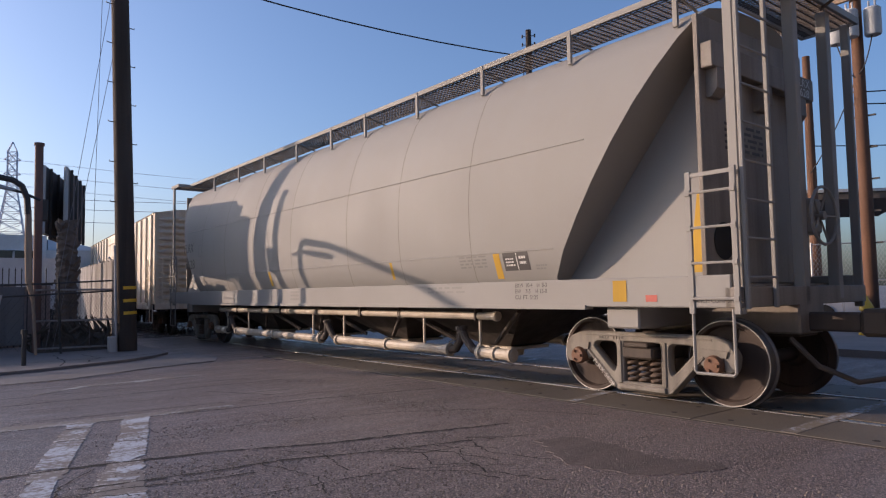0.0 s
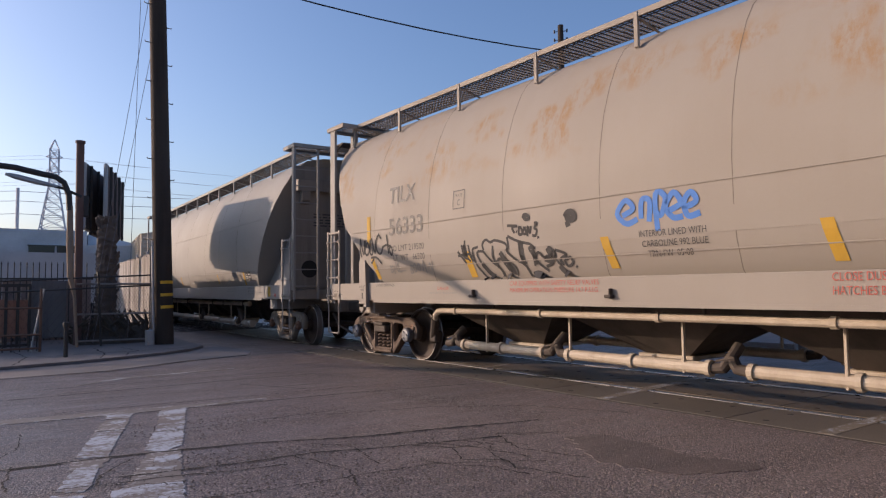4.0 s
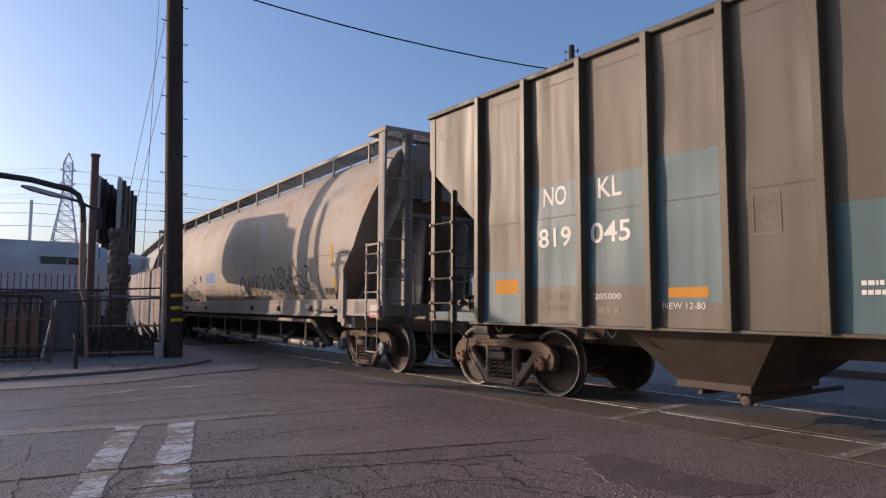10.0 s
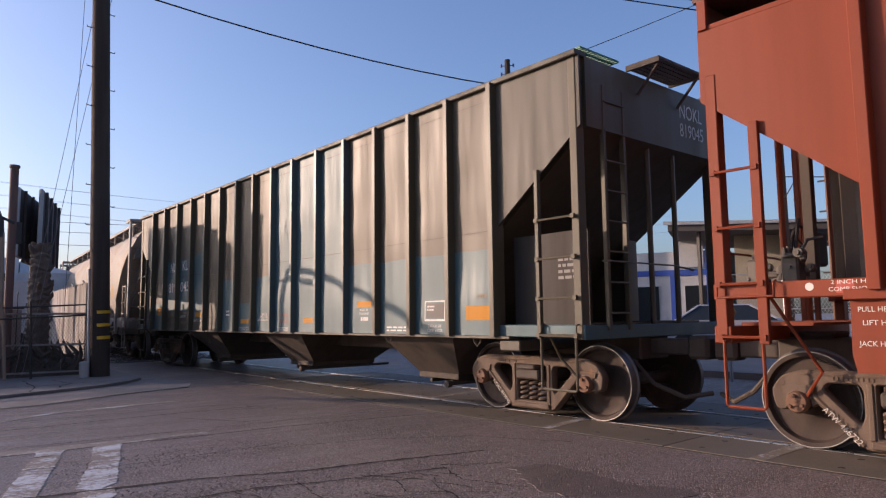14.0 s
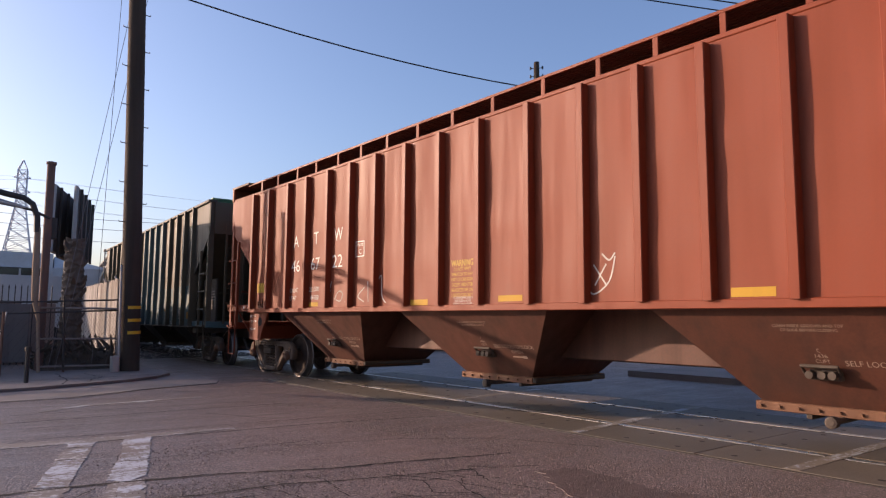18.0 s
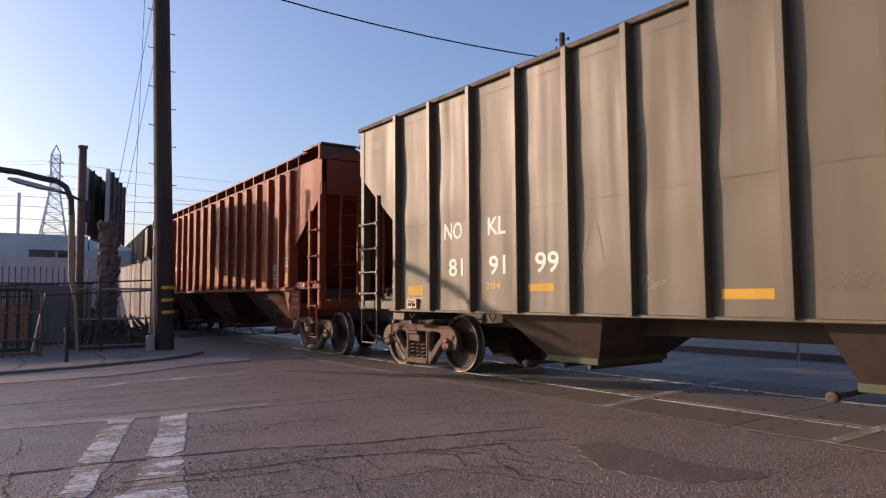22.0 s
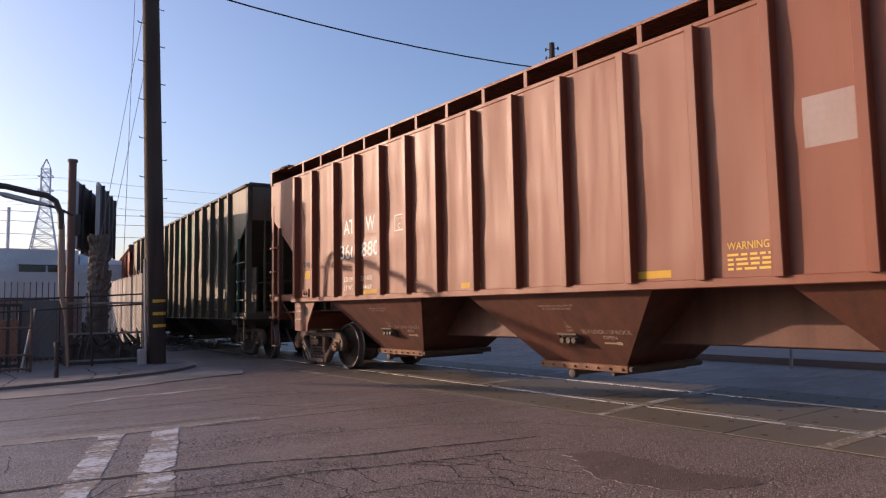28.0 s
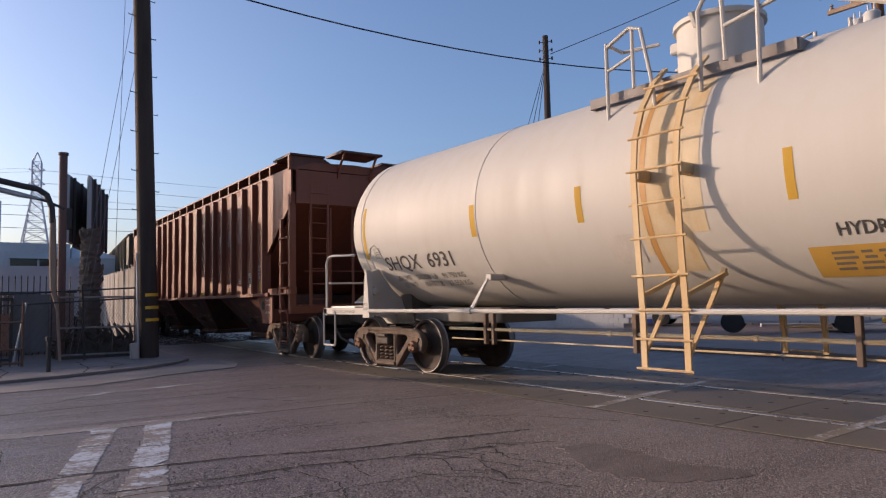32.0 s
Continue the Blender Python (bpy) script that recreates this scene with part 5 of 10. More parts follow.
decals(hopper_m, shift([
    ("stencil", M_STEN_WHITE, "text", ("NO", 57.98, 2.11, 0.25, 0.46, True)), ("stencil", M_STEN_WHITE, "text", ("KL", 59.02, 2.11, 0.25, 0.40, True)),
    ("stencil", M_STEN_WHITE, "text", ("81", 58.10, 1.55, 0.26, 0.36, True)), ("stencil", M_STEN_WHITE, "text", ("91", 59.05, 1.55, 0.26, 0.36, True)), ("stencil", M_STEN_WHITE, "text", ("99", 59.98, 1.55, 0.26, 0.44, True)),
    ("reflector", M_STRIPE, "rect", (56.98, 57.42, 1.26, 1.42)), ("reflector", M_STRIPE, "rect", (59.86, 60.32, 1.30, 1.40)), ("reflector", M_STRIPE, "rect", (62.62, 63.15, 1.20, 1.30)), ("reflector", M_STRIPE, "rect", (65.37, 65.86, 1.20, 1.31)), ("reflector", M_STRIPE, "rect", (67.22, 67.68, 1.42, 1.54)), ("reflector", M_STRIPE, "rect", (69.95, 70.4, 1.20, 1.42)),
    ("maker_mark", M_STRIPE, "bars", (67.32, 67.58, 1.26, 1.31, 1)), ("stencil", M_STEN_FAINT, "text", ("LD LMT", 57.98, 1.35, 0.09, 0.5)), ("stencil", M_STEN_FAINT, "text", ("LT WT", 57.98, 1.19, 0.09, 0.45)), ("stencil", M_STEN_YEL, "text", ("204", 58.98, 1.34, 0.09, 0.32)),
    ("stencil", M_STEN_WHITE, "text", ("CONSTANT CONTACT SIDE BEARINGS", 56.95, 1.20, 0.025, 0.46)),
    ("data_panel", M_OLIVE_DARK, "rect", (68.1, 68.5, 1.25, 1.6)), ("data_panel", M_OLIVE_DARK, "rect", (68.95, 69.4, 1.25, 1.6)), ("stencil", M_STEN_GREY, "frame", (68.1, 68.5, 1.25, 1.6, 0.013)), ("stencil", M_STEN_WHITE, "frame", (68.95, 69.4, 1.25, 1.6, 0.015)), ("stencil", M_STEN_FAINT, "bars", (68.16, 68.42, 1.42, 1.54, 3)), ("stencil", M_CHALK, "bars", (69.0, 69.34, 1.44, 1.55, 3)), ("stencil", M_STEN_FAINT, "bars", (69.05, 69.3, 1.30, 1.37, 2)),
    ("hatch_plate", M_OLIVE_DARK, "rect", (70.05, 70.30, 1.57, 1.77)), ("plate_edge", M_STEN_FAINT, "lines", (0.016, [(70.02, 1.60), (70.04, 1.80), (70.05, 1.81), (70.32, 1.77), (70.33, 1.76), (70.30, 1.55), (70.29, 1.54), (70.03, 1.58), (70.02, 1.60)])),
    ("graffiti", M_CHALK, "lines", (0.012, [(66.22, 1.36), (66.02, 1.50), (65.97, 1.74), (66.07, 1.88), (66.22, 1.80), (66.32, 1.58), (66.40, 1.46)], [(66.30, 1.62), (66.42, 1.82), (66.60, 1.90), (66.72, 1.76), (66.66, 1.52), (66.48, 1.40), (66.36, 1.46), (66.28, 1.60)], [(66.72, 1.56), (66.90, 1.44)])),
    ("graffiti", M_CHALK, "lines", (0.010, [(64.32, 1.66), (64.42, 1.80), (64.50, 1.70), (64.44, 1.56), (64.36, 1.60)], [(64.48, 1.82), (64.60, 1.66), (64.68, 1.84)], [(64.30, 1.48), (64.42, 1.56), (64.52, 1.44), (64.62, 1.56), (64.74, 1.46)], [(64.46, 1.40), (64.62, 1.44), (64.72, 1.60), (64.60, 1.62)], [(64.68, 1.62), (64.80, 1.74), (64.82, 1.50)])),
    ("graffiti", M_STEN_FAINT, "lines", (0.010, [(65.25, 1.44), (65.33, 1.62), (65.46, 1.66), (65.56, 1.52), (65.50, 1.36), (65.34, 1.36), (65.25, 1.44)])),
    ("graffiti", M_STEN_FAINT, "tag", (61.7, 61.95, 1.3, 1.5, 2, 0.008, 2)),
    ("graffiti", M_CHALK, "lines", (0.009, [(60.80, 1.62), (60.92, 2.02), (61.04, 2.06), (61.14, 1.66)], [(60.84, 1.82), (61.10, 1.84)], [(60.78, 1.54), (60.96, 1.46), (61.16, 1.54)])),
    *[("stencil", M_STEN_FAINT, "text", (tx, 63.72 + dx, z, 0.045, w)) for tx, dx, z, w in (("CAUTION", 0.0, 1.40, 0.26), ("OPEN HATCH", -0.05, 1.34, 0.36), ("BEFORE UNLOADING", -0.16, 1.28, 0.57))], ("stencil", M_STEN_FAINT, "bars", (55.7, 56.2, 3.9, 4.05, 4)),
], U_M))

# roof_walk takes the dark red so the underside shade is in its colour
RED_A = dict(chord_paint=M_RED, rib=M_RED, gussets=(M_RED, M_RED), paint=M_RED, panels={}, bay_paint=M_RED_BAY, beam_paint=M_RED, ladder_paint=(M_RED, M_RED), roof_walk=M_RED_BAY)
hopper_a = ribbed_car(rib_spec("A", mark="ATW 466722", name="hopper_car", seed=5, label="bright red covered hopper car with ribbed sides", **RED_A))
decals(hopper_a, shift([
    ("stencil", M_STEN_WHITE, "text", ("A", 40.20, 2.70, 0.24, 0.21)), ("stencil", M_STEN_WHITE, "text", ("T", 41.06, 2.70, 0.24, 0.20)), ("stencil", M_STEN_WHITE, "text", ("W", 41.86, 2.70, 0.24, 0.30)),
    ("stencil", M_STEN_WHITE, "text", ("46", 40.12, 2.20, 0.24, 0.35)), ("stencil", M_STEN_WHITE, "text", ("67", 40.96, 2.20, 0.24, 0.36)), ("stencil", M_STEN_WHITE, "text", ("22", 41.80, 2.20, 0.24, 0.37)),
    ("stencil", M_STEN_WHITE, "text", ("LD LMT", 40.10, 1.78, 0.09, 0.34)), ("stencil", M_STEN_WHITE, "text", ("LT WT", 40.10, 1.62, 0.09, 0.30)), ("stencil", M_STEN_WHITE, "text", ("221300", 40.92, 1.78, 0.09, 0.40)), ("stencil", M_STEN_WHITE, "text", ("64700", 40.99, 1.62, 0.09, 0.32)),
    ("stencil", M_STEN_WHITE, "frame", (42.64, 42.92, 2.34, 2.62, 0.018)), ("stencil", M_STEN_WHITE, "text", ("PLATE", 42.69, 2.53, 0.05, 0.18)), ("stencil", M_STEN_WHITE, "text", ("C", 42.74, 2.39, 0.09, 0.08)),
    ("stencil", M_STEN_YEL, "text", ("WARNING", 45.31, 2.02, 0.095, 0.48, True)),
    *[("stencil", M_STEN_YEL, "text", (tx, 45.31 + (0.48 - w) / 2, 1.955 - 0.075 * k, 0.05, w)) for k, (tx, w) in enumerate((("DO NOT APPLY", 0.38), ("VIBRATOR TO ANY", 0.47), ("PART OF CAR BODY", 0.48), ("EXCEPT VIBRATOR", 0.46), ("BRACKETS USE ON", 0.47), ("LOADED CAR ONLY", 0.47)))],
    *[("stencil", M_STEN_WHITE, "text", (tx, 45.36 + (0.42 - w) / 2, 1.555 - 0.045 * k, 0.03, w)) for k, (tx, w) in enumerate((("CLOSE HOPPER SLIDES", 0.42), ("AND ROOF HATCHES", 0.36), ("BEFORE CAR IS MOVED", 0.42)))],
    ("reflector", M_STRIPE, "rect", (44.31, 44.75, 1.47, 1.56)), ("reflector", M_STRIPE, "rect", (40.94, 41.3, 1.49, 1.57)), ("reflector", M_STRIPE, "rect", (49.55, 49.98, 1.49, 1.58)), ("reflector", M_STRIPE, "rect", (51.92, 52.30, 1.55, 1.79)), ("reflector", M_STRIPE, "rect", (38.46, 38.88, 1.82, 2.03)), ("reflector", M_STRIPE, "rect", (46.3, 46.75, 1.50, 1.58)),
    ("data_panel", M_STEN_BLACK, "rect", (51.13, 51.57, 1.66, 1.99)), ("stencil", M_STEN_WHITE, "frame", (51.13, 51.57, 1.66, 1.99, 0.02)), ("stencil", M_STEN_WHITE, "rect", (51.30, 51.315, 1.76, 1.97)), ("stencil", M_STEN_WHITE, "rect", (51.15, 51.55, 1.75, 1.765)), ("stencil", M_STEN_WHITE, "bars", (51.17, 51.28, 1.87, 1.93, 2)), ("stencil", M_STEN_WHITE, "bars", (51.36, 51.5, 1.84, 1.93, 3)),
    ("stencil", M_STEN_WHITE, "text", ("EXW 10-8 H 13-6", 51.82, 2.10, 0.055, 0.48)), ("stencil", M_STEN_WHITE, "text", ("EW   10-6 H 13-10", 51.82, 2.01, 0.055, 0.48)), ("stencil", M_STEN_WHITE, "text", ("CUFT 4750", 51.82, 1.92, 0.055, 0.34)),
    ("graffiti", M_SPRAY_WHITE, "lines", (0.011, [(41.6, 1.55), (41.68, 1.85)], [(41.68, 1.55), (41.8, 1.95)], [(41.6, 1.72), (41.8, 1.78)], [(41.92, 1.6), (42.05, 1.75), (42.2, 1.72), (42.15, 1.58), (41.98, 1.6)], [(42.3, 1.55), (42.4, 1.85), (42.55, 1.7), (42.4, 1.56)], [(42.95, 1.8), (42.75, 1.65), (42.95, 1.55)], [(43.05, 1.9), (43.08, 1.55)], [(43.35, 1.85), (43.48, 1.98), (43.5, 1.65), (43.62, 1.52)])),
    ("graffiti", M_SPRAY_WHITE, "lines", (0.010, [(47.75, 1.95), (47.78, 1.7), (47.9, 1.56), (48.12, 1.7), (48.2, 1.98)], [(47.9, 1.9), (48.08, 1.66)], [(48.08, 1.9), (47.92, 1.66)], [(48.02, 2.02), (48.12, 1.94), (48.2, 2.02)])),
], U_A))

hopper_b = ribbed_car(rib_spec("A", mark="ATW 366880", name="hopper_car", seed=6, label="faded brown-red covered hopper car with pale patches", **{**RED_A, **dict(chord_paint=M_RED2, paint=M_RED2, rib=M_RED2, gussets=(M_RED2, M_RED2), beam_paint=M_RED2, ladder_paint=(M_RED2, M_RED2))}))
decals(hopper_b, shift([
    ("paint_patch", M_RED_PATCH, "rect", (76.68, 77.2, 2.58, 2.93)), ("paint_patch", M_RED_PATCH, "rect", (77.45, 77.98, 2.58, 2.93)), ("paint_patch", M_RED_PATCH, "rect", (76.62, 77.2, 2.14, 2.50)), ("paint_patch", M_RED_PATCH, "rect", (77.42, 78.0, 2.14, 2.50)),
    ("stencil", M_STEN_WHITE, "text", ("AT", 76.74, 2.63, 0.26, 0.40, True)), ("stencil", M_STEN_WHITE, "text", ("W", 77.54, 2.63, 0.26, 0.31, True)), ("stencil", M_STEN_WHITE, "text", ("366", 76.58, 2.17, 0.26, 0.58, True)), ("stencil", M_STEN_WHITE, "text", ("880", 77.40, 2.17, 0.26, 0.60, True)),
    ("stencil", M_STEN_WHITE, "text", ("LD LMT", 76.74, 1.73, 0.09, 0.40)), ("stencil", M_STEN_WHITE, "text", ("LT WT", 76.74, 1.57, 0.09, 0.36)), ("stencil", M_STEN_WHITE, "text", ("221400", 77.36, 1.73, 0.09, 0.40)), ("stencil", M_STEN_WHITE, "text", ("64600", 77.44, 1.57, 0.09, 0.32)),
    ("stencil", M_STEN_WHITE, "frame", (78.5, 78.78, 2.52, 2.80, 0.018)), ("stencil", M_STEN_WHITE, "text", ("PLATE", 78.54, 2.71, 0.045, 0.18)), ("stencil", M_STEN_WHITE, "text", ("C", 78.6, 2.56, 0.09, 0.08)),
    ("reflector", M_STRIPE, "rect", (75.03, 75.45, 1.85, 2.02)), ("reflector", M_STRIPE, "rect", (77.46, 77.92, 1.49, 1.56)), ("reflector", M_STRIPE, "rect", (83.4, 83.85, 1.50, 1.58)), ("reflector", M_STRIPE, "rect", (86.15, 86.59, 1.49, 1.57)), ("reflector", M_STRIPE, "rect", (88.45, 88.88, 1.52, 1.75)), ("reflector", M_STRIPE, "rect", (80.3, 80.75, 1.50, 1.58)),
    ("paint_patch", M_RED_PATCH, "rect", (88.36, 88.95, 1.77, 2.14)), *[("stencil", M_STEN_WHITE, "text", (tx, 88.37, 2.07 - 0.085 * k, 0.055, w)) for k, (tx, w) in enumerate((("EXH 15-0", 0.27), ("EXW 10-8 H 8-5", 0.43), ("EW 9-2 H 14-6", 0.42), ("CUFT4750", 0.29)))],
    ("data_panel", M_STEN_BLACK, "rect", (87.71, 88.12, 1.64, 1.97)), ("stencil", M_STEN_WHITE, "frame", (87.71, 88.12, 1.64, 1.97, 0.02)), ("stencil", M_STEN_WHITE, "rect", (87.90, 87.912, 1.72, 1.96)), ("stencil", M_STEN_WHITE, "bars", (87.74, 87.87, 1.86, 1.93, 2)), ("stencil", M_STEN_WHITE, "bars", (87.73, 88.08, 1.655, 1.70, 1)),
    ("stencil", M_STEN_WHITE, "bars", (86.95, 87.28, 1.69, 1.84, 4)), ("stencil", M_STEN_WHITE, "text", ("BLT 10-90", 86.15, 1.62, 0.06, 0.36)), ("stencil", M_STEN_YEL, "text", ("WARNING", 84.49, 1.74, 0.075, 0.42)), ("stencil", M_STEN_YEL, "bars", (84.49, 84.92, 1.54, 1.70, 4)),
    ("paint_patch", M_PALE_PATCH, "rect", (85.28, 85.75, 2.60, 3.06)), ("paint_patch", M_PALE_PATCH, "rect", (86.05, 86.56, 2.72, 3.14)), ("paint_patch", M_PINK_PATCH, "rect", (86.85, 87.4, 2.75, 3.95)), ("paint_patch", M_RED_PATCH, "rect", (87.73, 88.22, 2.80, 3.16)),
    ("graffiti", M_SPRAY, "tag", (75.0, 75.5, 2.06, 2.25, 4, 0.012, 6)),
], U_B))


def marks(c, items, y):
    """Small writing and stickers on a flat plate of a car's side."""
    for name, material, kind, a in items:
        bm = bmesh.new()
        if kind == "text":
            stencil(bm, a[0], a[1], a[2], a[3], flat_side(y - 0.004), *a[4:])
        elif kind == "disc":
            lathe(bm, [(a[2], y - 0.003), (a[2], y)], 18, "y", (a[0], 0, a[1]))
        else:
            patch(bm, *a, flat_side(y - 0.0025), 1, 1)
        part(name, bm, material, c)


marks(hopper_a, [("stencil", M_STEN_WHITE, "disc", (-7.65, 1.50, 0.035)), ("stencil", M_STEN_WHITE, "text", ("2 INCH HF", -7.48, 1.515, 0.035, 0.30)), ("stencil", M_STEN_WHITE, "text", ("COMP SHOES", -7.50, 1.455, 0.035, 0.35)), ("sticker", M_STEN_RED, "rect", (-7.44, -7.30, 1.44, 1.545))], -1.50)
marks(hopper_a, [("stencil", M_STEN_WHITE, "text", ("2 INCH HF", 7.2, 1.515, 0.035, 0.30)), ("stencil", M_STEN_WHITE, "text", ("COMP SHOES", 7.2, 1.455, 0.035, 0.35)), ("sticker", M_STEN_RED, "rect", (7.34, 7.44, 1.44, 1.545)), ("stencil", M_STEN_WHITE, "disc", (7.66, 1.50, 0.035))], -1.50)
marks(hopper_b, [("sticker", M_STEN_RED, "rect", (-7.32, -7.15, 1.43, 1.53)), ("stencil", M_STEN_WHITE, "text", ("WARNING", -7.30, 1.485, 0.022, 0.13))], -1.50)
for c in (hopper_n, hopper_m):
    marks(c, [("stencil", M_STEN_FAINT, "text", ("SAFETY FIRST", -8.09, 1.045, 0.035, 0.29)), ("stencil", M_STEN_FAINT, "text", ("SAFETY FIRST", 7.72, 1.045, 0.035, 0.29))], -1.50)
marks(hopper_n, [("stencil", M_STEN_FAINT, "text", ("2 INCH HF COMP SHOES", -5.66, 1.045, 0.035, 0.62))], -1.545)

end_marks(hopper_n, 8.285, [("NOKL", 3.96, 0.20, 0.60), ("819045", 3.70, 0.19, 0.62)], y=0.66)
end_marks(hopper_m, 8.285, [("NOKL", 3.96, 0.20, 0.60), ("819199", 3.70, 0.19, 0.62)], y=0.66)
end_marks(hopper_a, 8.559, [("ATW", 3.62, 0.12, 0.30), ("466722", 3.46, 0.12, 0.48)])
end_marks(hopper_b, 8.559, [("ATW", 3.62, 0.12, 0.30), ("366880", 3.46, 0.12, 0.48)])


# ---- cars with curved steel bodies ----
def curved_car(spec):
    """A covered hopper with a curved body, cut at a slant at both ends, piping below and a roof walk."""
    c = thing(spec["name"], spec["label"], "hopper car", group="freight train")
    H, P = spec["half"], spec["paint"]
    prof = spec["profile"]

    def y_at(z):
        if z < 1.40:
            return -1.50
        for (y0, z0), (y1, z1) in zip(prof, prof[1:]):
            if z0 <= z <= z1:
                return -(y0 + (y1 - y0) * (z - z0) / (z1 - z0))
        return -prof[-1][0]

    where = lambda x, z: (x, y_at(z) - spec["proud"], z)
    ring = [(-y, z) for y, z in prof] + [(y, z) for y, z in reversed(prof)]
    bm = bmesh.new()
    nx = 26
    cols = [[bm.verts.new((-H + 2 * H * i / nx, y, z)) for y, z in ring] for i in range(nx + 1)]
    for a, b in zip(cols, cols[1:]):
        for k in range(len(ring)):
            j = (k + 1) % len(ring)
            bm.faces.new((a[k], a[j], b[j], b[k]))
    bm.faces.new(cols[0][::-1]), bm.faces.new(cols[-1])
    for s in (-1, 1):
        for (xt, zt), (xb, zb) in spec["slants"]:
            d = Vector((xt - xb, 0, zt - zb)).normalized()
            no = Vector((d.z * s, 0, -d.x))
            geom = bm.verts[:] + bm.edges[:] + bm.faces[:]
            cut = bmesh.ops.bisect_plane(bm, geom=geom, plane_co=(s * xb, 0, zb), plane_no=no, clear_outer=True)
            bmesh.ops.contextual_create(bm, geom=[e for e in cut["geom_cut"] if isinstance(e, bmesh.types.BMEdge)])
        no = Vector((s, 0, 0.0))
        cut = bmesh.ops.bisect_plane(bm, geom=bm.verts[:] + bm.edges[:] + bm.faces[:], plane_co=(s * spec["nose"], 0, 0), plane_no=no, clear_outer=True)
        bmesh.ops.contextual_create(bm, geom=[e for e in cut["geom_cut"] if isinstance(e, bmesh.types.BMEdge)])
    part("body", bm, P, c, smooth=True)
    # weld seams round the body
    for x in spec["seams"]:
        bm = bmesh.new()
        pts = [(x, -y + 0.003, z) for y, z in prof]
        tube(bm, pts, 0.0055, 5)
        part("weld_seam", bm, M_SEAM, c)
    bm = bmesh.new()
    for z, ext in spec["long_seams"]:
        tube(bm, [(-ext, y_at(z) - 0.002, z), (ext, y_at(z) - 0.002, z)], 0.009, 5)
    part("long_seam", bm, P, c)
    if not spec["webs"]:
        for s in (-1, 1):
            bm = bmesh.new()
            ya, yb = -s * y_at(1.79), -s * y_at(2.045)
            prism(bm, [(ya + s * 0.005, 1.79), (yb + s * 0.005, 2.045), (yb - s * 0.03, 2.045), (ya - s * 0.03, 1.79)], -8.07, 8.07, "x")
            part("side_plate", bm, P, c)
    for s in (-1, 1):
        y0, y1 = sorted((s * 1.38, s * 1.50))
        bm = bmesh.new()
        box(bm, -H + 0.15, H - 0.15, y0, y1, spec["sill"][0], spec["sill"][1], 0.012)
        box(bm, -H + 1.9, H - 1.9, min(y0, y1) - (0.03 if s < 0 else 0), max(y0, y1) + (0.03 if s > 0 else 0), spec["sill"][0] - 0.03, spec["sill"][0] + 0.02)
        part("side_sill", bm, P, c)
        xe = s * (H - 0.06)
        bm = bmesh.new()
        a, b = sorted((xe, xe - s * 0.16))
        box(bm, a, b, -1.5, 1.5, spec["sill"][0], spec["sill"][0] + 0.2, 0.01)
        box(bm, min(xe, xe - s * 1.9), max(xe, xe - s * 1.9), -0.3, 0.3, 0.75, 1.1, 0.02)
        part("end_sill", bm, M_CREAM_SHADE_GRIME, c)
        bm = bmesh.new()
        a, b = sorted((xe - s * 0.15, xe - s * 0.8))
        grating(bm, a, b, -1.2, 1.2, spec["sill"][0] + 0.2, 0.1)
        part("end_platform", bm, M_CREAM_SHADE_GRIME, c)
        for y in (-1.44, 1.40):
            bm = bmesh.new()
            a, b = sorted((xe, xe - s * (0.10 if spec["webs"] else 0.20)))
            box(bm, a, b, y, y + 0.05, 1.0, spec["walk"] + 0.05, 0.008)
            part("corner_post", bm, M_CREAM, c)
        for y in (-0.13, 0.74) if spec["webs"] else (-0.98, 0.78):
            bm = bmesh.new()
            a, b = sorted((xe, xe - s * 0.12))
            box(bm, a, b, y, y + 0.12, 1.1, spec["walk"], 0.01)
            part("end_post", bm, M_CREAM, c)
        if spec["webs"]:
            for y in (-1.18, 1.14):
                bm = bmesh.new()
                (xt, zt), (xb, zb) = spec["slants"][0]
                prism(bm, [(s * (xb - 0.1), 1.38), (s * (H - 0.60), 1.38), (s * (H - 0.60), 4.1), (s * xt, 4.1), (s * (xb + (xt - xb) * 0.45), zb + (zt - zb) * 0.45)], y, y + 0.04)
                for v in bm.verts:
                    v.co.y *= 1 - 0.19 * (v.co.z - 1.38)
                part("end_web", bm, M_CREAM, c)
            bm = bmesh.new()
            a, b = sorted((s * (H - 0.62), s * (H - 0.56)))
            box(bm, a, b, -1.2, 1.2, 1.3, 4.15, 0.01)
            part("end_bulkhead", bm, M_CREAM_SHADE_GRIME, c)
            a, b = sorted((s * (H - 0.56), s * (H - 0.42)))
            bm = bmesh.new()
            box(bm, a, b, -1.18, 1.2, 3.55, 3.82, 0.01)
            part("end_header", bm, M_CREAM_SHADE_GRIME, c)
            for y in (-0.98, 0.02, 0.9):
                bm = bmesh.new()
                prism(bm, [(s * (H - 0.56), 3.55), (s * (H - 0.43), 3.55), (s * (H - 0.43), 3.34), (s * (H - 0.50), 3.26), (s * (H - 0.56), 3.26)], y - 0.10, y + 0.10)
                part("header_bracket", bm, M_CREAM_SHADE_GRIME, c)
            # no opening here, a dark disc paints the shade of one
            bm = bmesh.new()
            lathe(bm, [(0.2, s * (H - 0.555)), (0.2, s * (H - 0.55))], 24, "x", (0, -0.85, 1.75))
            part("access_hole", bm, M_CRACK, c)
        else:
            half = [(-1.28, 2.72), (-1.24, 3.3), (-1.13, 3.75), (-1.0, 4.05), (-0.84, 4.23), (-0.5, 4.33)]
            bm = bmesh.new()
            p, q = sorted((s * 8.5, s * (H - 0.27)))
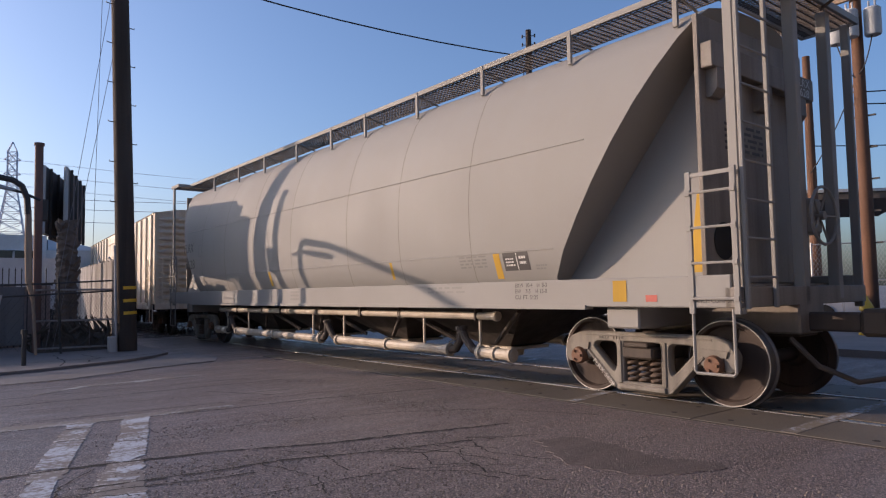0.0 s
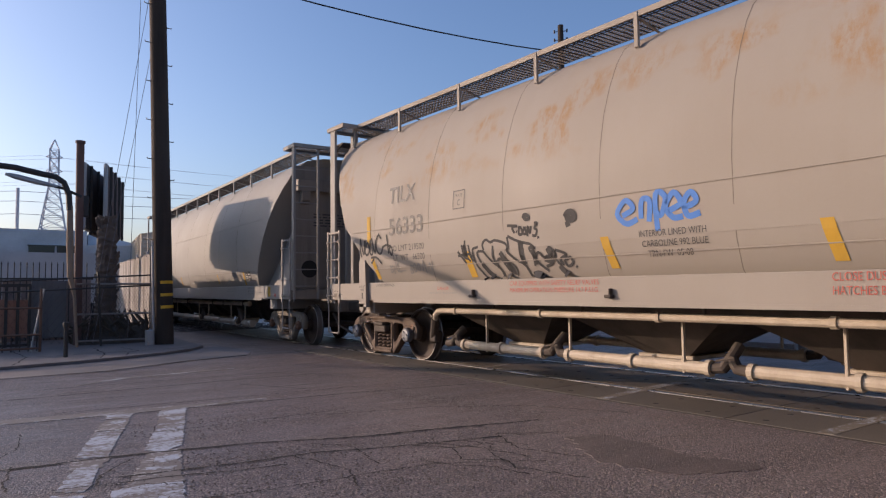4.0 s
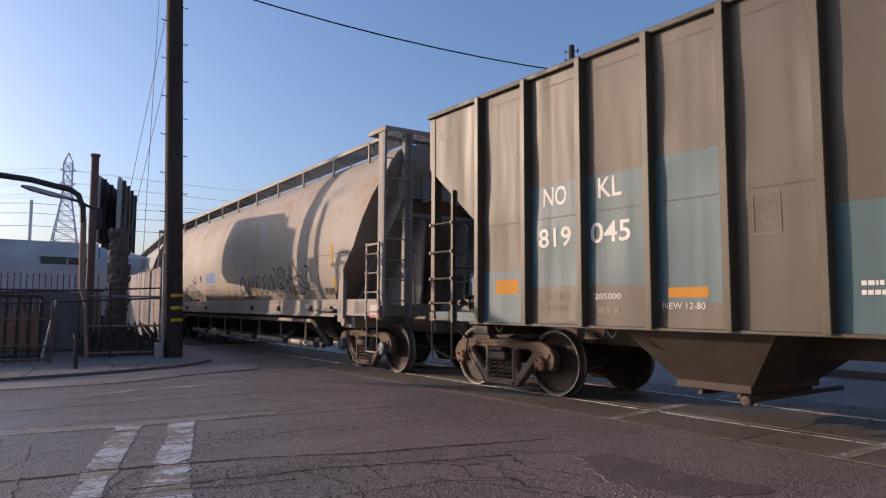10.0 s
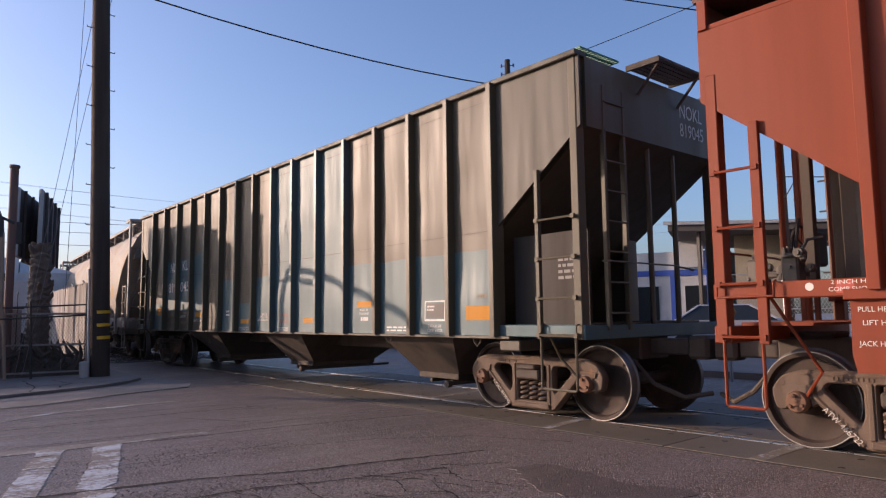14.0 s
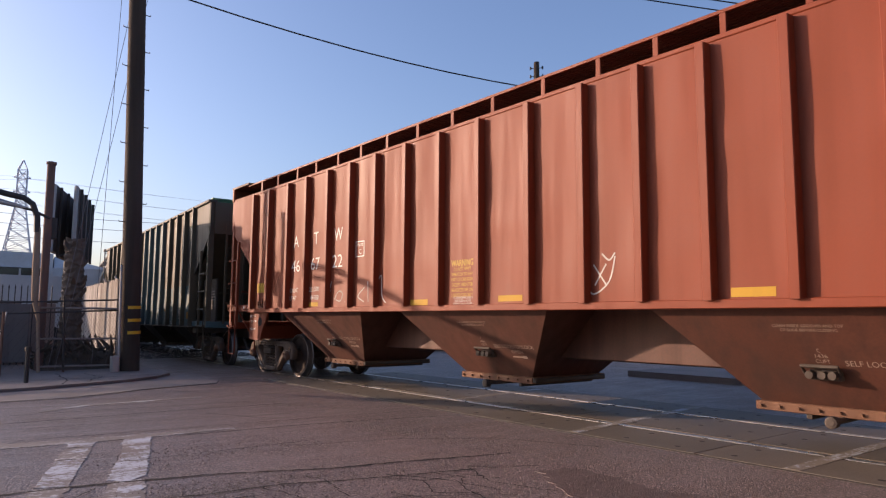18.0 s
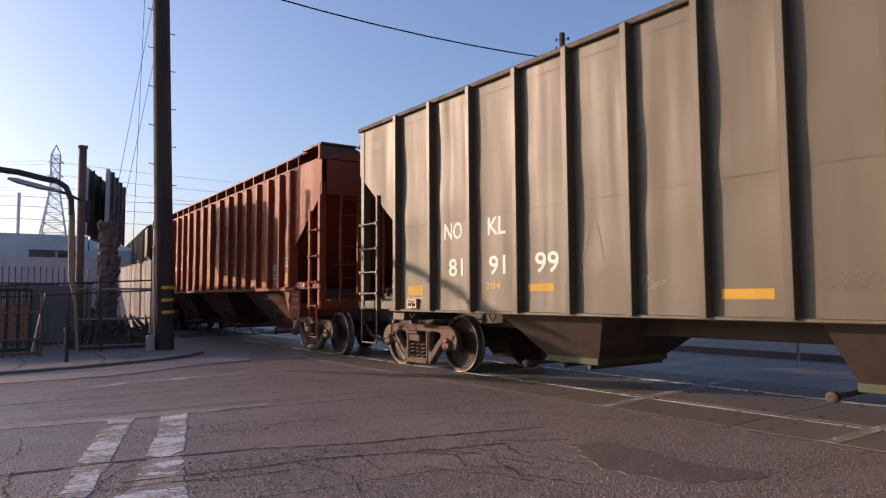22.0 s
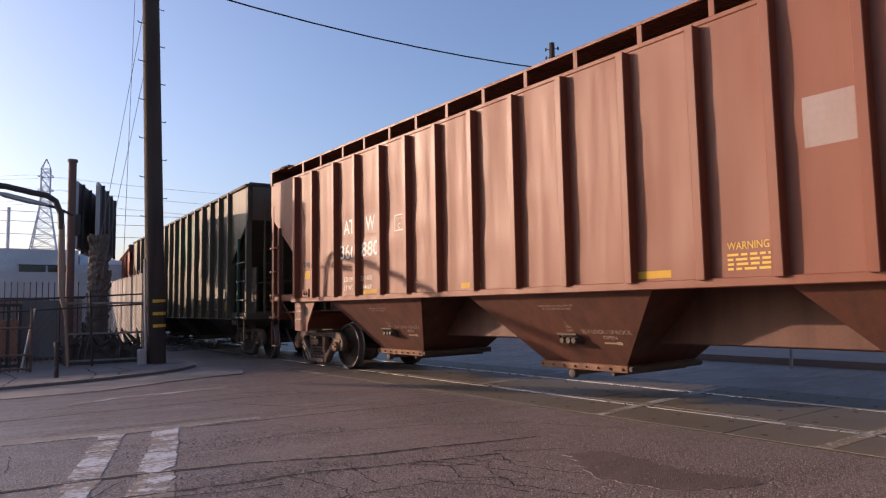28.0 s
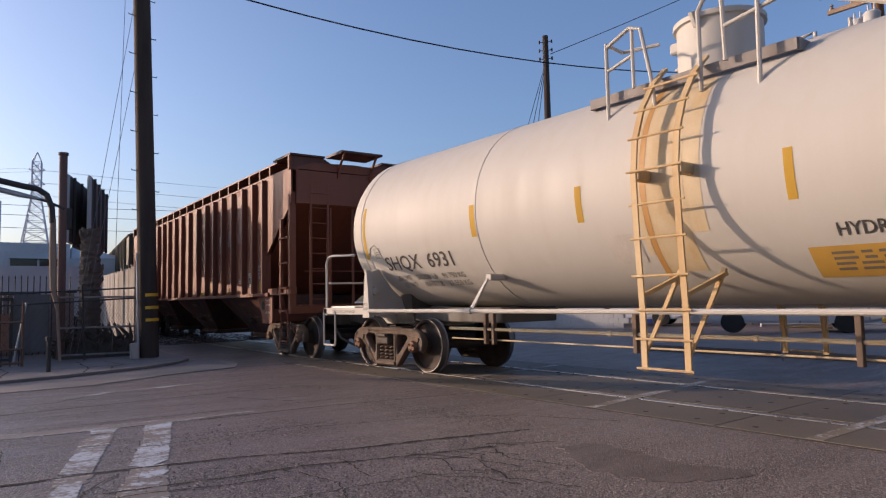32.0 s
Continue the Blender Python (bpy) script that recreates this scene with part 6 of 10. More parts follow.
            prism(bm, [v for v in half if v[1] > 3.2] + [(-y, z) for y, z in reversed(half) if z > 3.2], p, q, "x")
            part("end_wall", bm, M_CREAM, c)
            # slope sheet with its turned-down edges, and the side sheets over it
            bm = bmesh.new()
            prism(bm, [(s * 9.26, 2.95), (s * 7.70, 1.38), (s * 7.66, 1.42), (s * 9.26, 3.02)], -1.0, 1.0)
            part("end_slope", bm, M_CREAM, c)
            for y in (-1.03, 0.99):
                bm = bmesh.new()
                prism(bm, [(s * 9.42, 3.10), (s * 8.10, 1.76), (s * 8.06, 1.80), (s * 9.42, 3.18)], y - 0.02, y + 0.06)
                part("slope_flange", bm, M_CREAM, c)
                bm = bmesh.new()
                prism(bm, [(s * 9.50, 3.86), (s * 9.50, 3.24), (s * 9.40, 3.12), (s * 8.10, 1.80), (s * 8.10, 3.86)], y, y + 0.04)
                part("end_side_sheet", bm, M_CREAM, c)
            for y in (-0.52, 0.47):
                bm = bmesh.new()
                prism(bm, [(s * 9.25, 2.92), (s * 9.40, 2.82), (s * 9.27, 1.25), (s * 7.6, 1.25), (s * 7.6, 1.30)], y, y + 0.05)
                part("end_web", bm, M_CREAM, c)
            bm = bmesh.new()
            tube(bm, [(s * 9.48, -0.75, 1.25), (s * 9.30, -0.75, 2.86)], 0.024, 6)
            part("end_brace", bm, M_CREAM, c)
            bm = bmesh.new()
            box(bm, *sorted((s * 9.50, s * 9.26)), -0.80, -0.74, 2.24, 2.30, 0.006)
            part("brace_bracket", bm, M_CREAM, c)
            bm = bmesh.new()
            p, q = sorted((s * (H - 0.28), s * (H - 0.22)))
            box(bm, p, q, -1.12, 1.12, 3.80, 3.93, 0.008)
            part("wall_ledge", bm, M_CREAM, c)
            for y in (-0.42, 0.36):
                bm = bmesh.new()
                box(bm, p, q, y - 0.07, y + 0.07, 3.24, 3.80, 0.008)
                part("wall_stiffener", bm, M_CREAM, c)
        a, b = sorted((xe - s * 0.03, xe - s * 0.50))
        bm = bmesh.new()
        for x in (a, b):
            box(bm, x - 0.03, x + 0.03, -1.515, -1.485, 1.0, 2.42, 0.005)
        box(bm, a, b, -1.51, -1.49, 2.36, 2.40)
        ladder = part("side_ladder", bm, P, c)
        rung_parts(ladder, a, b, -1.52, [1.15, 1.5, 1.85, 2.2], P)
        bm = bmesh.new()
        stirrup(bm, a, b - 0.05, -1.49, 0.42, 1.05)
        part("stirrup_step", bm, P, c)
        for yy in (-1.42, -0.86) if s > 0 else (0.86, 1.42):
            bm = bmesh.new()
            box(bm, xe - 0.02 + s * 0.03, xe + 0.02 + s * 0.03, yy - 0.025, yy + 0.025, 1.05, spec["walk"], 0.005)
            stile = part("ladder_stile", bm, M_CREAM, c)
        for k in range(9):
            bm = bmesh.new()
            z = 1.35 + k * (spec["walk"] - 1.5) / 8
            tube(bm, [(xe + s * 0.05, -s * 1.42, z), (xe + s * 0.05, -s * 0.86, z)], 0.013, 6)
            part("end_rung", bm, P, stile)
        # end mesh and centre walk: underside shade is put into the dark colour
        bm = bmesh.new()
        a, b = sorted((s * (H + 0.02), s * (H - 0.62)))
        grating(bm, a, b, -1.42, 1.42, spec["walk"], 0.09, 0.02)
        part("walk_mesh", bm, M_UNDER, c, "grid platform over the car end, underside shade painted dark")
        bm = bmesh.new()
        p, q = sorted((s * (H - 0.15), s * (H + 0.36)))
        grating(bm, p, q, -0.42, 0.50, spec["walk"] + 0.09, 0.05)
        for e in (-0.42, 0.50):
            tube(bm, [(s * (H + 0.30), e, spec["walk"] + 0.10), (s * (H - 0.02), e, spec["walk"] - 0.06)], 0.018, 6)
        part("centre_walk", bm, M_UNDER, c)
        bm = bmesh.new()
        for q in ((a, b, -1.46, -1.42), (a, b, 1.42, 1.46), (a - 0.02, a + 0.02, -1.46, 1.46), (b - 0.02, b + 0.02, -1.46, 1.46)):
            box(bm, *q, spec["walk"] - 0.02, spec["walk"] + 0.06)
        part("end_walk", bm, P, c)
        coupler(c, s * (H - 0.1), s)
        truck(c, s * spec["truck"], spec["grey"], spec["mark"])
        bm = bmesh.new()
        x = s * spec["truck"]
        box(bm, x - 0.22, x + 0.22, -1.40, 1.40, 0.82, 1.06, 0.02)
        part("body_bolster", bm, P, c)
        if spec["jack"]:
            for dx in (-AXLE, AXLE):
                bm = bmesh.new()
                lathe(bm, [(0.055, -1.185), (0.10, -1.18), (0.125, -1.16), (0.125, -1.08), (0.10, -1.06)], 18, "y", (x + dx, 0, WHEEL_R))
                for k in range(3):
                    lathe(bm, [(0.02, -1.20), (0.02, -1.18)], 6, "y", (x + dx + 0.06 * math.cos(2.1 * k), 0, WHEEL_R + 0.06 * math.sin(2.1 * k)))
                part("bearing_cap", bm, M_STEEL, c, "bright steel roller bearing cap")
            for y in (-1.56, 1.48):
                bm = bmesh.new()
                prism(bm, [(x + s * 0.04, 0.94), (x + s * 0.04, 1.79), (x - s * 0.17, 1.79), (x - s * 0.20, 1.3), (x - s * 0.21, 0.94)], y, y + 0.08)
                part("jack_pad", bm, P, c)
            bm = bmesh.new()
            stencil(bm, "JACK/LIFT", x - s * 0.08 - 0.10, 1.30, 0.035, flat_side(-1.565), 0.20)
            stencil(bm, "HERE", x - s * 0.08 - 0.06, 1.24, 0.035, flat_side(-1.565), 0.12)
            part("stencil", bm, M_STEN_BLACK, c)
    hand_wheel(c, H - 0.08, 0.27, 2.03, P, 0.32, 1)
    hand_wheel(c, -H + 0.35, 0.4, 2.0, P, 0.30, -1)
    # roof walk on both sides
    for y0, y1, yp in ((-1.13, -0.55, -1.14), (0.55, 1.13, 1.12)):
        # dark grid, the shade seen from below is part of its colour
        bm = bmesh.new()
        for k in range(8):
            a, b = -H + 0.6 + k * (2 * H - 1.2) / 8, -H + 0.6 + (k + 1) * (2 * H - 1.2) / 8
            grating(bm, a, b, y0, y1, spec["walk"], 0.09, 0.02)
        part("running_board", bm, M_UNDER, c, "grid running board, underside shade painted dark")
        bm = bmesh.new()
        box(bm, -H + 0.6, H - 0.6, yp, yp + 0.02, spec["walk"] - 0.01, spec["walk"] + 0.06)
        part("walk_edge", bm, P, c)
        for x in spec["posts"]:
            bm = bmesh.new()
            box(bm, x - 0.03, x + 0.03, yp - 0.01, yp + 0.03, 4.10, spec["walk"] + 0.05, 0.004)
            tube(bm, [(x, yp, spec["walk"]), (x, yp * 0.5, 4.35)], 0.016, 5)
            part("walk_post", bm, P, c)
    for k in range(10):
        bm = bmesh.new()
        x = -H + 1.7 + k * (2 * H - 3.4) / 9
        lathe(bm, [(0.28, 4.36), (0.28, 4.48), (0.25, 4.52), (0.05, 4.54)], 18, "z", (x, 0, 0))
        part("roof_hatch", bm, M_STEN_RED if k % 2 else P, c)
    # discharge bays and piping
    for x in spec["bays"]:
        bm = bmesh.new()
        z0 = spec["sill"][0] + 0.05
        hull8(bm, [(x - 1.5, -1.25, z0), (x + 1.5, -1.25, z0), (x + 1.5, 1.25, z0), (x - 1.5, 1.25, z0)], [(x - 0.3, -0.35, 0.40), (x + 0.3, -0.35, 0.40), (x + 0.3, 0.35, 0.40), (x - 0.3, 0.35, 0.40)])
        bay = part("discharge_bay", bm, M_UNDER, c)
        bm = bmesh.new()
        box(bm, x - 0.4, x + 0.4, -0.42, 0.42, 0.36, 0.41, 0.01)
        lathe(bm, [(0.16, 0.24), (0.2, 0.36)], 14, "z", (x, 0, 0))
        part("outlet", bm, M_PIPE, bay)
    for y in spec["pipes"] if spec["webs"] else ():
        bm = bmesh.new()
        tube(bm, [(-5.14, y, 0.915), (5.14, y, 0.915)], 0.055, 12)
        for x in (-5.1, -3.9, -2.6, -1.3, 0.0, 1.55, 2.83, 5.1):
            tube(bm, [(x - 0.03, y, 0.915), (x + 0.03, y, 0.915)], 0.07, 12)
        part("upper_pipe", bm, M_PIPE, c, "dusty cream air pipe")
        for x in (-4.0, -1.6, 1.65, 2.83, 4.72):
            bm = bmesh.new()
            box(bm, x - 0.02, x + 0.02, y - 0.07, y + 0.07, 0.85, 1.06, 0.005)
            part("pipe_clamp", bm, M_UNDER, c)
        # unloading pipe in lengths, with a valve at each forked joint
        for a, b in ((-5.4, -4.7), (-4.1, 0.15), (0.75, 4.10), (4.72, 5.42)):
            bm = bmesh.new()
            tube(bm, [(a, y, 0.41), (b, y, 0.40)], 0.075, 12)
            for x in (a + 0.04, b - 0.04, (a + b) / 2):
                tube(bm, [(x - 0.03, y, 0.405), (x + 0.03, y, 0.405)], 0.098, 12)
            part("lower_pipe", bm, M_PIPE, c, "dusty cream unloading pipe")
        for x in (-4.4, 0.45, 4.42):
            bm = bmesh.new()
            tube(bm, [(x - 0.33, y, 0.40), (x - 0.20, y, 0.43), (x - 0.10, y, 0.55), (x - 0.08, y, 0.72)], 0.06, 10)
            tube(bm, [(x + 0.33, y, 0.41), (x + 0.18, y, 0.44), (x + 0.02, y, 0.58), (x - 0.06, y, 0.72)], 0.06, 10)
            lathe(bm, [(0.03, 0.70), (0.09, 0.71), (0.09, 0.76), (0.03, 0.77)], 12, "z", (x - 0.07, y, 0))
            tube(bm, [(x - 0.3, y - 0.05, 0.52), (x - 0.12, y - 0.08, 0.56)], 0.012, 6)
            part("pipe_fork", bm, M_UNDER, c, "sooty forked pipe joint")
        for x in (-4.7, -3.4, -0.2, 1.0, 3.45, 4.76):
            bm = bmesh.new()
            box(bm, x - 0.018, x + 0.018, y - 0.015, y + 0.015, 0.34, 0.90, 0.004)
            part("pipe_hanger", bm, M_PIPE, c)
        for x in spec["bays"]:
            for s in (-1, 1):
                bm = bmesh.new()
                tube(bm, [(x + s * 1.35, y * 0.93, 0.98), (x + s * 0.45, y * 0.6, 0.50)], 0.035, 6)
                part("bay_rib", bm, M_UNDER, c)
    for y in () if spec["webs"] else spec["pipes"]:
        e = spec["pipe_end"]
        bm = bmesh.new()
        tube(bm, [(-e - 0.42, y * 0.85, 0.48), (-e - 0.14, y, 0.84), (-e - 0.06, y, 0.90), (-e + 0.04, y, 0.915), (e - 0.04, y, 0.915), (e + 0.06, y, 0.90), (e + 0.14, y, 0.84), (e + 0.42, y * 0.85, 0.48)], 0.046, 10)
        for k in range(7):
            x = -e + 0.4 + k * (2 * e - 0.8) / 6
            tube(bm, [(x - 0.03, y, 0.915), (x + 0.03, y, 0.915)], 0.062, 10)
        part("upper_pipe", bm, M_PIPE, c, "dusty cream air pipe")
        for s in (-1, 1):
            bm = bmesh.new()
            tube(bm, [(s * (e + 0.20), y * 0.97, 0.78), (s * (e + 0.50), y * 0.83, 0.40)], 0.07, 10)
            box(bm, s * (e + 0.42) - 0.09, s * (e + 0.42) + 0.09, y * 0.84 - 0.08, y * 0.84 + 0.08, 0.38, 0.56, 0.02)
            part("pipe_elbow", bm, M_UNDER, c, "sooty pipe elbow with valve")
        # unloading pipe in lengths with sooty couplings between
        cuts = [-e + 0.1, -3.65, -1.15, 1.35, 3.85, e - 0.1]
        for a, b in zip(cuts, cuts[1:]):
            bm = bmesh.new()
            tube(bm, [(a + 0.2, y * 0.82, 0.38), (b - 0.2, y * 0.82, 0.37)], 0.068, 12)
            for x in (a + 0.24, (a + b) / 2, b - 0.24):
                tube(bm, [(x - 0.03, y * 0.82, 0.375), (x + 0.03, y * 0.82, 0.375)], 0.09, 12)
            part("lower_pipe", bm, M_PIPE, c, "dusty cream unloading pipe")
        for x in cuts:
            bm = bmesh.new()
            tube(bm, [(x - 0.22, y * 0.82, 0.375), (x - 0.08, y * 0.82, 0.39), (x, y * 0.8, 0.50), (x + 0.02, y * 0.7, 0.62)], 0.062, 10)
            tube(bm, [(x + 0.22, y * 0.82, 0.375), (x + 0.08, y * 0.82, 0.39), (x, y * 0.8, 0.50)], 0.062, 10)
            tube(bm, [(x - 0.10, y * 0.90, 0.47), (x + 0.12, y * 0.92, 0.52)], 0.014, 6)
            part("pipe_coupling", bm, M_UNDER, c, "sooty coupling with a lever")
        for k in range(7):
            bm = bmesh.new()
            x = -e + 0.9 + k * (2 * e - 1.8) / 6
            box(bm, x - 0.015, x + 0.015, y * 0.84 - 0.02, y * 0.84 + 0.02, 0.30, 0.95, 0.004)
            part("pipe_hanger", bm, M_PIPE, c)
            bm = bmesh.new()
            tube(bm, [(x + 0.4, y, 0.91), (x + 0.4, y, 1.02)], 0.02, 6)
            part("pipe_clamp", bm, M_UNDER, c)
    return c, where


PROFILE_F = [(1.34, 1.32), (1.44, 1.42), (1.535, 1.72), (1.57, 2.1), (1.575, 2.5), (1.54, 2.9), (1.46, 3.3), (1.34, 3.65), (1.20, 3.95), (1.06, 4.15), (0.90, 4.28), (0.5, 4.36), (0.0, 4.38)]
curved = dict(profile=PROFILE_F, sill=(1.06, 1.38), walk=4.48, pipes=(-1.28, 1.28))
hopper_f, on_f = curved_car({**curved, **dict(name="hopper_car", mark="FLRX 5628", label="clean cream covered hopper car with curved steel body", half=8.75, paint=M_CREAM, slants=[((8.05, 4.1), (6.35, 1.4))], nose=8.2,
    seams=[-5.8, -4.2, -2.5, -0.6, 1.6, 3.2, 4.9], long_seams=[(3.0, 6.9), (1.76, 6.4)], webs=True, proud=0.005, truck=7.27, grey=True, jack=False,
    posts=[-6.1, -2.85, 0.3, 1.55, 3.15, 4.75, 6.4, -4.4, -1.2, 7.9], bays=(-4.0, -1.3, 1.4, 4.1), pipe_end=5.4)})
hopper_t, on_t = curved_car({**curved, **dict(name="hopper_car", mark="TILX 56333", label="rust-spotted cream covered hopper car with graffiti", half=9.53, paint=M_CREAM_RUST, slants=[((9.38, 3.9), (8.57, 2.42)), ((8.57, 2.42), (8.06, 1.95))], nose=9.32,
    seams=[-7.5, -5.85, -4.1, -2.4, -0.75, 1.0, 2.7, 4.4, 6.2], long_seams=[(2.30, 8.3), (1.62, 7.6)], webs=False, proud=0.009, truck=8.05, grey=False, jack=True,
    posts=[-7.35, -5.6, -3.85, -2.15, -0.4, 1.35, 3.1, 4.85, 6.6, 8.3, -9.0], bays=(-4.9, -2.4, 0.1, 2.6, 5.1), pipe_end=5.95)})


def on_body(c, where, u, items):
    rng = random.Random(11)
    surface = where
    for name, material, kind, a in items:
        bm = bmesh.new()
        deep = {"graffiti": 0.0012, "reflector": 0.0022, "rust_stain": 0.002, "data_panel": 0.001, "placard": 0.001}.get(name, 0.0)
        where = lambda x, z: (surface(x, z)[0], surface(x, z)[1] + deep, z)
        if kind == "text":
            stencil(bm, a[0], a[1] - u, a[2], a[3], where, *a[4:])
        elif kind == "rect":
            patch(bm, a[0] - u, a[1] - u, a[2], a[3], where, 2, max(4, int((a[3] - a[2]) / 0.045)), *a[4:])
        elif kind == "bars":
            bars(bm, a[0] - u, a[1] - u, a[2], a[3], a[4], where, rng)
        elif kind == "frame":
            x0, x1, z0, z1, w = a[0] - u, a[1] - u, *a[2:]
            for q in ((x0, x1, z0, z0 + w), (x0, x1, z1 - w, z1), (x0, x0 + w, z0 + w, z1 - w), (x1 - w, x1, z0 + w, z1 - w)):
                patch(bm, *q, where, 1, 4)
        elif kind == "tag":
            tag_scrawl(bm, a[0] - u, a[1] - u, *a[2:5], a[5], where, a[6])
        elif kind == "lines":
            for pts in a[1:]:
                scrawl(bm, [(x - u, z) for x, z in pts], a[0], where)
        ob = part(name, bm, material, c)
        if kind in ("bars", "text", "tag", "lines"):
            tagged(ob, kind="stuff")


on_body(hopper_f, on_f, U_F, [
    ("stencil", M_STEN_BLACK, "text", ("FLRX", -19.05, 2.45, 0.24, 0.75)), ("stencil", M_STEN_BLACK, "text", ("5628", -18.95, 2.0, 0.24, 0.75)),
    ("stencil", M_STEN_GREY, "frame", (-17.9, -17.6, 2.3, 2.6, 0.02)),
    ("reflector", M_STRIPE, "rect", (-8.97, -8.90, 1.47, 1.74, 0.0)), ("reflector", M_STRIPE, "rect", (-6.52, -6.40, 1.42, 1.75)), ("reflector", M_STRIPE, "rect", (-13.6, -13.5, 1.45, 1.75)),
    ("data_panel", M_STEN_BLACK, "rect", (-6.34, -5.88, 1.52, 1.75)), ("stencil", M_STEN_WHITE, "rect", (-6.1, -6.085, 1.53, 1.74)), ("stencil", M_STEN_WHITE, "bars", (-6.3, -6.14, 1.58, 1.68, 3)), ("stencil", M_STEN_WHITE, "bars", (-6.05, -5.92, 1.60, 1.70, 2)),
    ("stencil", M_STEN_GREY, "bars", (-7.22, -6.66, 1.58, 1.74, 4)), ("stencil", M_STEN_GREY, "bars", (-5.78, -5.6, 1.52, 1.58, 2)),
    *[("stencil", M_STEN_BLACK, "text", (tx, -6.15, 1.30 - 0.075 * k, 0.052, w)) for k, (tx, w) in enumerate((("EXW  10-4    H  8-3", 0.55), ("EW    7-5    H 15-0", 0.55), ("CU. FT. 5125", 0.40)))],
    ("stencil", M_STEN_GREY, "bars", (-8.0, -7.15, 1.24, 1.33, 2)), ("stencil", M_STEN_GREY, "bars", (-12.6, -12.2, 1.15, 1.33, 3)),
    ("sticker", M_STRIPE, "rect", (-4.62, -4.44, 1.12, 1.35)), ("sticker", M_STEN_RED, "rect", (-4.2, -4.06, 1.12, 1.19)), ("stencil", M_STEN_BLACK, "text", ("2 INCH COMP SHOES", -3.65, 1.11, 0.04, 0.52)),
])
end_marks(hopper_f, 8.336, [("FLRX", 3.69, 0.10, 0.36), ("5628", 3.57, 0.10, 0.34)], y=0.72)
bm = bmesh.new()
bars(bm, -0.75, 0.1, 2.75, 3.05, 5, lambda a, b: (8.196, a, b), random.Random(3))
tagged(part("stencil", bm, M_STEN_BLACK, hopper_f), kind="stuff")
bm = bmesh.new()
patch(bm, 7.98, 8.12, 1.42, 2.30, lambda x, z: (x, -1.18 * (1 - 0.19 * (z - 1.38)) - 0.006, z), 1, 1)
part("reflector", bm, M_STRIPE, hopper_f)
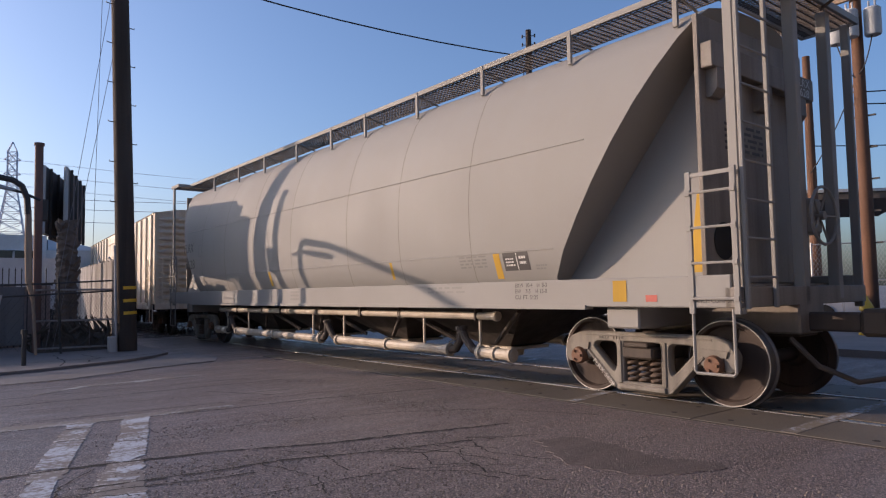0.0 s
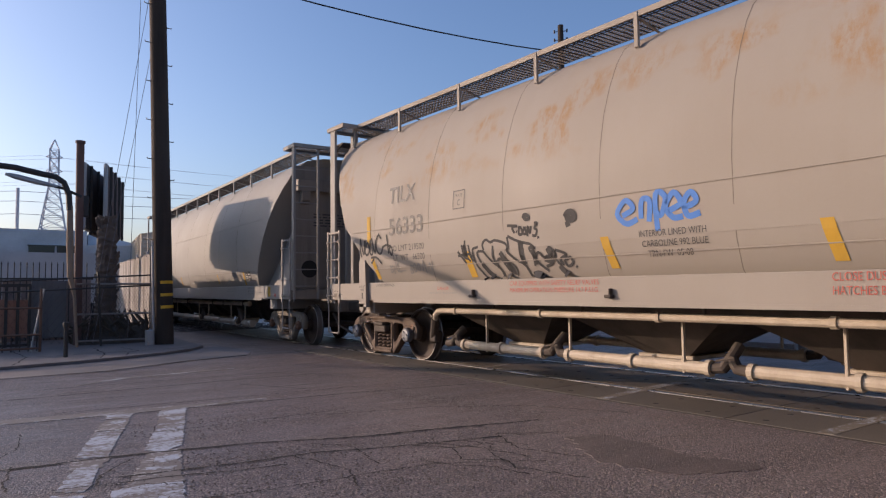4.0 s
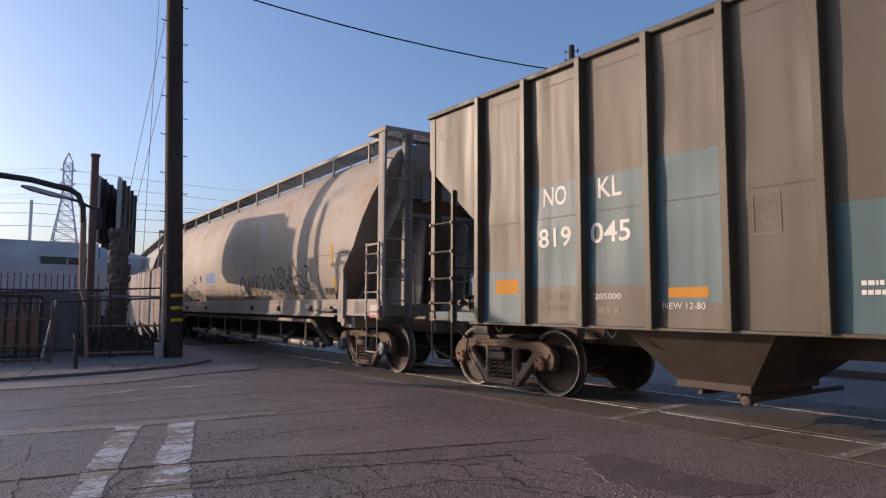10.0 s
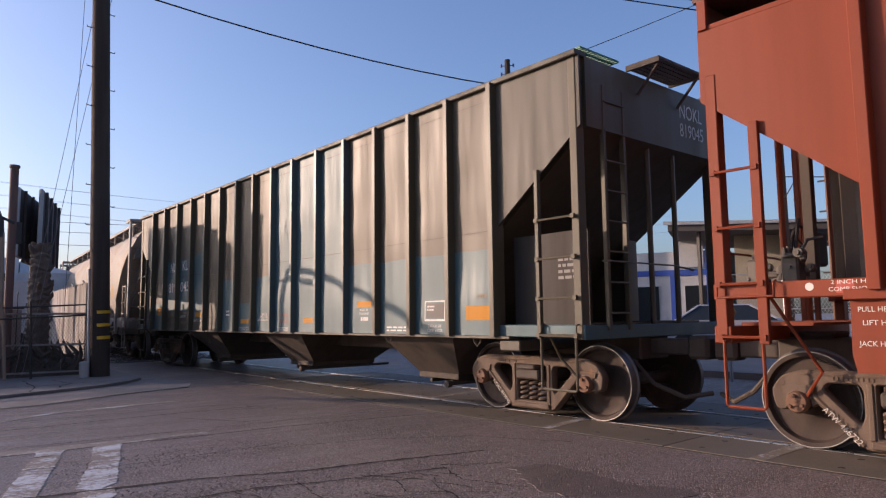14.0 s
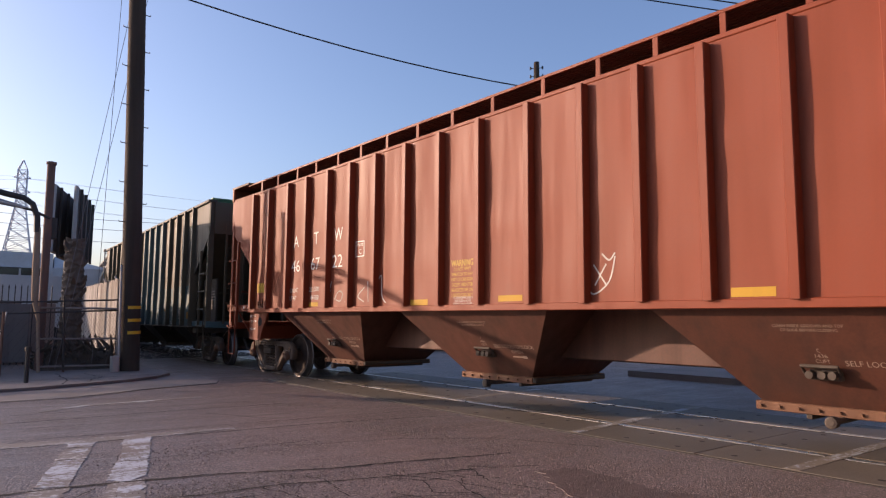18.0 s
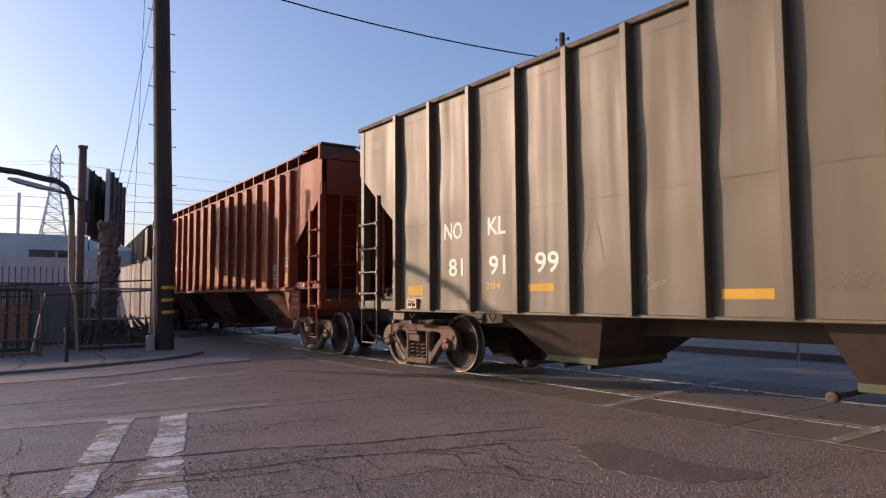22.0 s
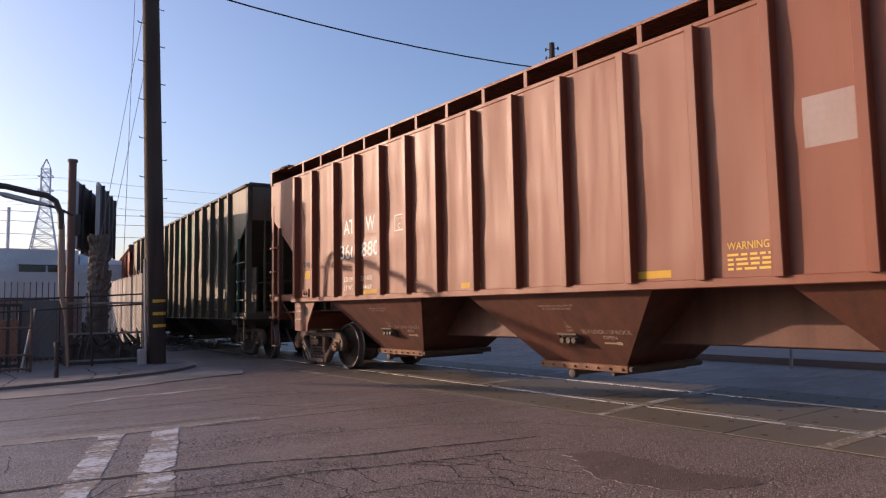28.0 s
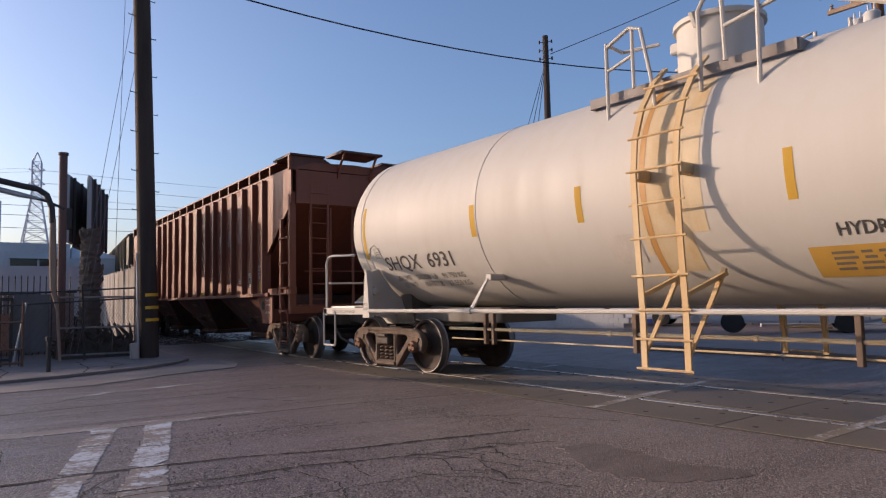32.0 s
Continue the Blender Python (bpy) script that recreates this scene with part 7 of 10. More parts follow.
on_body(hopper_t, on_t, U_T, [
    ("stencil", M_STEN_BLACK, "text", ("TILX", 0.88, 2.72, 0.28, 0.80, True)), ("stencil", M_STEN_BLACK, "text", ("56333", 0.90, 2.18, 0.28, 1.02, True)),
    ("stencil", M_STEN_BLACK, "frame", (2.72, 3.0, 2.44, 2.72, 0.015)), ("stencil", M_STEN_BLACK, "text", ("PLATE", 2.78, 2.62, 0.045, 0.16)), ("stencil", M_STEN_BLACK, "text", ("C", 2.82, 2.49, 0.09, 0.08)),
    ("stencil", M_STEN_BLACK, "text", ("LD LMT 219500", 0.95, 1.90, 0.10, 0.98)), ("stencil", M_STEN_BLACK, "text", ("LT  WT   66500", 1.0, 1.74, 0.10, 0.93)),
    ("reflector", M_STRIPE, "rect", (0.17, 0.29, 2.02, 2.56)), ("reflector", M_STRIPE, "rect", (0.36, 0.47, 1.44, 1.80, -0.1)), ("reflector", M_STRIPE, "rect", (3.0, 3.14, 1.42, 1.80, -0.08)), ("reflector", M_STRIPE, "rect", (5.60, 5.72, 1.47, 1.84, -0.1)), ("reflector", M_STRIPE, "rect", (8.04, 8.16, 1.46, 1.84, -0.08)), ("reflector", M_STRIPE, "rect", (10.52, 10.64, 1.46, 1.82, -0.1)), ("reflector", M_STRIPE, "rect", (13.02, 13.14, 1.46, 1.82, -0.1)), ("reflector", M_STRIPE, "rect", (15.42, 15.54, 2.06, 2.50)), ("reflector", M_STRIPE, "rect", (15.5, 15.62, 1.6, 1.85)),
    ("stencil", M_STEN_BLACK, "text", ("INTERIOR LINED WITH", 6.05, 1.80, 0.07, 0.82)), ("stencil", M_STEN_BLACK, "text", ("CARBOLINE 992 BLUE", 6.08, 1.69, 0.07, 0.80)), ("stencil", M_STEN_BLACK, "text", ("TRN-FW  05-08", 6.14, 1.58, 0.07, 0.55)),
    ("stencil", M_STEN_RED, "text", ("DANGER", 2.21, 1.24, 0.05, 0.29)), ("stencil", M_STEN_GREY, "text", ("DO NOT OPEN HATCHES OR DISCONNECT", 1.98, 1.18, 0.03, 0.73)), ("stencil", M_STEN_RED, "text", ("CAR EQUIPPED WITH SAFETY RELIEF VALVES", 3.88, 1.29, 0.06, 1.55)), ("stencil", M_STEN_RED, "text", ("MAXIMUM OPERATION PRESSURE 14.7 P.S.I.G.", 3.88, 1.20, 0.06, 1.55)),
    ("stencil", M_STEN_RED, "text", ("CLOSE DUST CAPS AND", 8.02, 1.29, 0.075, 0.9)), ("stencil", M_STEN_RED, "text", ("HATCHES BEFORE MOVING", 8.02, 1.17, 0.075, 1.0)), ("stencil", M_STEN_BLACK, "text", ("2 INCH HF COMP SHOES", 0.35, 1.31, 0.045, 0.62)),
    ("stencil", M_STEN_GREY, "bars", (13.9, 14.5, 1.55, 1.70, 2)), ("stencil", M_STEN_GREY, "bars", (10.7, 11.0, 1.20, 1.30, 2)), ("stencil", M_STEN_GREY, "bars", (15.0, 15.6, 3.55, 3.7, 3)), ("data_panel", M_STEN_BLACK, "rect", (13.25, 13.65, 1.5, 1.72)),
    ("graffiti", M_SPRAY, "lines", (0.021, [(-0.07, 2.19), (-0.1, 1.97), (-0.06, 1.85)], [(-0.07, 2.17), (0.02, 1.89), (0.08, 2.15), (0.05, 1.96)], [(0.13, 2.15), (0.07, 1.93), (0.14, 1.88), (0.22, 1.96), (0.18, 2.1), (0.12, 2.02)], [(0.28, 2.15), (0.24, 1.92), (0.32, 1.89), (0.37, 2.04)], [(0.32, 2.17), (0.42, 1.9), (0.45, 2.12)], [(0.58, 2.23), (0.47, 2.11), (0.5, 1.92), (0.62, 1.89), (0.69, 2.01)])),
    ("graffiti", M_SPRAY, "lines", (0.021, [(0.57, 2.21), (0.65, 2.14)], [(0.82, 2.2), (0.85, 2.07), (0.86, 1.87)], [(0.69, 1.99), (0.82, 2.02), (1.0, 1.96)], [(0.94, 2.02), (0.9, 1.93), (0.96, 1.84), (1.01, 1.94)], [(0.26, 1.82), (0.45, 1.82), (0.61, 1.71)], [(0.36, 1.8), (0.26, 1.72)])),
    ("graffiti", M_STEN_GREY, "lines", (0.011, [(0.87, 1.67), (0.85, 1.55), (0.93, 1.58), (0.88, 1.62), (0.94, 1.66)], [(0.97, 1.66), (0.96, 1.52)], [(1.04, 1.72), (1.06, 1.56)], [(0.98, 1.6), (1.05, 1.61)], [(1.15, 1.73), (1.09, 1.66), (1.13, 1.61), (1.08, 1.56), (1.18, 1.55)], [(1.05, 1.56), (1.32, 1.57)])),
    ("graffiti", M_STEN_GREY, "lines", (0.011, [(1.47, 1.65), (1.45, 1.52), (1.52, 1.54), (1.48, 1.6), (1.53, 1.64), (1.47, 1.65)], [(1.61, 1.68), (1.55, 1.61), (1.59, 1.54), (1.64, 1.59), (1.61, 1.68)], [(1.71, 1.68), (1.67, 1.59), (1.72, 1.55), (1.74, 1.64), (1.71, 1.68)], [(1.81, 1.55), (1.86, 1.72), (1.9, 1.51)], [(1.82, 1.62), (1.92, 1.63)], [(1.97, 1.57), (2.03, 1.67), (2.06, 1.55), (2.11, 1.69)])),
    ("graffiti", M_SPRAY, "lines", (0.019, [(2.79, 1.81), (2.87, 1.73), (2.96, 1.62)], [(2.89, 1.9), (2.93, 1.74), (3.0, 1.69)], [(2.98, 1.96), (2.95, 1.8), (3.06, 1.65)], [(3.05, 1.89), (3.08, 1.73), (3.12, 1.65)], [(2.79, 1.74), (3.02, 1.76), (3.12, 1.72)], [(3.27, 1.85), (3.16, 1.83), (3.14, 1.79), (3.17, 1.61), (3.29, 1.47), (3.38, 1.38)], [(3.39, 1.78), (3.25, 1.78), (3.26, 1.68), (3.38, 1.51), (3.55, 1.4)], [(3.39, 1.8), (3.37, 1.88), (3.45, 1.94), (3.55, 1.9), (3.65, 1.92), (3.86, 1.86), (3.88, 1.76)], [(3.37, 1.79), (3.52, 1.64), (3.69, 1.51), (3.72, 1.38)], [(3.59, 1.85), (3.57, 1.68), (3.64, 1.54)])),
    ("graffiti", M_SPRAY, "lines", (0.019, [(3.66, 1.54), (3.63, 1.62), (3.73, 1.66), (3.85, 1.51), (4.0, 1.44)], [(3.9, 1.95), (3.91, 1.81), (3.87, 1.76), (4.04, 1.63), (4.17, 1.57), (4.26, 1.41)], [(3.91, 1.96), (4.11, 1.88), (4.33, 1.83)], [(4.12, 1.88), (4.13, 1.73), (4.17, 1.56)], [(4.33, 1.83), (4.41, 1.77), (4.31, 1.78), (4.38, 1.65), (4.36, 1.54)], [(4.3, 1.45), (4.42, 1.46), (4.52, 1.39), (4.33, 1.42)], [(4.59, 1.47), (4.53, 1.51), (4.43, 1.59), (4.41, 1.67), (4.48, 1.71), (4.56, 1.64), (4.63, 1.66), (4.68, 1.57), (4.56, 1.53)])),
    ("graffiti", M_SPRAY, "lines", (0.018, [(4.74, 1.74), (4.77, 1.59), (4.83, 1.54)], [(4.77, 1.73), (4.94, 1.67), (4.83, 1.61), (4.87, 1.54)], [(4.95, 1.65), (4.9, 1.58), (4.94, 1.52), (5.02, 1.56), (5.0, 1.63), (4.93, 1.6)], [(5.06, 1.52), (5.08, 1.5)], [(4.63, 1.76), (4.69, 1.65), (4.66, 1.77), (4.75, 1.69), (4.69, 1.57)])),
    ("graffiti", M_SPRAY, "lines", (0.038, [(2.95, 1.9), (2.99, 1.71)], [(3.31, 1.61), (3.43, 1.48), (3.54, 1.41)], [(3.73, 1.75), (3.81, 1.64), (3.95, 1.54), (3.97, 1.46)], [(3.85, 1.6), (3.93, 1.48)], [(3.82, 1.41), (3.89, 1.43)], [(4.17, 1.88), (4.15, 1.7), (4.18, 1.57)], [(4.36, 1.76), (4.39, 1.65), (4.38, 1.56)], [(4.33, 1.44), (4.47, 1.42)], [(4.56, 1.63), (4.67, 1.59)], [(4.64, 1.76), (4.68, 1.67)], [(4.79, 1.53), (4.87, 1.45), (4.94, 1.42)])),
    ("graffiti", M_SPRAY, "lines", (0.019, [(3.92, 2.1), (4.12, 2.08), (4.02, 2.07), (4.06, 1.99)], [(4.09, 2.01), (4.11, 2.0)], [(4.16, 2.08), (4.14, 1.97), (4.21, 1.98), (4.18, 2.07)], [(4.26, 2.06), (4.22, 1.98), (4.28, 1.97), (4.26, 2.06)], [(4.3, 1.93), (4.32, 2.06), (4.35, 1.97), (4.38, 2.06)], [(4.44, 2.09), (4.49, 2.09), (4.44, 2.03), (4.48, 2.0), (4.45, 1.93), (4.39, 1.94)], [(4.49, 1.92), (4.5, 1.89)], [(4.23, 2.18), (4.25, 2.22), (4.32, 2.21), (4.34, 2.16), (4.28, 2.15), (4.24, 2.19), (4.31, 2.18)])),
    ("graffiti", M_SPRAY, "lines", (0.040, [(4.98, 2.12), (5.02, 2.17), (5.1, 2.17), (5.13, 2.1), (5.06, 2.08), (5.01, 2.12), (5.08, 2.13)], [(5.01, 2.07), (5.03, 2.0)])),
    ("graffiti", M_SPRAY_BLUE, "lines", (0.032, [(5.85, 2.05), (6.0, 2.12), (5.9, 2.22), (5.78, 2.08), (5.9, 1.96), (6.05, 2.0)], [(6.1, 2.0), (6.12, 2.2), (6.22, 2.18), (6.2, 1.96)], [(6.3, 1.85), (6.3, 2.25), (6.42, 2.2), (6.36, 2.02), (6.3, 2.05)], [(6.45, 2.05), (6.6, 2.12), (6.52, 2.24), (6.42, 2.1), (6.5, 1.98), (6.62, 1.98)], [(6.62, 2.06), (6.78, 2.12), (6.72, 2.22), (6.64, 2.12), (6.68, 1.98), (6.82, 2.0)])),
    ("graffiti", M_SPRAY, "lines", (0.023, [(12.02, 2.2), (12.16, 2.06), (12.24, 1.79)], [(12.01, 1.93), (12.1, 1.58), (12.3, 1.48), (12.39, 1.55), (12.34, 1.78), (12.37, 2.0), (12.33, 2.09), (12.56, 2.15), (12.59, 2.02), (12.5, 1.9), (12.37, 2.04)])),
    ("graffiti", M_SPRAY, "lines", (0.023, [(12.3, 1.61), (12.49, 1.65), (12.7, 1.68), (12.52, 1.77), (12.47, 1.73), (12.65, 1.85), (12.74, 1.93), (12.71, 2.14), (12.8, 1.95), (12.88, 1.71)], [(12.88, 1.69), (12.97, 1.87), (13.02, 1.73), (13.14, 2.18), (13.1, 2.02), (13.19, 1.82), (13.24, 1.72)])),
    ("graffiti", M_SPRAY, "lines", (0.023, [(13.22, 1.92), (13.31, 2.25), (13.29, 2.29), (13.41, 2.16), (13.58, 2.01), (13.59, 1.95), (13.24, 1.86), (13.22, 1.9)], [(12.99, 1.65), (13.15, 1.67)], [(13.0, 1.6), (13.16, 1.61)])),
    ("graffiti", M_SPRAY, "lines", (0.017, [(13.37, 1.81), (13.63, 1.92), (13.82, 1.89), (13.94, 1.79), (14.03, 1.66), (13.93, 1.55), (13.67, 1.52), (13.47, 1.54), (13.36, 1.65), (13.38, 1.81), (13.53, 1.84), (13.86, 1.66), (14.09, 1.62), (14.27, 1.66), (14.25, 1.74), (14.18, 1.72)])),
    ("graffiti", M_SPRAY, "lines", (0.022, [(13.92, 2.07), (13.92, 2.03), (13.94, 1.9)], [(14.0, 2.11), (14.11, 2.12), (14.26, 2.08), (14.28, 2.04), (14.15, 1.99), (14.08, 1.89), (14.06, 1.76), (14.12, 1.74)])),
    ("graffiti", M_SPRAY, "lines", (0.024, [(9.56, 2.02), (9.38, 1.9), (9.34, 1.68), (9.53, 1.58), (9.72, 1.7), (9.69, 1.92), (9.53, 2.02), (9.47, 1.8)], [(9.76, 1.95), (9.84, 1.62), (10.03, 1.6), (10.12, 1.95), (10.15, 1.62)], [(10.31, 2.0), (10.24, 1.6), (10.43, 1.8), (10.62, 1.98), (10.43, 1.8), (10.65, 1.56)])),
    ("graffiti", M_SPRAY, "lines", (0.024, [(10.65, 1.62), (10.77, 1.95), (10.96, 1.98), (10.93, 1.82), (10.74, 1.78), (10.99, 1.55), (11.11, 1.6)], [(11.16, 1.62), (11.14, 1.66)], [(11.42, 2.0), (11.24, 1.9), (11.36, 1.78), (11.24, 1.68), (11.42, 1.56), (11.61, 1.66)], [(11.58, 1.98), (11.67, 1.7), (11.86, 1.58), (11.98, 1.75), (11.86, 2.0), (11.79, 1.82)], [(9.30, 1.66), (9.41, 1.5), (9.84, 1.46), (10.46, 1.5)])),
    ("graffiti", M_SPRAY, "tag", (14.97, 15.47, 1.48, 1.64, 6, 0.007, 45)),
    ("stencil", M_STEN_BLACK, "text", ("EXW 10-5  H  3-8", 14.05, 1.63, 0.055, 0.67)), ("stencil", M_STEN_BLACK, "text", ("EW    7-5  H 15-1", 14.11, 1.545, 0.055, 0.65)), ("stencil", M_STEN_BLACK, "text", ("CU FT 5660", 14.15, 1.46, 0.055, 0.43)),
    ("stencil", M_STEN_BLACK, "text", ("2 INCH HF COMP SHOES", 15.14, 1.25, 0.035, 0.60)), ("stencil", M_STEN_GREY, "text", ("EMPTY LOAD", 15.01, 1.165, 0.05, 0.46)), ("stencil", M_STEN_GREY, "text", ("ABD SENSOR", 15.01, 1.08, 0.05, 0.46)),
    ("sticker", M_STEN_WHITE, "rect", (13.97, 14.21, 1.20, 1.295)), ("stencil", M_STEN_GREY, "bars", (14.0, 14.18, 1.235, 1.255, 1)), ("graffiti", M_STEN_RED, "tag", (12.62, 12.92, 1.17, 1.28, 4, 0.006, 46)),
    ("placard", M_STEN_RED, "rect", (17.06, 17.42, 1.04, 1.28)), ("sticker", M_WHITE_CAR, "rect", (17.07, 17.37, 1.085, 1.275)),
])


bm = bmesh.new()
tube(bm, [(15.15 - U_T, -1.56, 1.15), (15.68 - U_T, -1.56, 1.155)], 0.035, 12)
tube(bm, [(14.93 - U_T, -1.56, 1.15), (15.15 - U_T, -1.56, 1.15)], 0.014, 8)
for x, r in ((15.17, 0.045), (15.66, 0.045), (14.93, 0.03), (14.85, 0.03), (14.77, 0.024)):
    tube(bm, [(x - U_T - 0.02, -1.56, 1.15), (x - U_T + 0.02, -1.56, 1.15)], r, 10)
tube(bm, [(14.68 - U_T, -1.56, 1.15), (14.93 - U_T, -1.56, 1.15)], 0.012, 6)
part("load_sensor", bm, M_VALVE, hopper_t, "grey brake cylinder with push rod")
for u in (12.32, 14.32, 15.38, 10.3, 5.6, 3.1):
    bm = bmesh.new()
    box(bm, u - U_T - 0.05, u - U_T + 0.05, -1.57, -1.49, 1.13, 1.17, 0.008)
    box(bm, u - U_T + 0.01, u - U_T + 0.03, -1.56, -1.50, 1.15, 1.24, 0.005)
    part("latch", bm, M_UNDER, hopper_t)


end_marks(hopper_t, 9.266, [("TILX", 3.66, 0.13, 0.36), ("56333", 3.47, 0.13, 0.46)], (0.55, 1.0, 3.12, 3.38, 4, "b"), 0.52)
marks(hopper_t, [("stencil", M_STEN_BLACK, "text", ("OPEN", -1.28 - U_T, 1.215, 0.035, 0.12)), ("stencil", M_STEN_BLACK, "rect", (-1.14 - U_T, -1.02 - U_T, 1.225, 1.235)), ("stencil", M_STEN_BLACK, "text", ("BLOWDOWN VALVE", -1.28 - U_T, 1.155, 0.035, 0.36))], -1.50)
for x in (-8.05, 8.05):
    bm = bmesh.new()
    prism(bm, [(x - 0.04, 1.0), (x + 0.12, 1.0), (x + 0.11, 0.90), (x + 0.04, 0.84), (x - 0.03, 0.90)], -1.56, -1.50)
    part("lifting_lug", bm, M_CREAM_RUST, hopper_t)
    bm = bmesh.new()
    box(bm, x + (0.065 if x < 0 else -0.095), x + (0.095 if x < 0 else -0.065), -1.5655, -1.563, 1.09, 1.20)
    part("arrow_mark", bm, M_STEN_BLACK, hopper_t)
bm = bmesh.new()
box(bm, 16.40 - U_T, 16.93 - U_T, -1.50, -1.10, 1.10, 1.34, 0.012)
part("tool_box", bm, M_CREAM, hopper_t, "plain cream steel box on the sill")
bm = bmesh.new()
lathe(bm, [(0.10, 1.10), (0.13, 1.14), (0.13, 1.24), (0.09, 1.31), (0.03, 1.33)], 16, "z", (16.05 - U_T, -1.34, 0))
lathe(bm, [(0.15, 1.18), (0.15, 1.20)], 16, "z", (16.05 - U_T, -1.34, 0))
part("retainer_valve", bm, M_VALVE, hopper_t, "round grey valve on the sill", smooth=True)


# ---- tank car ----
def tank_car():
    c = thing("tank_car", "white tank car with rust-stained centre ladder and platform", "tank car", group="freight train")
    R, zc, e = 1.42, 2.53, 6.62
    k, ends = 24, [(0.05, -0.44), (0.35, -0.43), (0.7, -0.385), (1.0, -0.30), (1.22, -0.18), (1.36, -0.05), (R, 0.10)]
    bm = bmesh.new()
    prof = [(r, -e + h) for r, h in ends] + [(R, -e + 0.4), (R, -3.6), (R, -0.95), (R, 0.95), (R, 3.6), (R, e - 0.4)] + [(r, e - h) for r, h in reversed(ends)]
    lathe(bm, prof, 64, "x", (0, 0, zc))
    part("tank", bm, M_WHITE_CAR, c, smooth=True)
    for x in (-6.3, -3.1, 3.1, 6.3):
        bm = bmesh.new()
        tube(bm, [(x, (R + 0.001) * math.sin(a), zc + (R + 0.001) * math.cos(a)) for a in (2 * math.pi * i / 48 for i in range(49))], 0.009, 5)
        part("weld_seam", bm, M_WHITE_CAR, c)

    def where(x, z):
        return x, -math.sqrt(max(0.01, (R + 0.0045) ** 2 - (z - zc) ** 2)), z

    items = [
        ("rust_stain", M_ORANGE_STAIN, "rect", (98.985, 99.06, 1.36, 3.68)), ("rust_stain", M_YELLOW_STAIN, "rect", (99.065, 99.52, 1.5, 3.68)), ("rust_stain", M_YELLOW_STAIN, "rect", (98.90, 98.98, 1.7, 3.6)), ("rust_stain", M_YELLOW_STAIN, "rect", (99.525, 99.72, 1.9, 3.6)),
        ("stencil", M_STEN_BLACK, "text", ("SHQX  6931", 93.56, 1.765, 0.225, 1.86, True)), ("stencil", M_STEN_BLACK, "text", ("LD LMT    202300 LB    91 750 KG", 93.66, 1.585, 0.08, 1.86)), ("stencil", M_STEN_BLACK, "text", ("LT WT      60700 LB    27 550 KG", 93.74, 1.465, 0.08, 1.80)),
        ("reflector", M_STRIPE, "rect", (93.02, 93.11, 1.98, 2.9)), ("reflector", M_STRIPE, "rect", (96.03, 96.14, 2.14, 2.60)), ("reflector", M_STRIPE, "rect", (98.04, 98.14, 2.14, 2.58)), ("reflector", M_STRIPE, "rect", (100.57, 100.66, 2.10, 2.58)),
        ("stencil", M_STEN_BLACK, "text", ("HYDROGEN PEROXIDE", 100.91, 1.745, 0.115, 1.65, True)),
        ("placard", M_PLACARD, "rect", (100.615, 101.8, 1.38, 1.66)), ("stencil", M_SEAM, "bars", (100.80, 101.66, 1.44, 1.61, 4)),
        ("stencil", M_STEN_GREY, "frame", (93.32, 93.5, 1.98, 2.16, 0.01)), ("stencil", M_STEN_GREY, "bars", (93.35, 93.47, 2.0, 2.1, 3)), ("paint_patch", M_TANK_PATCH, "rect", (98.4, 98.85, 1.62, 1.95)),
    ]
    on_body(c, where, U_S, items)
    # head frame, sills, jacking brackets
    for s in (-1, 1):
        bm = bmesh.new()
        a, b = sorted((s * 7.62, s * 5.2))
        box(bm, a, b, -0.32, 0.32, 0.78, 1.12, 0.02)
        a, b = sorted((s * 7.62, s * 7.48))
        box(bm, a, b, -1.5, 1.5, 0.98, 1.12, 0.01)
        for y in (-1.5, 1.42):
            a, b = sorted((s * 7.62, s * 5.9))
            box(bm, a, b, y, y + 0.08, 1.0, 1.12, 0.008)
        part("stub_sill", bm, M_WHITE_CAR, c)
        bm = bmesh.new()
        a, b = sorted((s * 7.5, s * 6.6))
        grating(bm, a, b, -1.4, 1.4, 1.12, 0.1)
        part("end_platform", bm, M_GALV, c)
        for y in (-1, 1):
            bm = bmesh.new()
            x = s * 6.0
            ys = sorted((y * 1.42, y * 1.52))
            prism(bm, [(x - 0.11, 0.95), (x + 0.11, 0.95), (x + 0.075, 1.47), (x + 0.02, 1.78), (x - 0.02, 1.78), (x - 0.05, 1.47)], *ys)
            # web behind the post, out to the tank, with a round lug
            prism(bm, [(y * 1.45, 0.98), (y * 1.46, 1.74), (y * 1.25, 1.80), (y * 0.98, 1.45), (y * 0.7, 1.22), (y * 0.7, 1.0)], x - 0.025, x + 0.025, "x")
            lathe(bm, [(0.075, x + 0.02), (0.075, x + 0.10), (0.03, x + 0.11)], 14, "x", (0, y * 1.36, 1.42))
            part("jack_pad", bm, M_WHITE_CAR, c)
            bm = bmesh.new()
            arch = [(x - 0.12, 1.80), (x - 0.13, 2.05), (x - 0.06, 2.18), (x + 0.07, 2.22), (x + 0.18, 2.14), (x + 0.25, 1.98), (x + 0.42, 1.62)]
            tube(bm, [(a, y * (math.sqrt(R * R - (b - zc) ** 2) + 0.004), b) for a, b in arch], 0.011, 6)
            part("saddle_weld", bm, M_WHITE_CAR, c)
        bm = bmesh.new()
        stencil(bm, "JACK", s * 6.0 - 0.08, 1.16, 0.05, flat_side(-1.525), 0.16)
        stencil(bm, "HERE", s * 6.0 - 0.08, 1.08, 0.05, flat_side(-1.525), 0.16)
        if s < 0:
            stencil(bm, "2 INCH HF COMP SHOES", -7.25, 1.03, 0.05, flat_side(-1.505), 0.85)
        part("stencil", bm, M_STEN_BLACK, c)
        bm = bmesh.new()
        x = s * 7.55
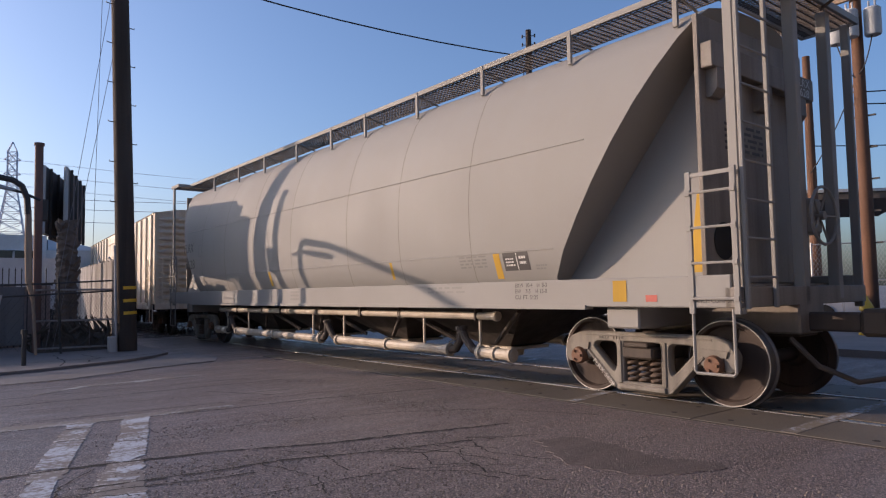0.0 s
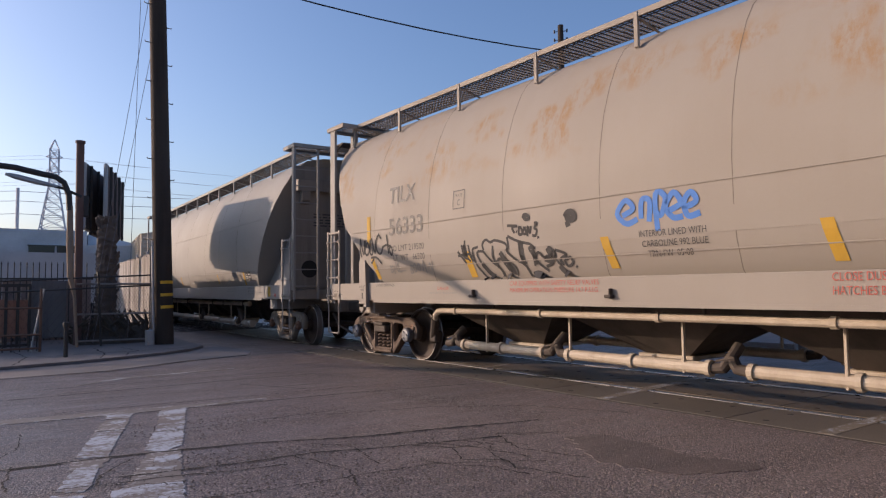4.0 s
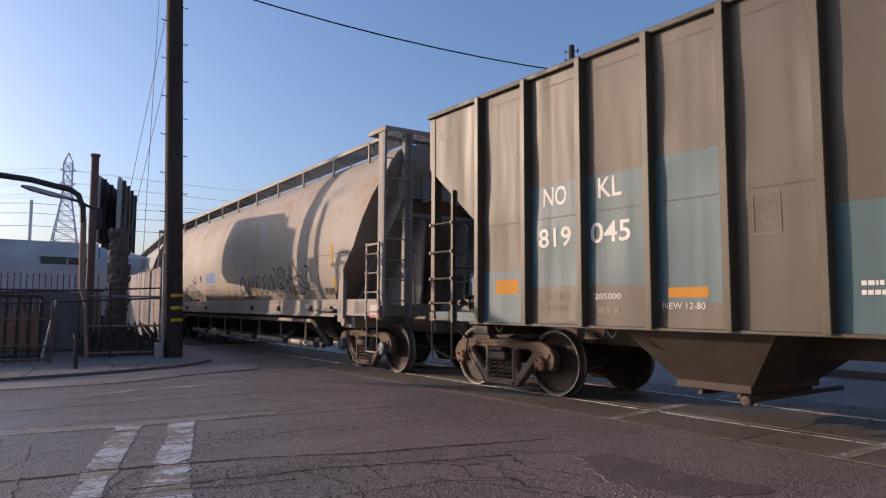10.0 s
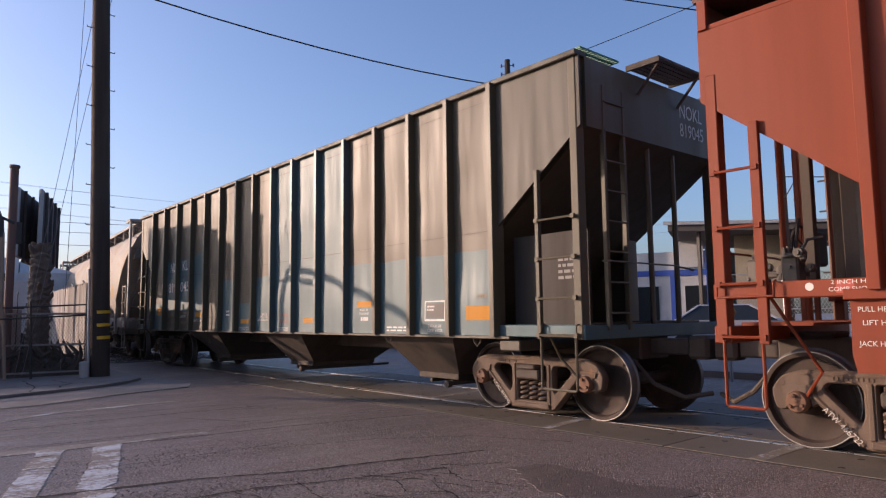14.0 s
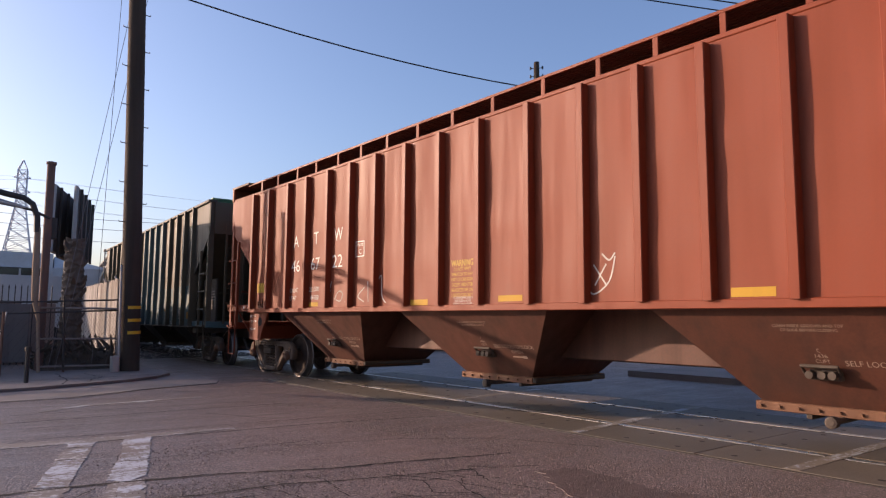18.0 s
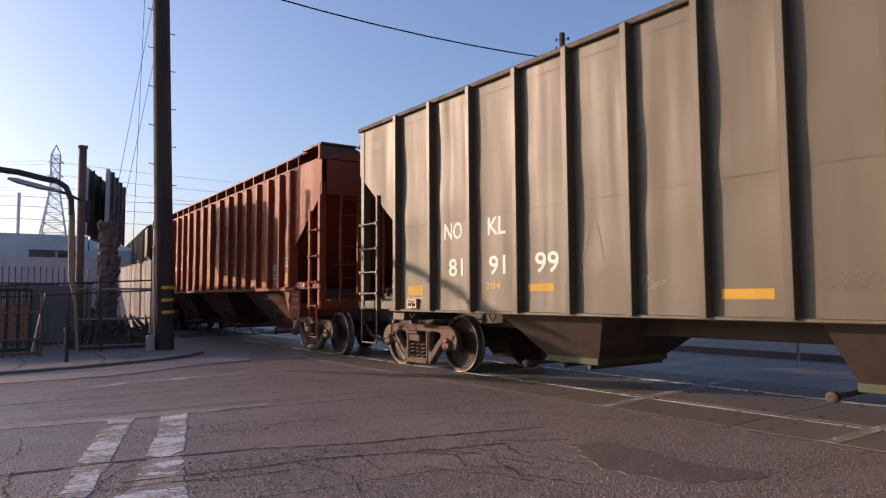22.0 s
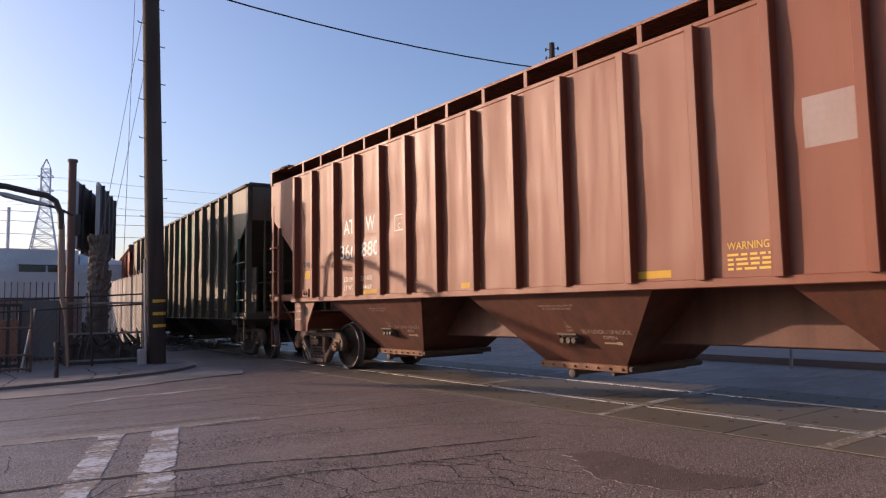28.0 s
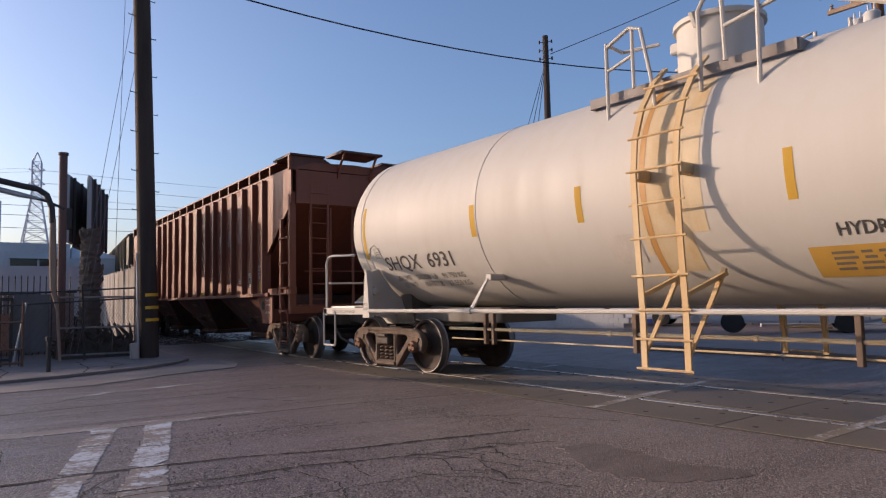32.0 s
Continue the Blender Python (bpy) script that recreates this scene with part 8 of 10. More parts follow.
        tube(bm, [(x, -1.46, 1.1), (x, -1.46, 2.0), (x - s * 0.08, -1.46, 2.09), (x - s * 0.2, -1.44, 2.12), (x - s * 0.8, -1.3, 2.10)], 0.024, 8)
        tube(bm, [(x, 1.46, 1.1), (x, 1.46, 2.0), (x - s * 0.08, 1.46, 2.09), (x - s * 0.2, 1.44, 2.12), (x - s * 0.8, 1.3, 2.10)], 0.024, 8)
        tube(bm, [(x + s * 0.02, -1.4, 1.6), (x + s * 0.02, 1.4, 1.6)], 0.02, 8)
        part("end_handrail", bm, M_WHITE_CAR, c)
        bm = bmesh.new()
        stirrup(bm, min(x - 0.05, x - s * 0.4), max(x + 0.05, x - s * 0.4), -1.5, 0.42, 1.05, 0.02)
        part("step", bm, M_WHITE_CAR, c)
        bm = bmesh.new()
        stirrup(bm, min(x - 0.05, x - s * 0.4), max(x + 0.05, x - s * 0.4), 1.5, 0.42, 1.05, 0.02)
        part("step", bm, M_WHITE_CAR, c)
        coupler(c, s * 7.5, s)
        truck(c, s * 6.07)
        bm = bmesh.new()
        x = s * 6.07
        hull8(bm, [(x - 0.28, -0.62, 0.84), (x + 0.28, -0.62, 0.84), (x + 0.28, 0.62, 0.84), (x - 0.28, 0.62, 0.84)], [(x - 0.42, -0.8, 1.35), (x + 0.42, -0.8, 1.35), (x + 0.42, 0.8, 1.35), (x - 0.42, 0.8, 1.35)])
        box(bm, min(x, x - s * 2.6), max(x, x - s * 2.6), -0.62, 0.62, 0.86, 1.10, 0.02)
        part("body_bolster", bm, M_TANK_GRIME, c)
    # side handrails
    for y in (-1, 1):
        bm = bmesh.new()
        tube(bm, [(-5.9, y * 1.53, 1.07), (5.9, y * 1.53, 1.07)], 0.030, 8)
        part("side_handrail", bm, M_WHITE_CAR, c)
        for x in (-2.95, 2.95):
            bm = bmesh.new()
            hull8(bm, [(x - 0.26, y * 1.49, 1.05), (x - 0.18, y * 1.49, 1.05), (x - 0.18, y * 1.52, 1.05), (x - 0.26, y * 1.52, 1.05)], [(x - 0.07, y * 1.27, 1.55), (x - 0.03, y * 1.27, 1.55), (x - 0.03, y * 1.30, 1.55), (x - 0.07, y * 1.30, 1.55)])
            tube(bm, [(x - 0.28, y * 1.53, 1.07), (x - 0.16, y * 1.53, 1.07)], 0.045, 8)
            box(bm, x - 0.10, x + 0.02, min(y * 1.0, y * 1.30), max(y * 1.0, y * 1.30), 1.50, 1.59, 0.008)
            part("rail_bracket", bm, M_WHITE_CAR, c)
    bm = bmesh.new()
    for z, y, r in ((0.77, -0.75, 0.024), (0.605, -0.7, 0.012)):
        tube(bm, [(-4.6, y, z), (4.6, y, z)], r, 8)
    for x in (-3.12, -1.3, 0.6, 2.4):
        tube(bm, [(x - 0.03, -0.75, 0.77), (x + 0.03, -0.75, 0.77)], 0.036, 8)
    part("brake_pipe", bm, M_YELLOW_STAIN, c, "stained cream brake pipes")
    for x in (-3.68, -3.5, -0.9, 1.6, 3.0):
        bm = bmesh.new()
        box(bm, x - 0.03, x + 0.03, -0.79, -0.72, 0.54, 1.05, 0.006)
        part("pipe_hanger", bm, M_TRUCK, c)
    # centre ladders, platform, dome
    for y in (-1, 1):
        bm = bmesh.new()
        for x in (-0.21, 0.31):
            pts = [(x, y * 1.55, 0.45), (x, y * 1.55, 1.05), (x, y * 1.60, 1.9)] + [(x, y * 1.62 * math.cos(a), zc + 1.62 * math.sin(a)) for a in (0.0, 0.25, 0.5, 0.75, 0.95)]
            for p, q in zip(pts, pts[1:]):
                p, q = Vector(p), Vector(q)
                o = Vector((0.035, 0, 0))
                w = Vector((0, y * 0.012, 0.012))
                hull8(bm, [p - o - w, p + o - w, p + o + w, p - o + w], [q - o - w, q + o - w, q + o + w, q - o + w])
        zz = [0.47, 0.78, 1.09, 1.45, 1.85, 2.22, 2.58, 2.95, 3.28, 3.58]
        for z in zz:
            yy = 1.56 if z < 1.3 else (1.59 if z < 2.5 else math.sqrt(max(0.2, 1.62 ** 2 - (z - zc) ** 2)))
            tube(bm, [(-0.29, y * (yy + 0.02), z), (0.39, y * (yy + 0.02), z)], 0.014, 6)
        for x in (-0.21, 0.31):
            hull8(bm, [(x - 0.02, y * 1.53, 0.62), (x + 0.03, y * 1.53, 0.62), (x + 0.03, y * 1.55, 0.62), (x - 0.02, y * 1.55, 0.62)], [(x + 0.12, y * 1.02, 1.50), (x + 0.17, y * 1.02, 1.50), (x + 0.17, y * 1.05, 1.52), (x + 0.12, y * 1.05, 1.52)])
            hull8(bm, [(x - 0.02, y * 1.53, 1.22), (x + 0.02, y * 1.53, 1.22), (x + 0.02, y * 1.55, 1.26), (x - 0.02, y * 1.55, 1.26)], [(x + 0.14, y * 1.02, 1.44), (x + 0.18, y * 1.02, 1.44), (x + 0.18, y * 1.05, 1.48), (x + 0.14, y * 1.05, 1.48)])
            box(bm, x - 0.03, x + 0.08, min(y * 1.38, y * 1.62), max(y * 1.38, y * 1.62), 2.48, 2.60, 0.02)
        part("centre_ladder", bm, M_LADDER, c, "rust-stained ladder over the tank side")
    bm = bmesh.new()
    for y0, y1 in ((-1.0, -0.55), (0.55, 1.0)):
        grating(bm, -1.26, 1.31, y0, y1, 3.66, 0.09)
        box(bm, -1.26, 1.31, y0 - 0.02, y0 + 0.01, 3.61, 3.73)
        box(bm, -1.26, 1.31, y1 - 0.01, y1 + 0.02, 3.61, 3.73)
    for x in (-1.26, 1.31):
        box(bm, x - 0.015, x + 0.015, -1.0, 1.0, 3.61, 3.73)
    part("platform", bm, M_PIPE_DULL, c, "grey grid platform")
    for y in (-1, 1):
        bm = bmesh.new()
        tube(bm, [(-0.90, y * 1.12, 3.32), (-0.90, y * 1.12, 4.30), (-1.0, y * 1.0, 4.38), (-1.05, y * 0.6, 4.38), (-0.6, y * 0.45, 4.38)], 0.024, 8)
        tube(bm, [(-0.90, y * 1.12, 4.28), (-0.55, y * 1.12, 4.42), (-0.40, y * 1.12, 4.36), (-0.28, y * 1.12, 3.75), (-0.24, y * 1.12, 3.40)], 0.024, 8)
        tube(bm, [(-0.90, y * 1.12, 3.98), (-0.52, y * 1.12, 4.08)], 0.02, 8)
        tube(bm, [(-0.52, y * 1.12, 3.68), (-0.52, y * 1.12, 4.40)], 0.022, 8)
        part("platform_rail", bm, M_WHITE_CAR, c)
        bm = bmesh.new()
        tube(bm, [(0.34, y * 1.12, 3.42), (0.34, y * 1.12, 4.30), (0.44, y * 1.10, 4.48), (0.60, y * 1.10, 4.50), (0.62, y * 1.10, 3.68)], 0.026, 8)
        tube(bm, [(0.62, y * 1.10, 4.05), (1.25, y * 1.10, 4.16), (2.2, y * 1.02, 3.74)], 0.024, 8)
        tube(bm, [(1.0, y * 1.16, 3.28), (1.0, y * 1.12, 4.55)], 0.026, 8)
        part("platform_rail", bm, M_WHITE_CAR, c)
    bm = bmesh.new()
    lathe(bm, [(0.50, 3.86), (0.50, 4.50), (0.54, 4.51), (0.54, 4.57), (0.3, 4.64), (0.05, 4.66)], 36, "z", (-0.05, 0, 0))
    box(bm, -0.72, -0.52, -0.06, 0.06, 4.36, 4.50, 0.02)
    tube(bm, [(-0.05, -0.50, 4.42), (-0.05, -0.58, 4.58)], 0.05, 8)
    part("dome", bm, M_WHITE_CAR, c, "white valve housing with lid", smooth=True)
    return c


tank_s = tank_car()


# ---- box cars at the head ----
def box_car(label):
    """A boxcar: flat sides with posts and a sliding door, corrugated ends, ladders at the corners."""
    c = thing("box_car", label, "boxcar", group="freight train")
    H, top, sill = 8.35, 3.98, 1.02
    bm = bmesh.new()
    box(bm, -H, H, -1.46, 1.46, sill, top, 0.03)
    part("body", bm, M_WHITE_RUST, c)
    bm = bmesh.new()
    prism(bm, [(-1.50, top - 0.02), (1.50, top - 0.02), (0.8, top + 0.10), (0, top + 0.14), (-0.8, top + 0.10)], -H - 0.03, H + 0.03, "x")
    part("roof", bm, M_WHITE_RUST, c)
    bm = bmesh.new()
    box(bm, -0.03, 0.03, -0.06, 0.0, sill + 0.05, top - 0.06, 0.008)
    post = as_mesh("side_post", bm, M_WHITE_RUST)
    for k in range(18):
        x = -H + 0.35 + k * (2 * H - 0.7) / 17
        if abs(x) > 1.6:
            for s in (0, 180):
                link("side_post", post, c, pose(x, -1.46 if s == 0 else 1.46, 0, 0, 0, s))
    for y in (-1.54, 1.48):
        bm = bmesh.new()
        box(bm, -1.5, 1.5, y, y + 0.06, sill + 0.04, top - 0.08, 0.008)
        door = part("sliding_door", bm, M_WHITE_RUST, c, "wide ribbed sliding door")
        for k in range(5):
            bm = bmesh.new()
            z = sill + 0.35 + 0.55 * k
            box(bm, -1.44, 1.44, y - 0.03, y + 0.09, z - 0.05, z + 0.05, 0.01)
            part("door_rib", bm, M_WHITE_RUST, door)
        bm = bmesh.new()
        box(bm, -H + 0.2, H - 0.2, y - 0.01, y + 0.07, sill - 0.16, sill + 0.03, 0.01)
        part("side_sill", bm, M_WHITE_RUST, c)
    bm = bmesh.new()
    tube(bm, [(0, -1.38, 0), (0, -1.2, 0), (0, 1.2, 0), (0, 1.38, 0)], [0.015, 0.075, 0.075, 0.015], 10)
    rib = as_mesh("end_corrugation", bm, M_WHITE_RUST, True)
    for s in (-1, 1):
        for k in range(13):
            link("end_corrugation", rib, c, pose(s * (H + 0.005), 0, sill + 0.22 + 0.21 * k))
        xe = s * H
        a, b = sorted((xe - s * 0.08, xe - s * 0.55))
        bm = bmesh.new()
        for x in (a, b):
            box(bm, x - 0.025, x + 0.025, -1.58, -1.545, 0.98, 2.45, 0.004)
        ladder = part("side_ladder", bm, M_WHITE_RUST, c)
        rung_parts(ladder, a, b, -1.585, [1.15, 1.5, 1.85, 2.2], M_WHITE_RUST)
        bm = bmesh.new()
        y0 = -s * 1.0
        for y in (y0 - 0.24, y0 + 0.24):
            box(bm, xe + s * 0.10 - 0.012, xe + s * 0.10 + 0.012, y - 0.022, y + 0.022, 1.05, 2.5, 0.004)
        for k in range(5):
            tube(bm, [(xe + s * 0.12, y0 - 0.24, 1.2 + 0.3 * k), (xe + s * 0.12, y0 + 0.24, 1.2 + 0.3 * k)], 0.013, 6)
        part("end_ladder", bm, M_WHITE_RUST, c)
        bm = bmesh.new()
        stirrup(bm, a, b, -1.50, 0.45, 1.0)
        part("stirrup_step", bm, M_WHITE_RUST, c)
        bm = bmesh.new()
        p, q = sorted((xe, xe + s * 0.14))
        box(bm, p, q, -1.45, 1.45, 0.86, 1.06, 0.01)
        part("end_sill", bm, M_WHITE_RUST, c)
        coupler(c, s * (H + 0.05), s)
        truck(c, s * 6.6)
    bm = bmesh.new()
    box(bm, -H, H, -0.32, 0.32, 0.72, 1.03, 0.02)
    part("centre_sill", bm, M_UNDER, c)
    hand_wheel(c, H + 0.16, 0.45, 3.0, M_WHITE_RUST, 0.28, 1)
    return c


first_cars = [box_car("white rust-streaked boxcar with corrugated ends") for k in range(2)]
CARS = [(first_cars[1], -49.6, 6.6), (first_cars[0], -30.7, 6.6), (hopper_f, U_F, 7.27), (hopper_t, U_T, 8.05), (hopper_n, U_N, 7.03), (hopper_a, U_A, 7.08), (hopper_m, U_M, 7.03), (hopper_b, U_B, 7.08), (tank_s, U_S, 6.07)]

# ---- ground, crossing, track ----
TRACK_Y, BEND_X, BEND_R = 7.704, -12.0, 200.0


def track_y(x):
    return TRACK_Y + max(0.0, BEND_X - x) ** 2 / (2 * BEND_R)


def setting(name, bm, material, label, category):
    return tagged(part(name, bm, material), label, category, kind="structure")


bm = bmesh.new()
box(bm, -900, 900, -900, 900, -0.40, -0.012)
ground = setting("ground", bm, M_ASPHALT, "worn grey-brown asphalt street surface", "road")
bm = bmesh.new()
kerb = [(-13.2, -30), (-13.3, 0.4), (-13.6, 1.9), (-13.85, 2.57), (-14.3, 3.6), (-14.85, 4.3), (-15.5, 4.75), (-19.5, 5.0), (-60, 5.2), (-60, -30)]
prism(bm, kerb, -0.1, 0.045, "z")
sidewalk = setting("pavement", bm, M_WALK, "cracked grey concrete sidewalk corner", "sidewalk")
bm = bmesh.new()
gutter = [(-12.1, -30), (-12.0, 0.6), (-12.05, 2.2), (-12.75, 3.6), (-13.1, 4.9), (-14.0, 5.3), (-15.5, 5.2)] + kerb[6::-1]
prism(bm, gutter, -0.1, -0.004, "z")
setting("gutter", bm, M_WALK, "worn concrete gutter apron along the corner", "gutter")
bm = bmesh.new()
for s in (-1, 1):
    pts = [(x, track_y(x) + s * 0.755) for x in [12, 4, -4, -12] + list(range(-14, -70, -2))]
    for (xa, ya), (xb, yb) in zip(pts, pts[1:]):
        hull8(bm, [(xa, ya - 0.036, -0.06), (xa, ya + 0.036, -0.06), (xa, ya + 0.036, 0.0), (xa, ya - 0.036, 0.0)], [(xb, yb - 0.036, -0.06), (xb, yb + 0.036, -0.06), (xb, yb + 0.036, 0.0), (xb, yb - 0.036, 0.0)])
tagged(part("rail", bm, M_RAIL), "pair of polished steel rails set in the street", "rail", kind="structure")
bm = bmesh.new()
prism(bm, [(x, track_y(x) - 1.9) for x in (-22.0, -28, -36, -70)] + [(x, track_y(x) + 1.9) for x in (-70, -36, -28, -22.0)], -0.05, -0.02, "z")
setting("track_bed", bm, M_BALLAST, "dark oily ballast under the track", "ballast")

# ---- crossing panels ----
def panel_mesh(x1, y0, y1, rows):
    bm = bmesh.new()
    box(bm, 0.006, x1 - 0.006, y0, y1, -0.10, -0.002, 0.006)
    for y in rows:
        for k in range(4):
            x = 0.3 + k * (x1 - 0.6) / 3
            lathe(bm, [(0.032, -0.004), (0.032, -0.0005)], 8, "z", (x, y, 0), [1])
    me = as_mesh("crossing_panel", bm, M_PANEL)
    me.materials.append(M_CRACK)
    return me


crossing = thing("crossing_deck", "brown-grey concrete railway crossing panels with bolts", "railway crossing", kind="structure")
P_NEAR, P_MID, P_FAR = panel_mesh(2.44, 6.03, 6.865, (6.22, 6.68)), panel_mesh(2.44, 7.065, 8.345, (7.22, 7.70, 8.18)), panel_mesh(2.44, 8.545, 9.35, (8.72, 9.15))
for k in range(9):
    for me in (P_NEAR, P_MID, P_FAR):
        link("crossing_panel", me, crossing, pose(-13.4 + 2.44 * k, 0.0, 0))
# flat dark strips on the ground; the grooves' shade is only colour
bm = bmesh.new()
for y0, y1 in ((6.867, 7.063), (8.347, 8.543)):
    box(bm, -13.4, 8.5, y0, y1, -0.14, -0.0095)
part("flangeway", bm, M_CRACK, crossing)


bm = bmesh.new()
for y in (5.985, 9.352):
    box(bm, -13.4, 8.5, y, y + 0.043, -0.10, -0.0065)
part("edge_strip", bm, M_TAR, crossing, "dark tar joint along the panels")


# ---- road markings, cracks, patches ----
def strip(bm, pts, w, z0=-0.02, z1=-0.007, rng=None):
    """A flat strip along points; rng makes its width uneven."""
    vs = []
    for i, (x, y) in enumerate(pts):
        a, b = pts[max(i - 1, 0)], pts[min(i + 1, len(pts) - 1)]
        d = Vector((b[0] - a[0], b[1] - a[1])).normalized()
        h = w / 2 * (rng.uniform(0.35, 1.5) if rng else 1)
        vs.append((bm.verts.new((x - d.y * h, y + d.x * h, z1)), bm.verts.new((x + d.y * h, y - d.x * h, z1))))
    for a, b in zip(vs, vs[1:]):
        bm.faces.new((a[0], a[1], b[1], b[0]))


def jagged(pts, rng, step=0.12, amp=0.03):
    out = []
    for a, b in zip(pts, pts[1:]):
        n = max(2, int(math.dist(a, b) / step))
        out += [(a[0] + (b[0] - a[0]) * i / n + rng.uniform(-amp, amp), a[1] + (b[1] - a[1]) * i / n + rng.uniform(-amp, amp)) for i in range(n)]
    return out + [pts[-1]]


def marking(name, polys, material, label):
    bm = bmesh.new()
    for p in polys:
        prism(bm, p, -0.02, -0.007, "z")
    return tagged(part(name, bm, material), label, "road marking", kind="structure")


def worn_bar(pieces, label, seed):
    """A road marking that has broken up into ragged pieces."""
    rng = random.Random(seed)
    bm = bmesh.new()
    for p in pieces:
        prism(bm, jagged(p + p[:1], rng, 0.035, 0.011)[:-1], -0.02, -0.0075, "z")
    tagged(part("road_marking", bm, M_LINE), label, "road marking", kind="structure")


worn_bar([[(-7.70, 1.39), (-7.76, 1.44), (-7.69, 1.66), (-7.44, 1.56), (-7.48, 1.35)], [(-5.89, 0.86), (-6.84, 1.15), (-6.82, 1.38), (-5.79, 1.07)], [(-7.3, 1.31), (-7.34, 1.50), (-7.2, 1.46), (-7.18, 1.36)],
          [(-4.98, 0.61), (-5.56, 0.82), (-5.55, 0.97), (-5.0, 0.82), (-4.87, 0.77)], [(-4.9, 0.58), (-4.8, 0.76), (-4.3, 0.62), (-4.3, 0.44)]], "broken white crosswalk bar on cracked asphalt", 3)
worn_bar([[(-7.4, 1.82), (-7.72, 1.94), (-7.67, 2.18), (-7.3, 2.07)], [(-5.83, 1.34), (-6.89, 1.71), (-6.92, 1.96), (-5.85, 1.64), (-5.7, 1.46)], [(-7.2, 1.84), (-7.18, 2.03), (-7.0, 1.98), (-7.0, 1.86)],
          [(-5.19, 1.21), (-5.26, 1.24), (-5.18, 1.42), (-5.1, 1.39)], [(-4.78, 0.9), (-4.8, 1.12), (-4.72, 1.34), (-4.3, 1.22), (-4.3, 0.84)], [(-5.37, 1.30), (-5.54, 1.35), (-5.53, 1.52), (-5.31, 1.47)]], "broken white crosswalk bar on cracked asphalt", 4)
for label, pieces in (("thin worn remains of a white crosswalk bar", [[(-6.9, 1.16), (-7.45, 1.33), (-7.42, 1.55), (-6.85, 1.40)], [(-5.80, 0.83), (-5.5, 0.76), (-5.48, 0.98), (-5.75, 1.06)]]),
                      ("thin worn remains of a white crosswalk bar", [[(-6.85, 1.70), (-7.4, 1.84), (-7.32, 2.07), (-6.9, 1.95)], [(-5.75, 1.33), (-4.75, 1.0), (-4.72, 1.33), (-5.72, 1.58)]])):
    bm = bmesh.new()
    rng = random.Random(len(pieces[0]) + int(pieces[0][0][0] * -100))
    for p in pieces:
        prism(bm, jagged(p + p[:1], rng, 0.05, 0.02)[:-1], -0.02, -0.0085, "z")
    tagged(part("road_marking", bm, M_LINE_FAINT), label, "road marking", kind="structure")
marking("road_marking", [[(-8.15, -3.0), (-7.80, -3.0), (-7.84, 0.43), (-7.70, 1.43), (-7.64, 2.2), (-7.66, 3.1), (-7.74, 3.12), (-7.84, 2.26), (-7.94, 1.47), (-8.14, 0.45)]], M_LINE_WORN, "faded white stop line on asphalt")
marking("road_marking", [[(-10.50, 1.5), (-11.0, 2.19), (-11.08, 3.92), (-10.92, 3.83), (-10.82, 2.2), (-10.42, 1.52)]], M_LINE_WORN, "faded white lane line on asphalt")
for xa, xb, y0, y1 in ((-5.15, -5.55, 6.05, 9.3), (-2.74, -2.68, 6.05, 9.3), (-8.35, -8.7, 6.95, 9.3)):
    bm = bmesh.new()
    prism(bm, [(xa - 0.07, y0), (xa + 0.07, y0), (xb + 0.07, y1), (xb - 0.07, y1)], -0.008, 0.0005, "z")
    tagged(part("road_marking", bm, M_SKY_TINT_LINE), "worn white line painted over crossing panels", "road marking", kind="structure")
rng = random.Random(17)
bm = bmesh.new()
for pts, w in ((((-5.17, 0.37), (-5.47, 0.37), (-5.9, 0.45)), 0.016), (((-5.04, 0.62), (-4.98, 0.84), (-4.7, 1.29)), 0.014), (((-4.5, 0.1), (-4.2, 1.6), (-4.05, 2.9), (-3.6, 3.6)), 0.014), (((-9.2, 0.2), (-8.9, 2.2), (-8.3, 4.6)), 0.012), (((-6.3, 3.2), (-6.0, 4.2), (-5.4, 5.1), (-4.4, 5.6)), 0.016),
               (((-5.6, 1.2), (-5.3, 0.95), (-5.0, 0.85)), 0.016), (((-4.9, 2.2), (-4.3, 2.35), (-3.9, 2.2)), 0.014), (((-5.2, 2.5), (-4.9, 2.7), (-4.3, 2.6)), 0.012), (((-4.7, 3.2), (-4.2, 3.5), (-3.6, 3.3), (-3.1, 3.5)), 0.018), (((-4.5, 3.9), (-4.0, 3.7), (-3.5, 3.9)), 0.014), (((-7.2, 0.6), (-6.6, 0.55), (-6.1, 0.3)), 0.012),
               (((-4.62, 3.1), (-4.35, 3.3), (-4.30, 3.7), (-4.05, 3.85)), 0.018), (((-4.35, 3.3), (-4.0, 3.15), (-3.8, 3.4)), 0.016), (((-4.5, 3.55), (-4.25, 3.62), (-4.1, 3.5), (-3.75, 3.6)), 0.016), (((-4.55, 3.95), (-4.35, 4.05), (-4.25, 4.3)), 0.014), (((-4.2, 2.9), (-3.9, 3.0), (-3.7, 3.2), (-3.4, 3.25)), 0.016), (((-13.4, 0.7), (-14.2, 0.9)), 0.02)):
    strip(bm, jagged(pts, rng, 0.045, 0.018), w * 0.8, rng=rng)
tagged(part("road_crack", bm, M_CRACK), "branching dark cracks in the old asphalt", "crack", kind="stuff")
bm = bmesh.new()
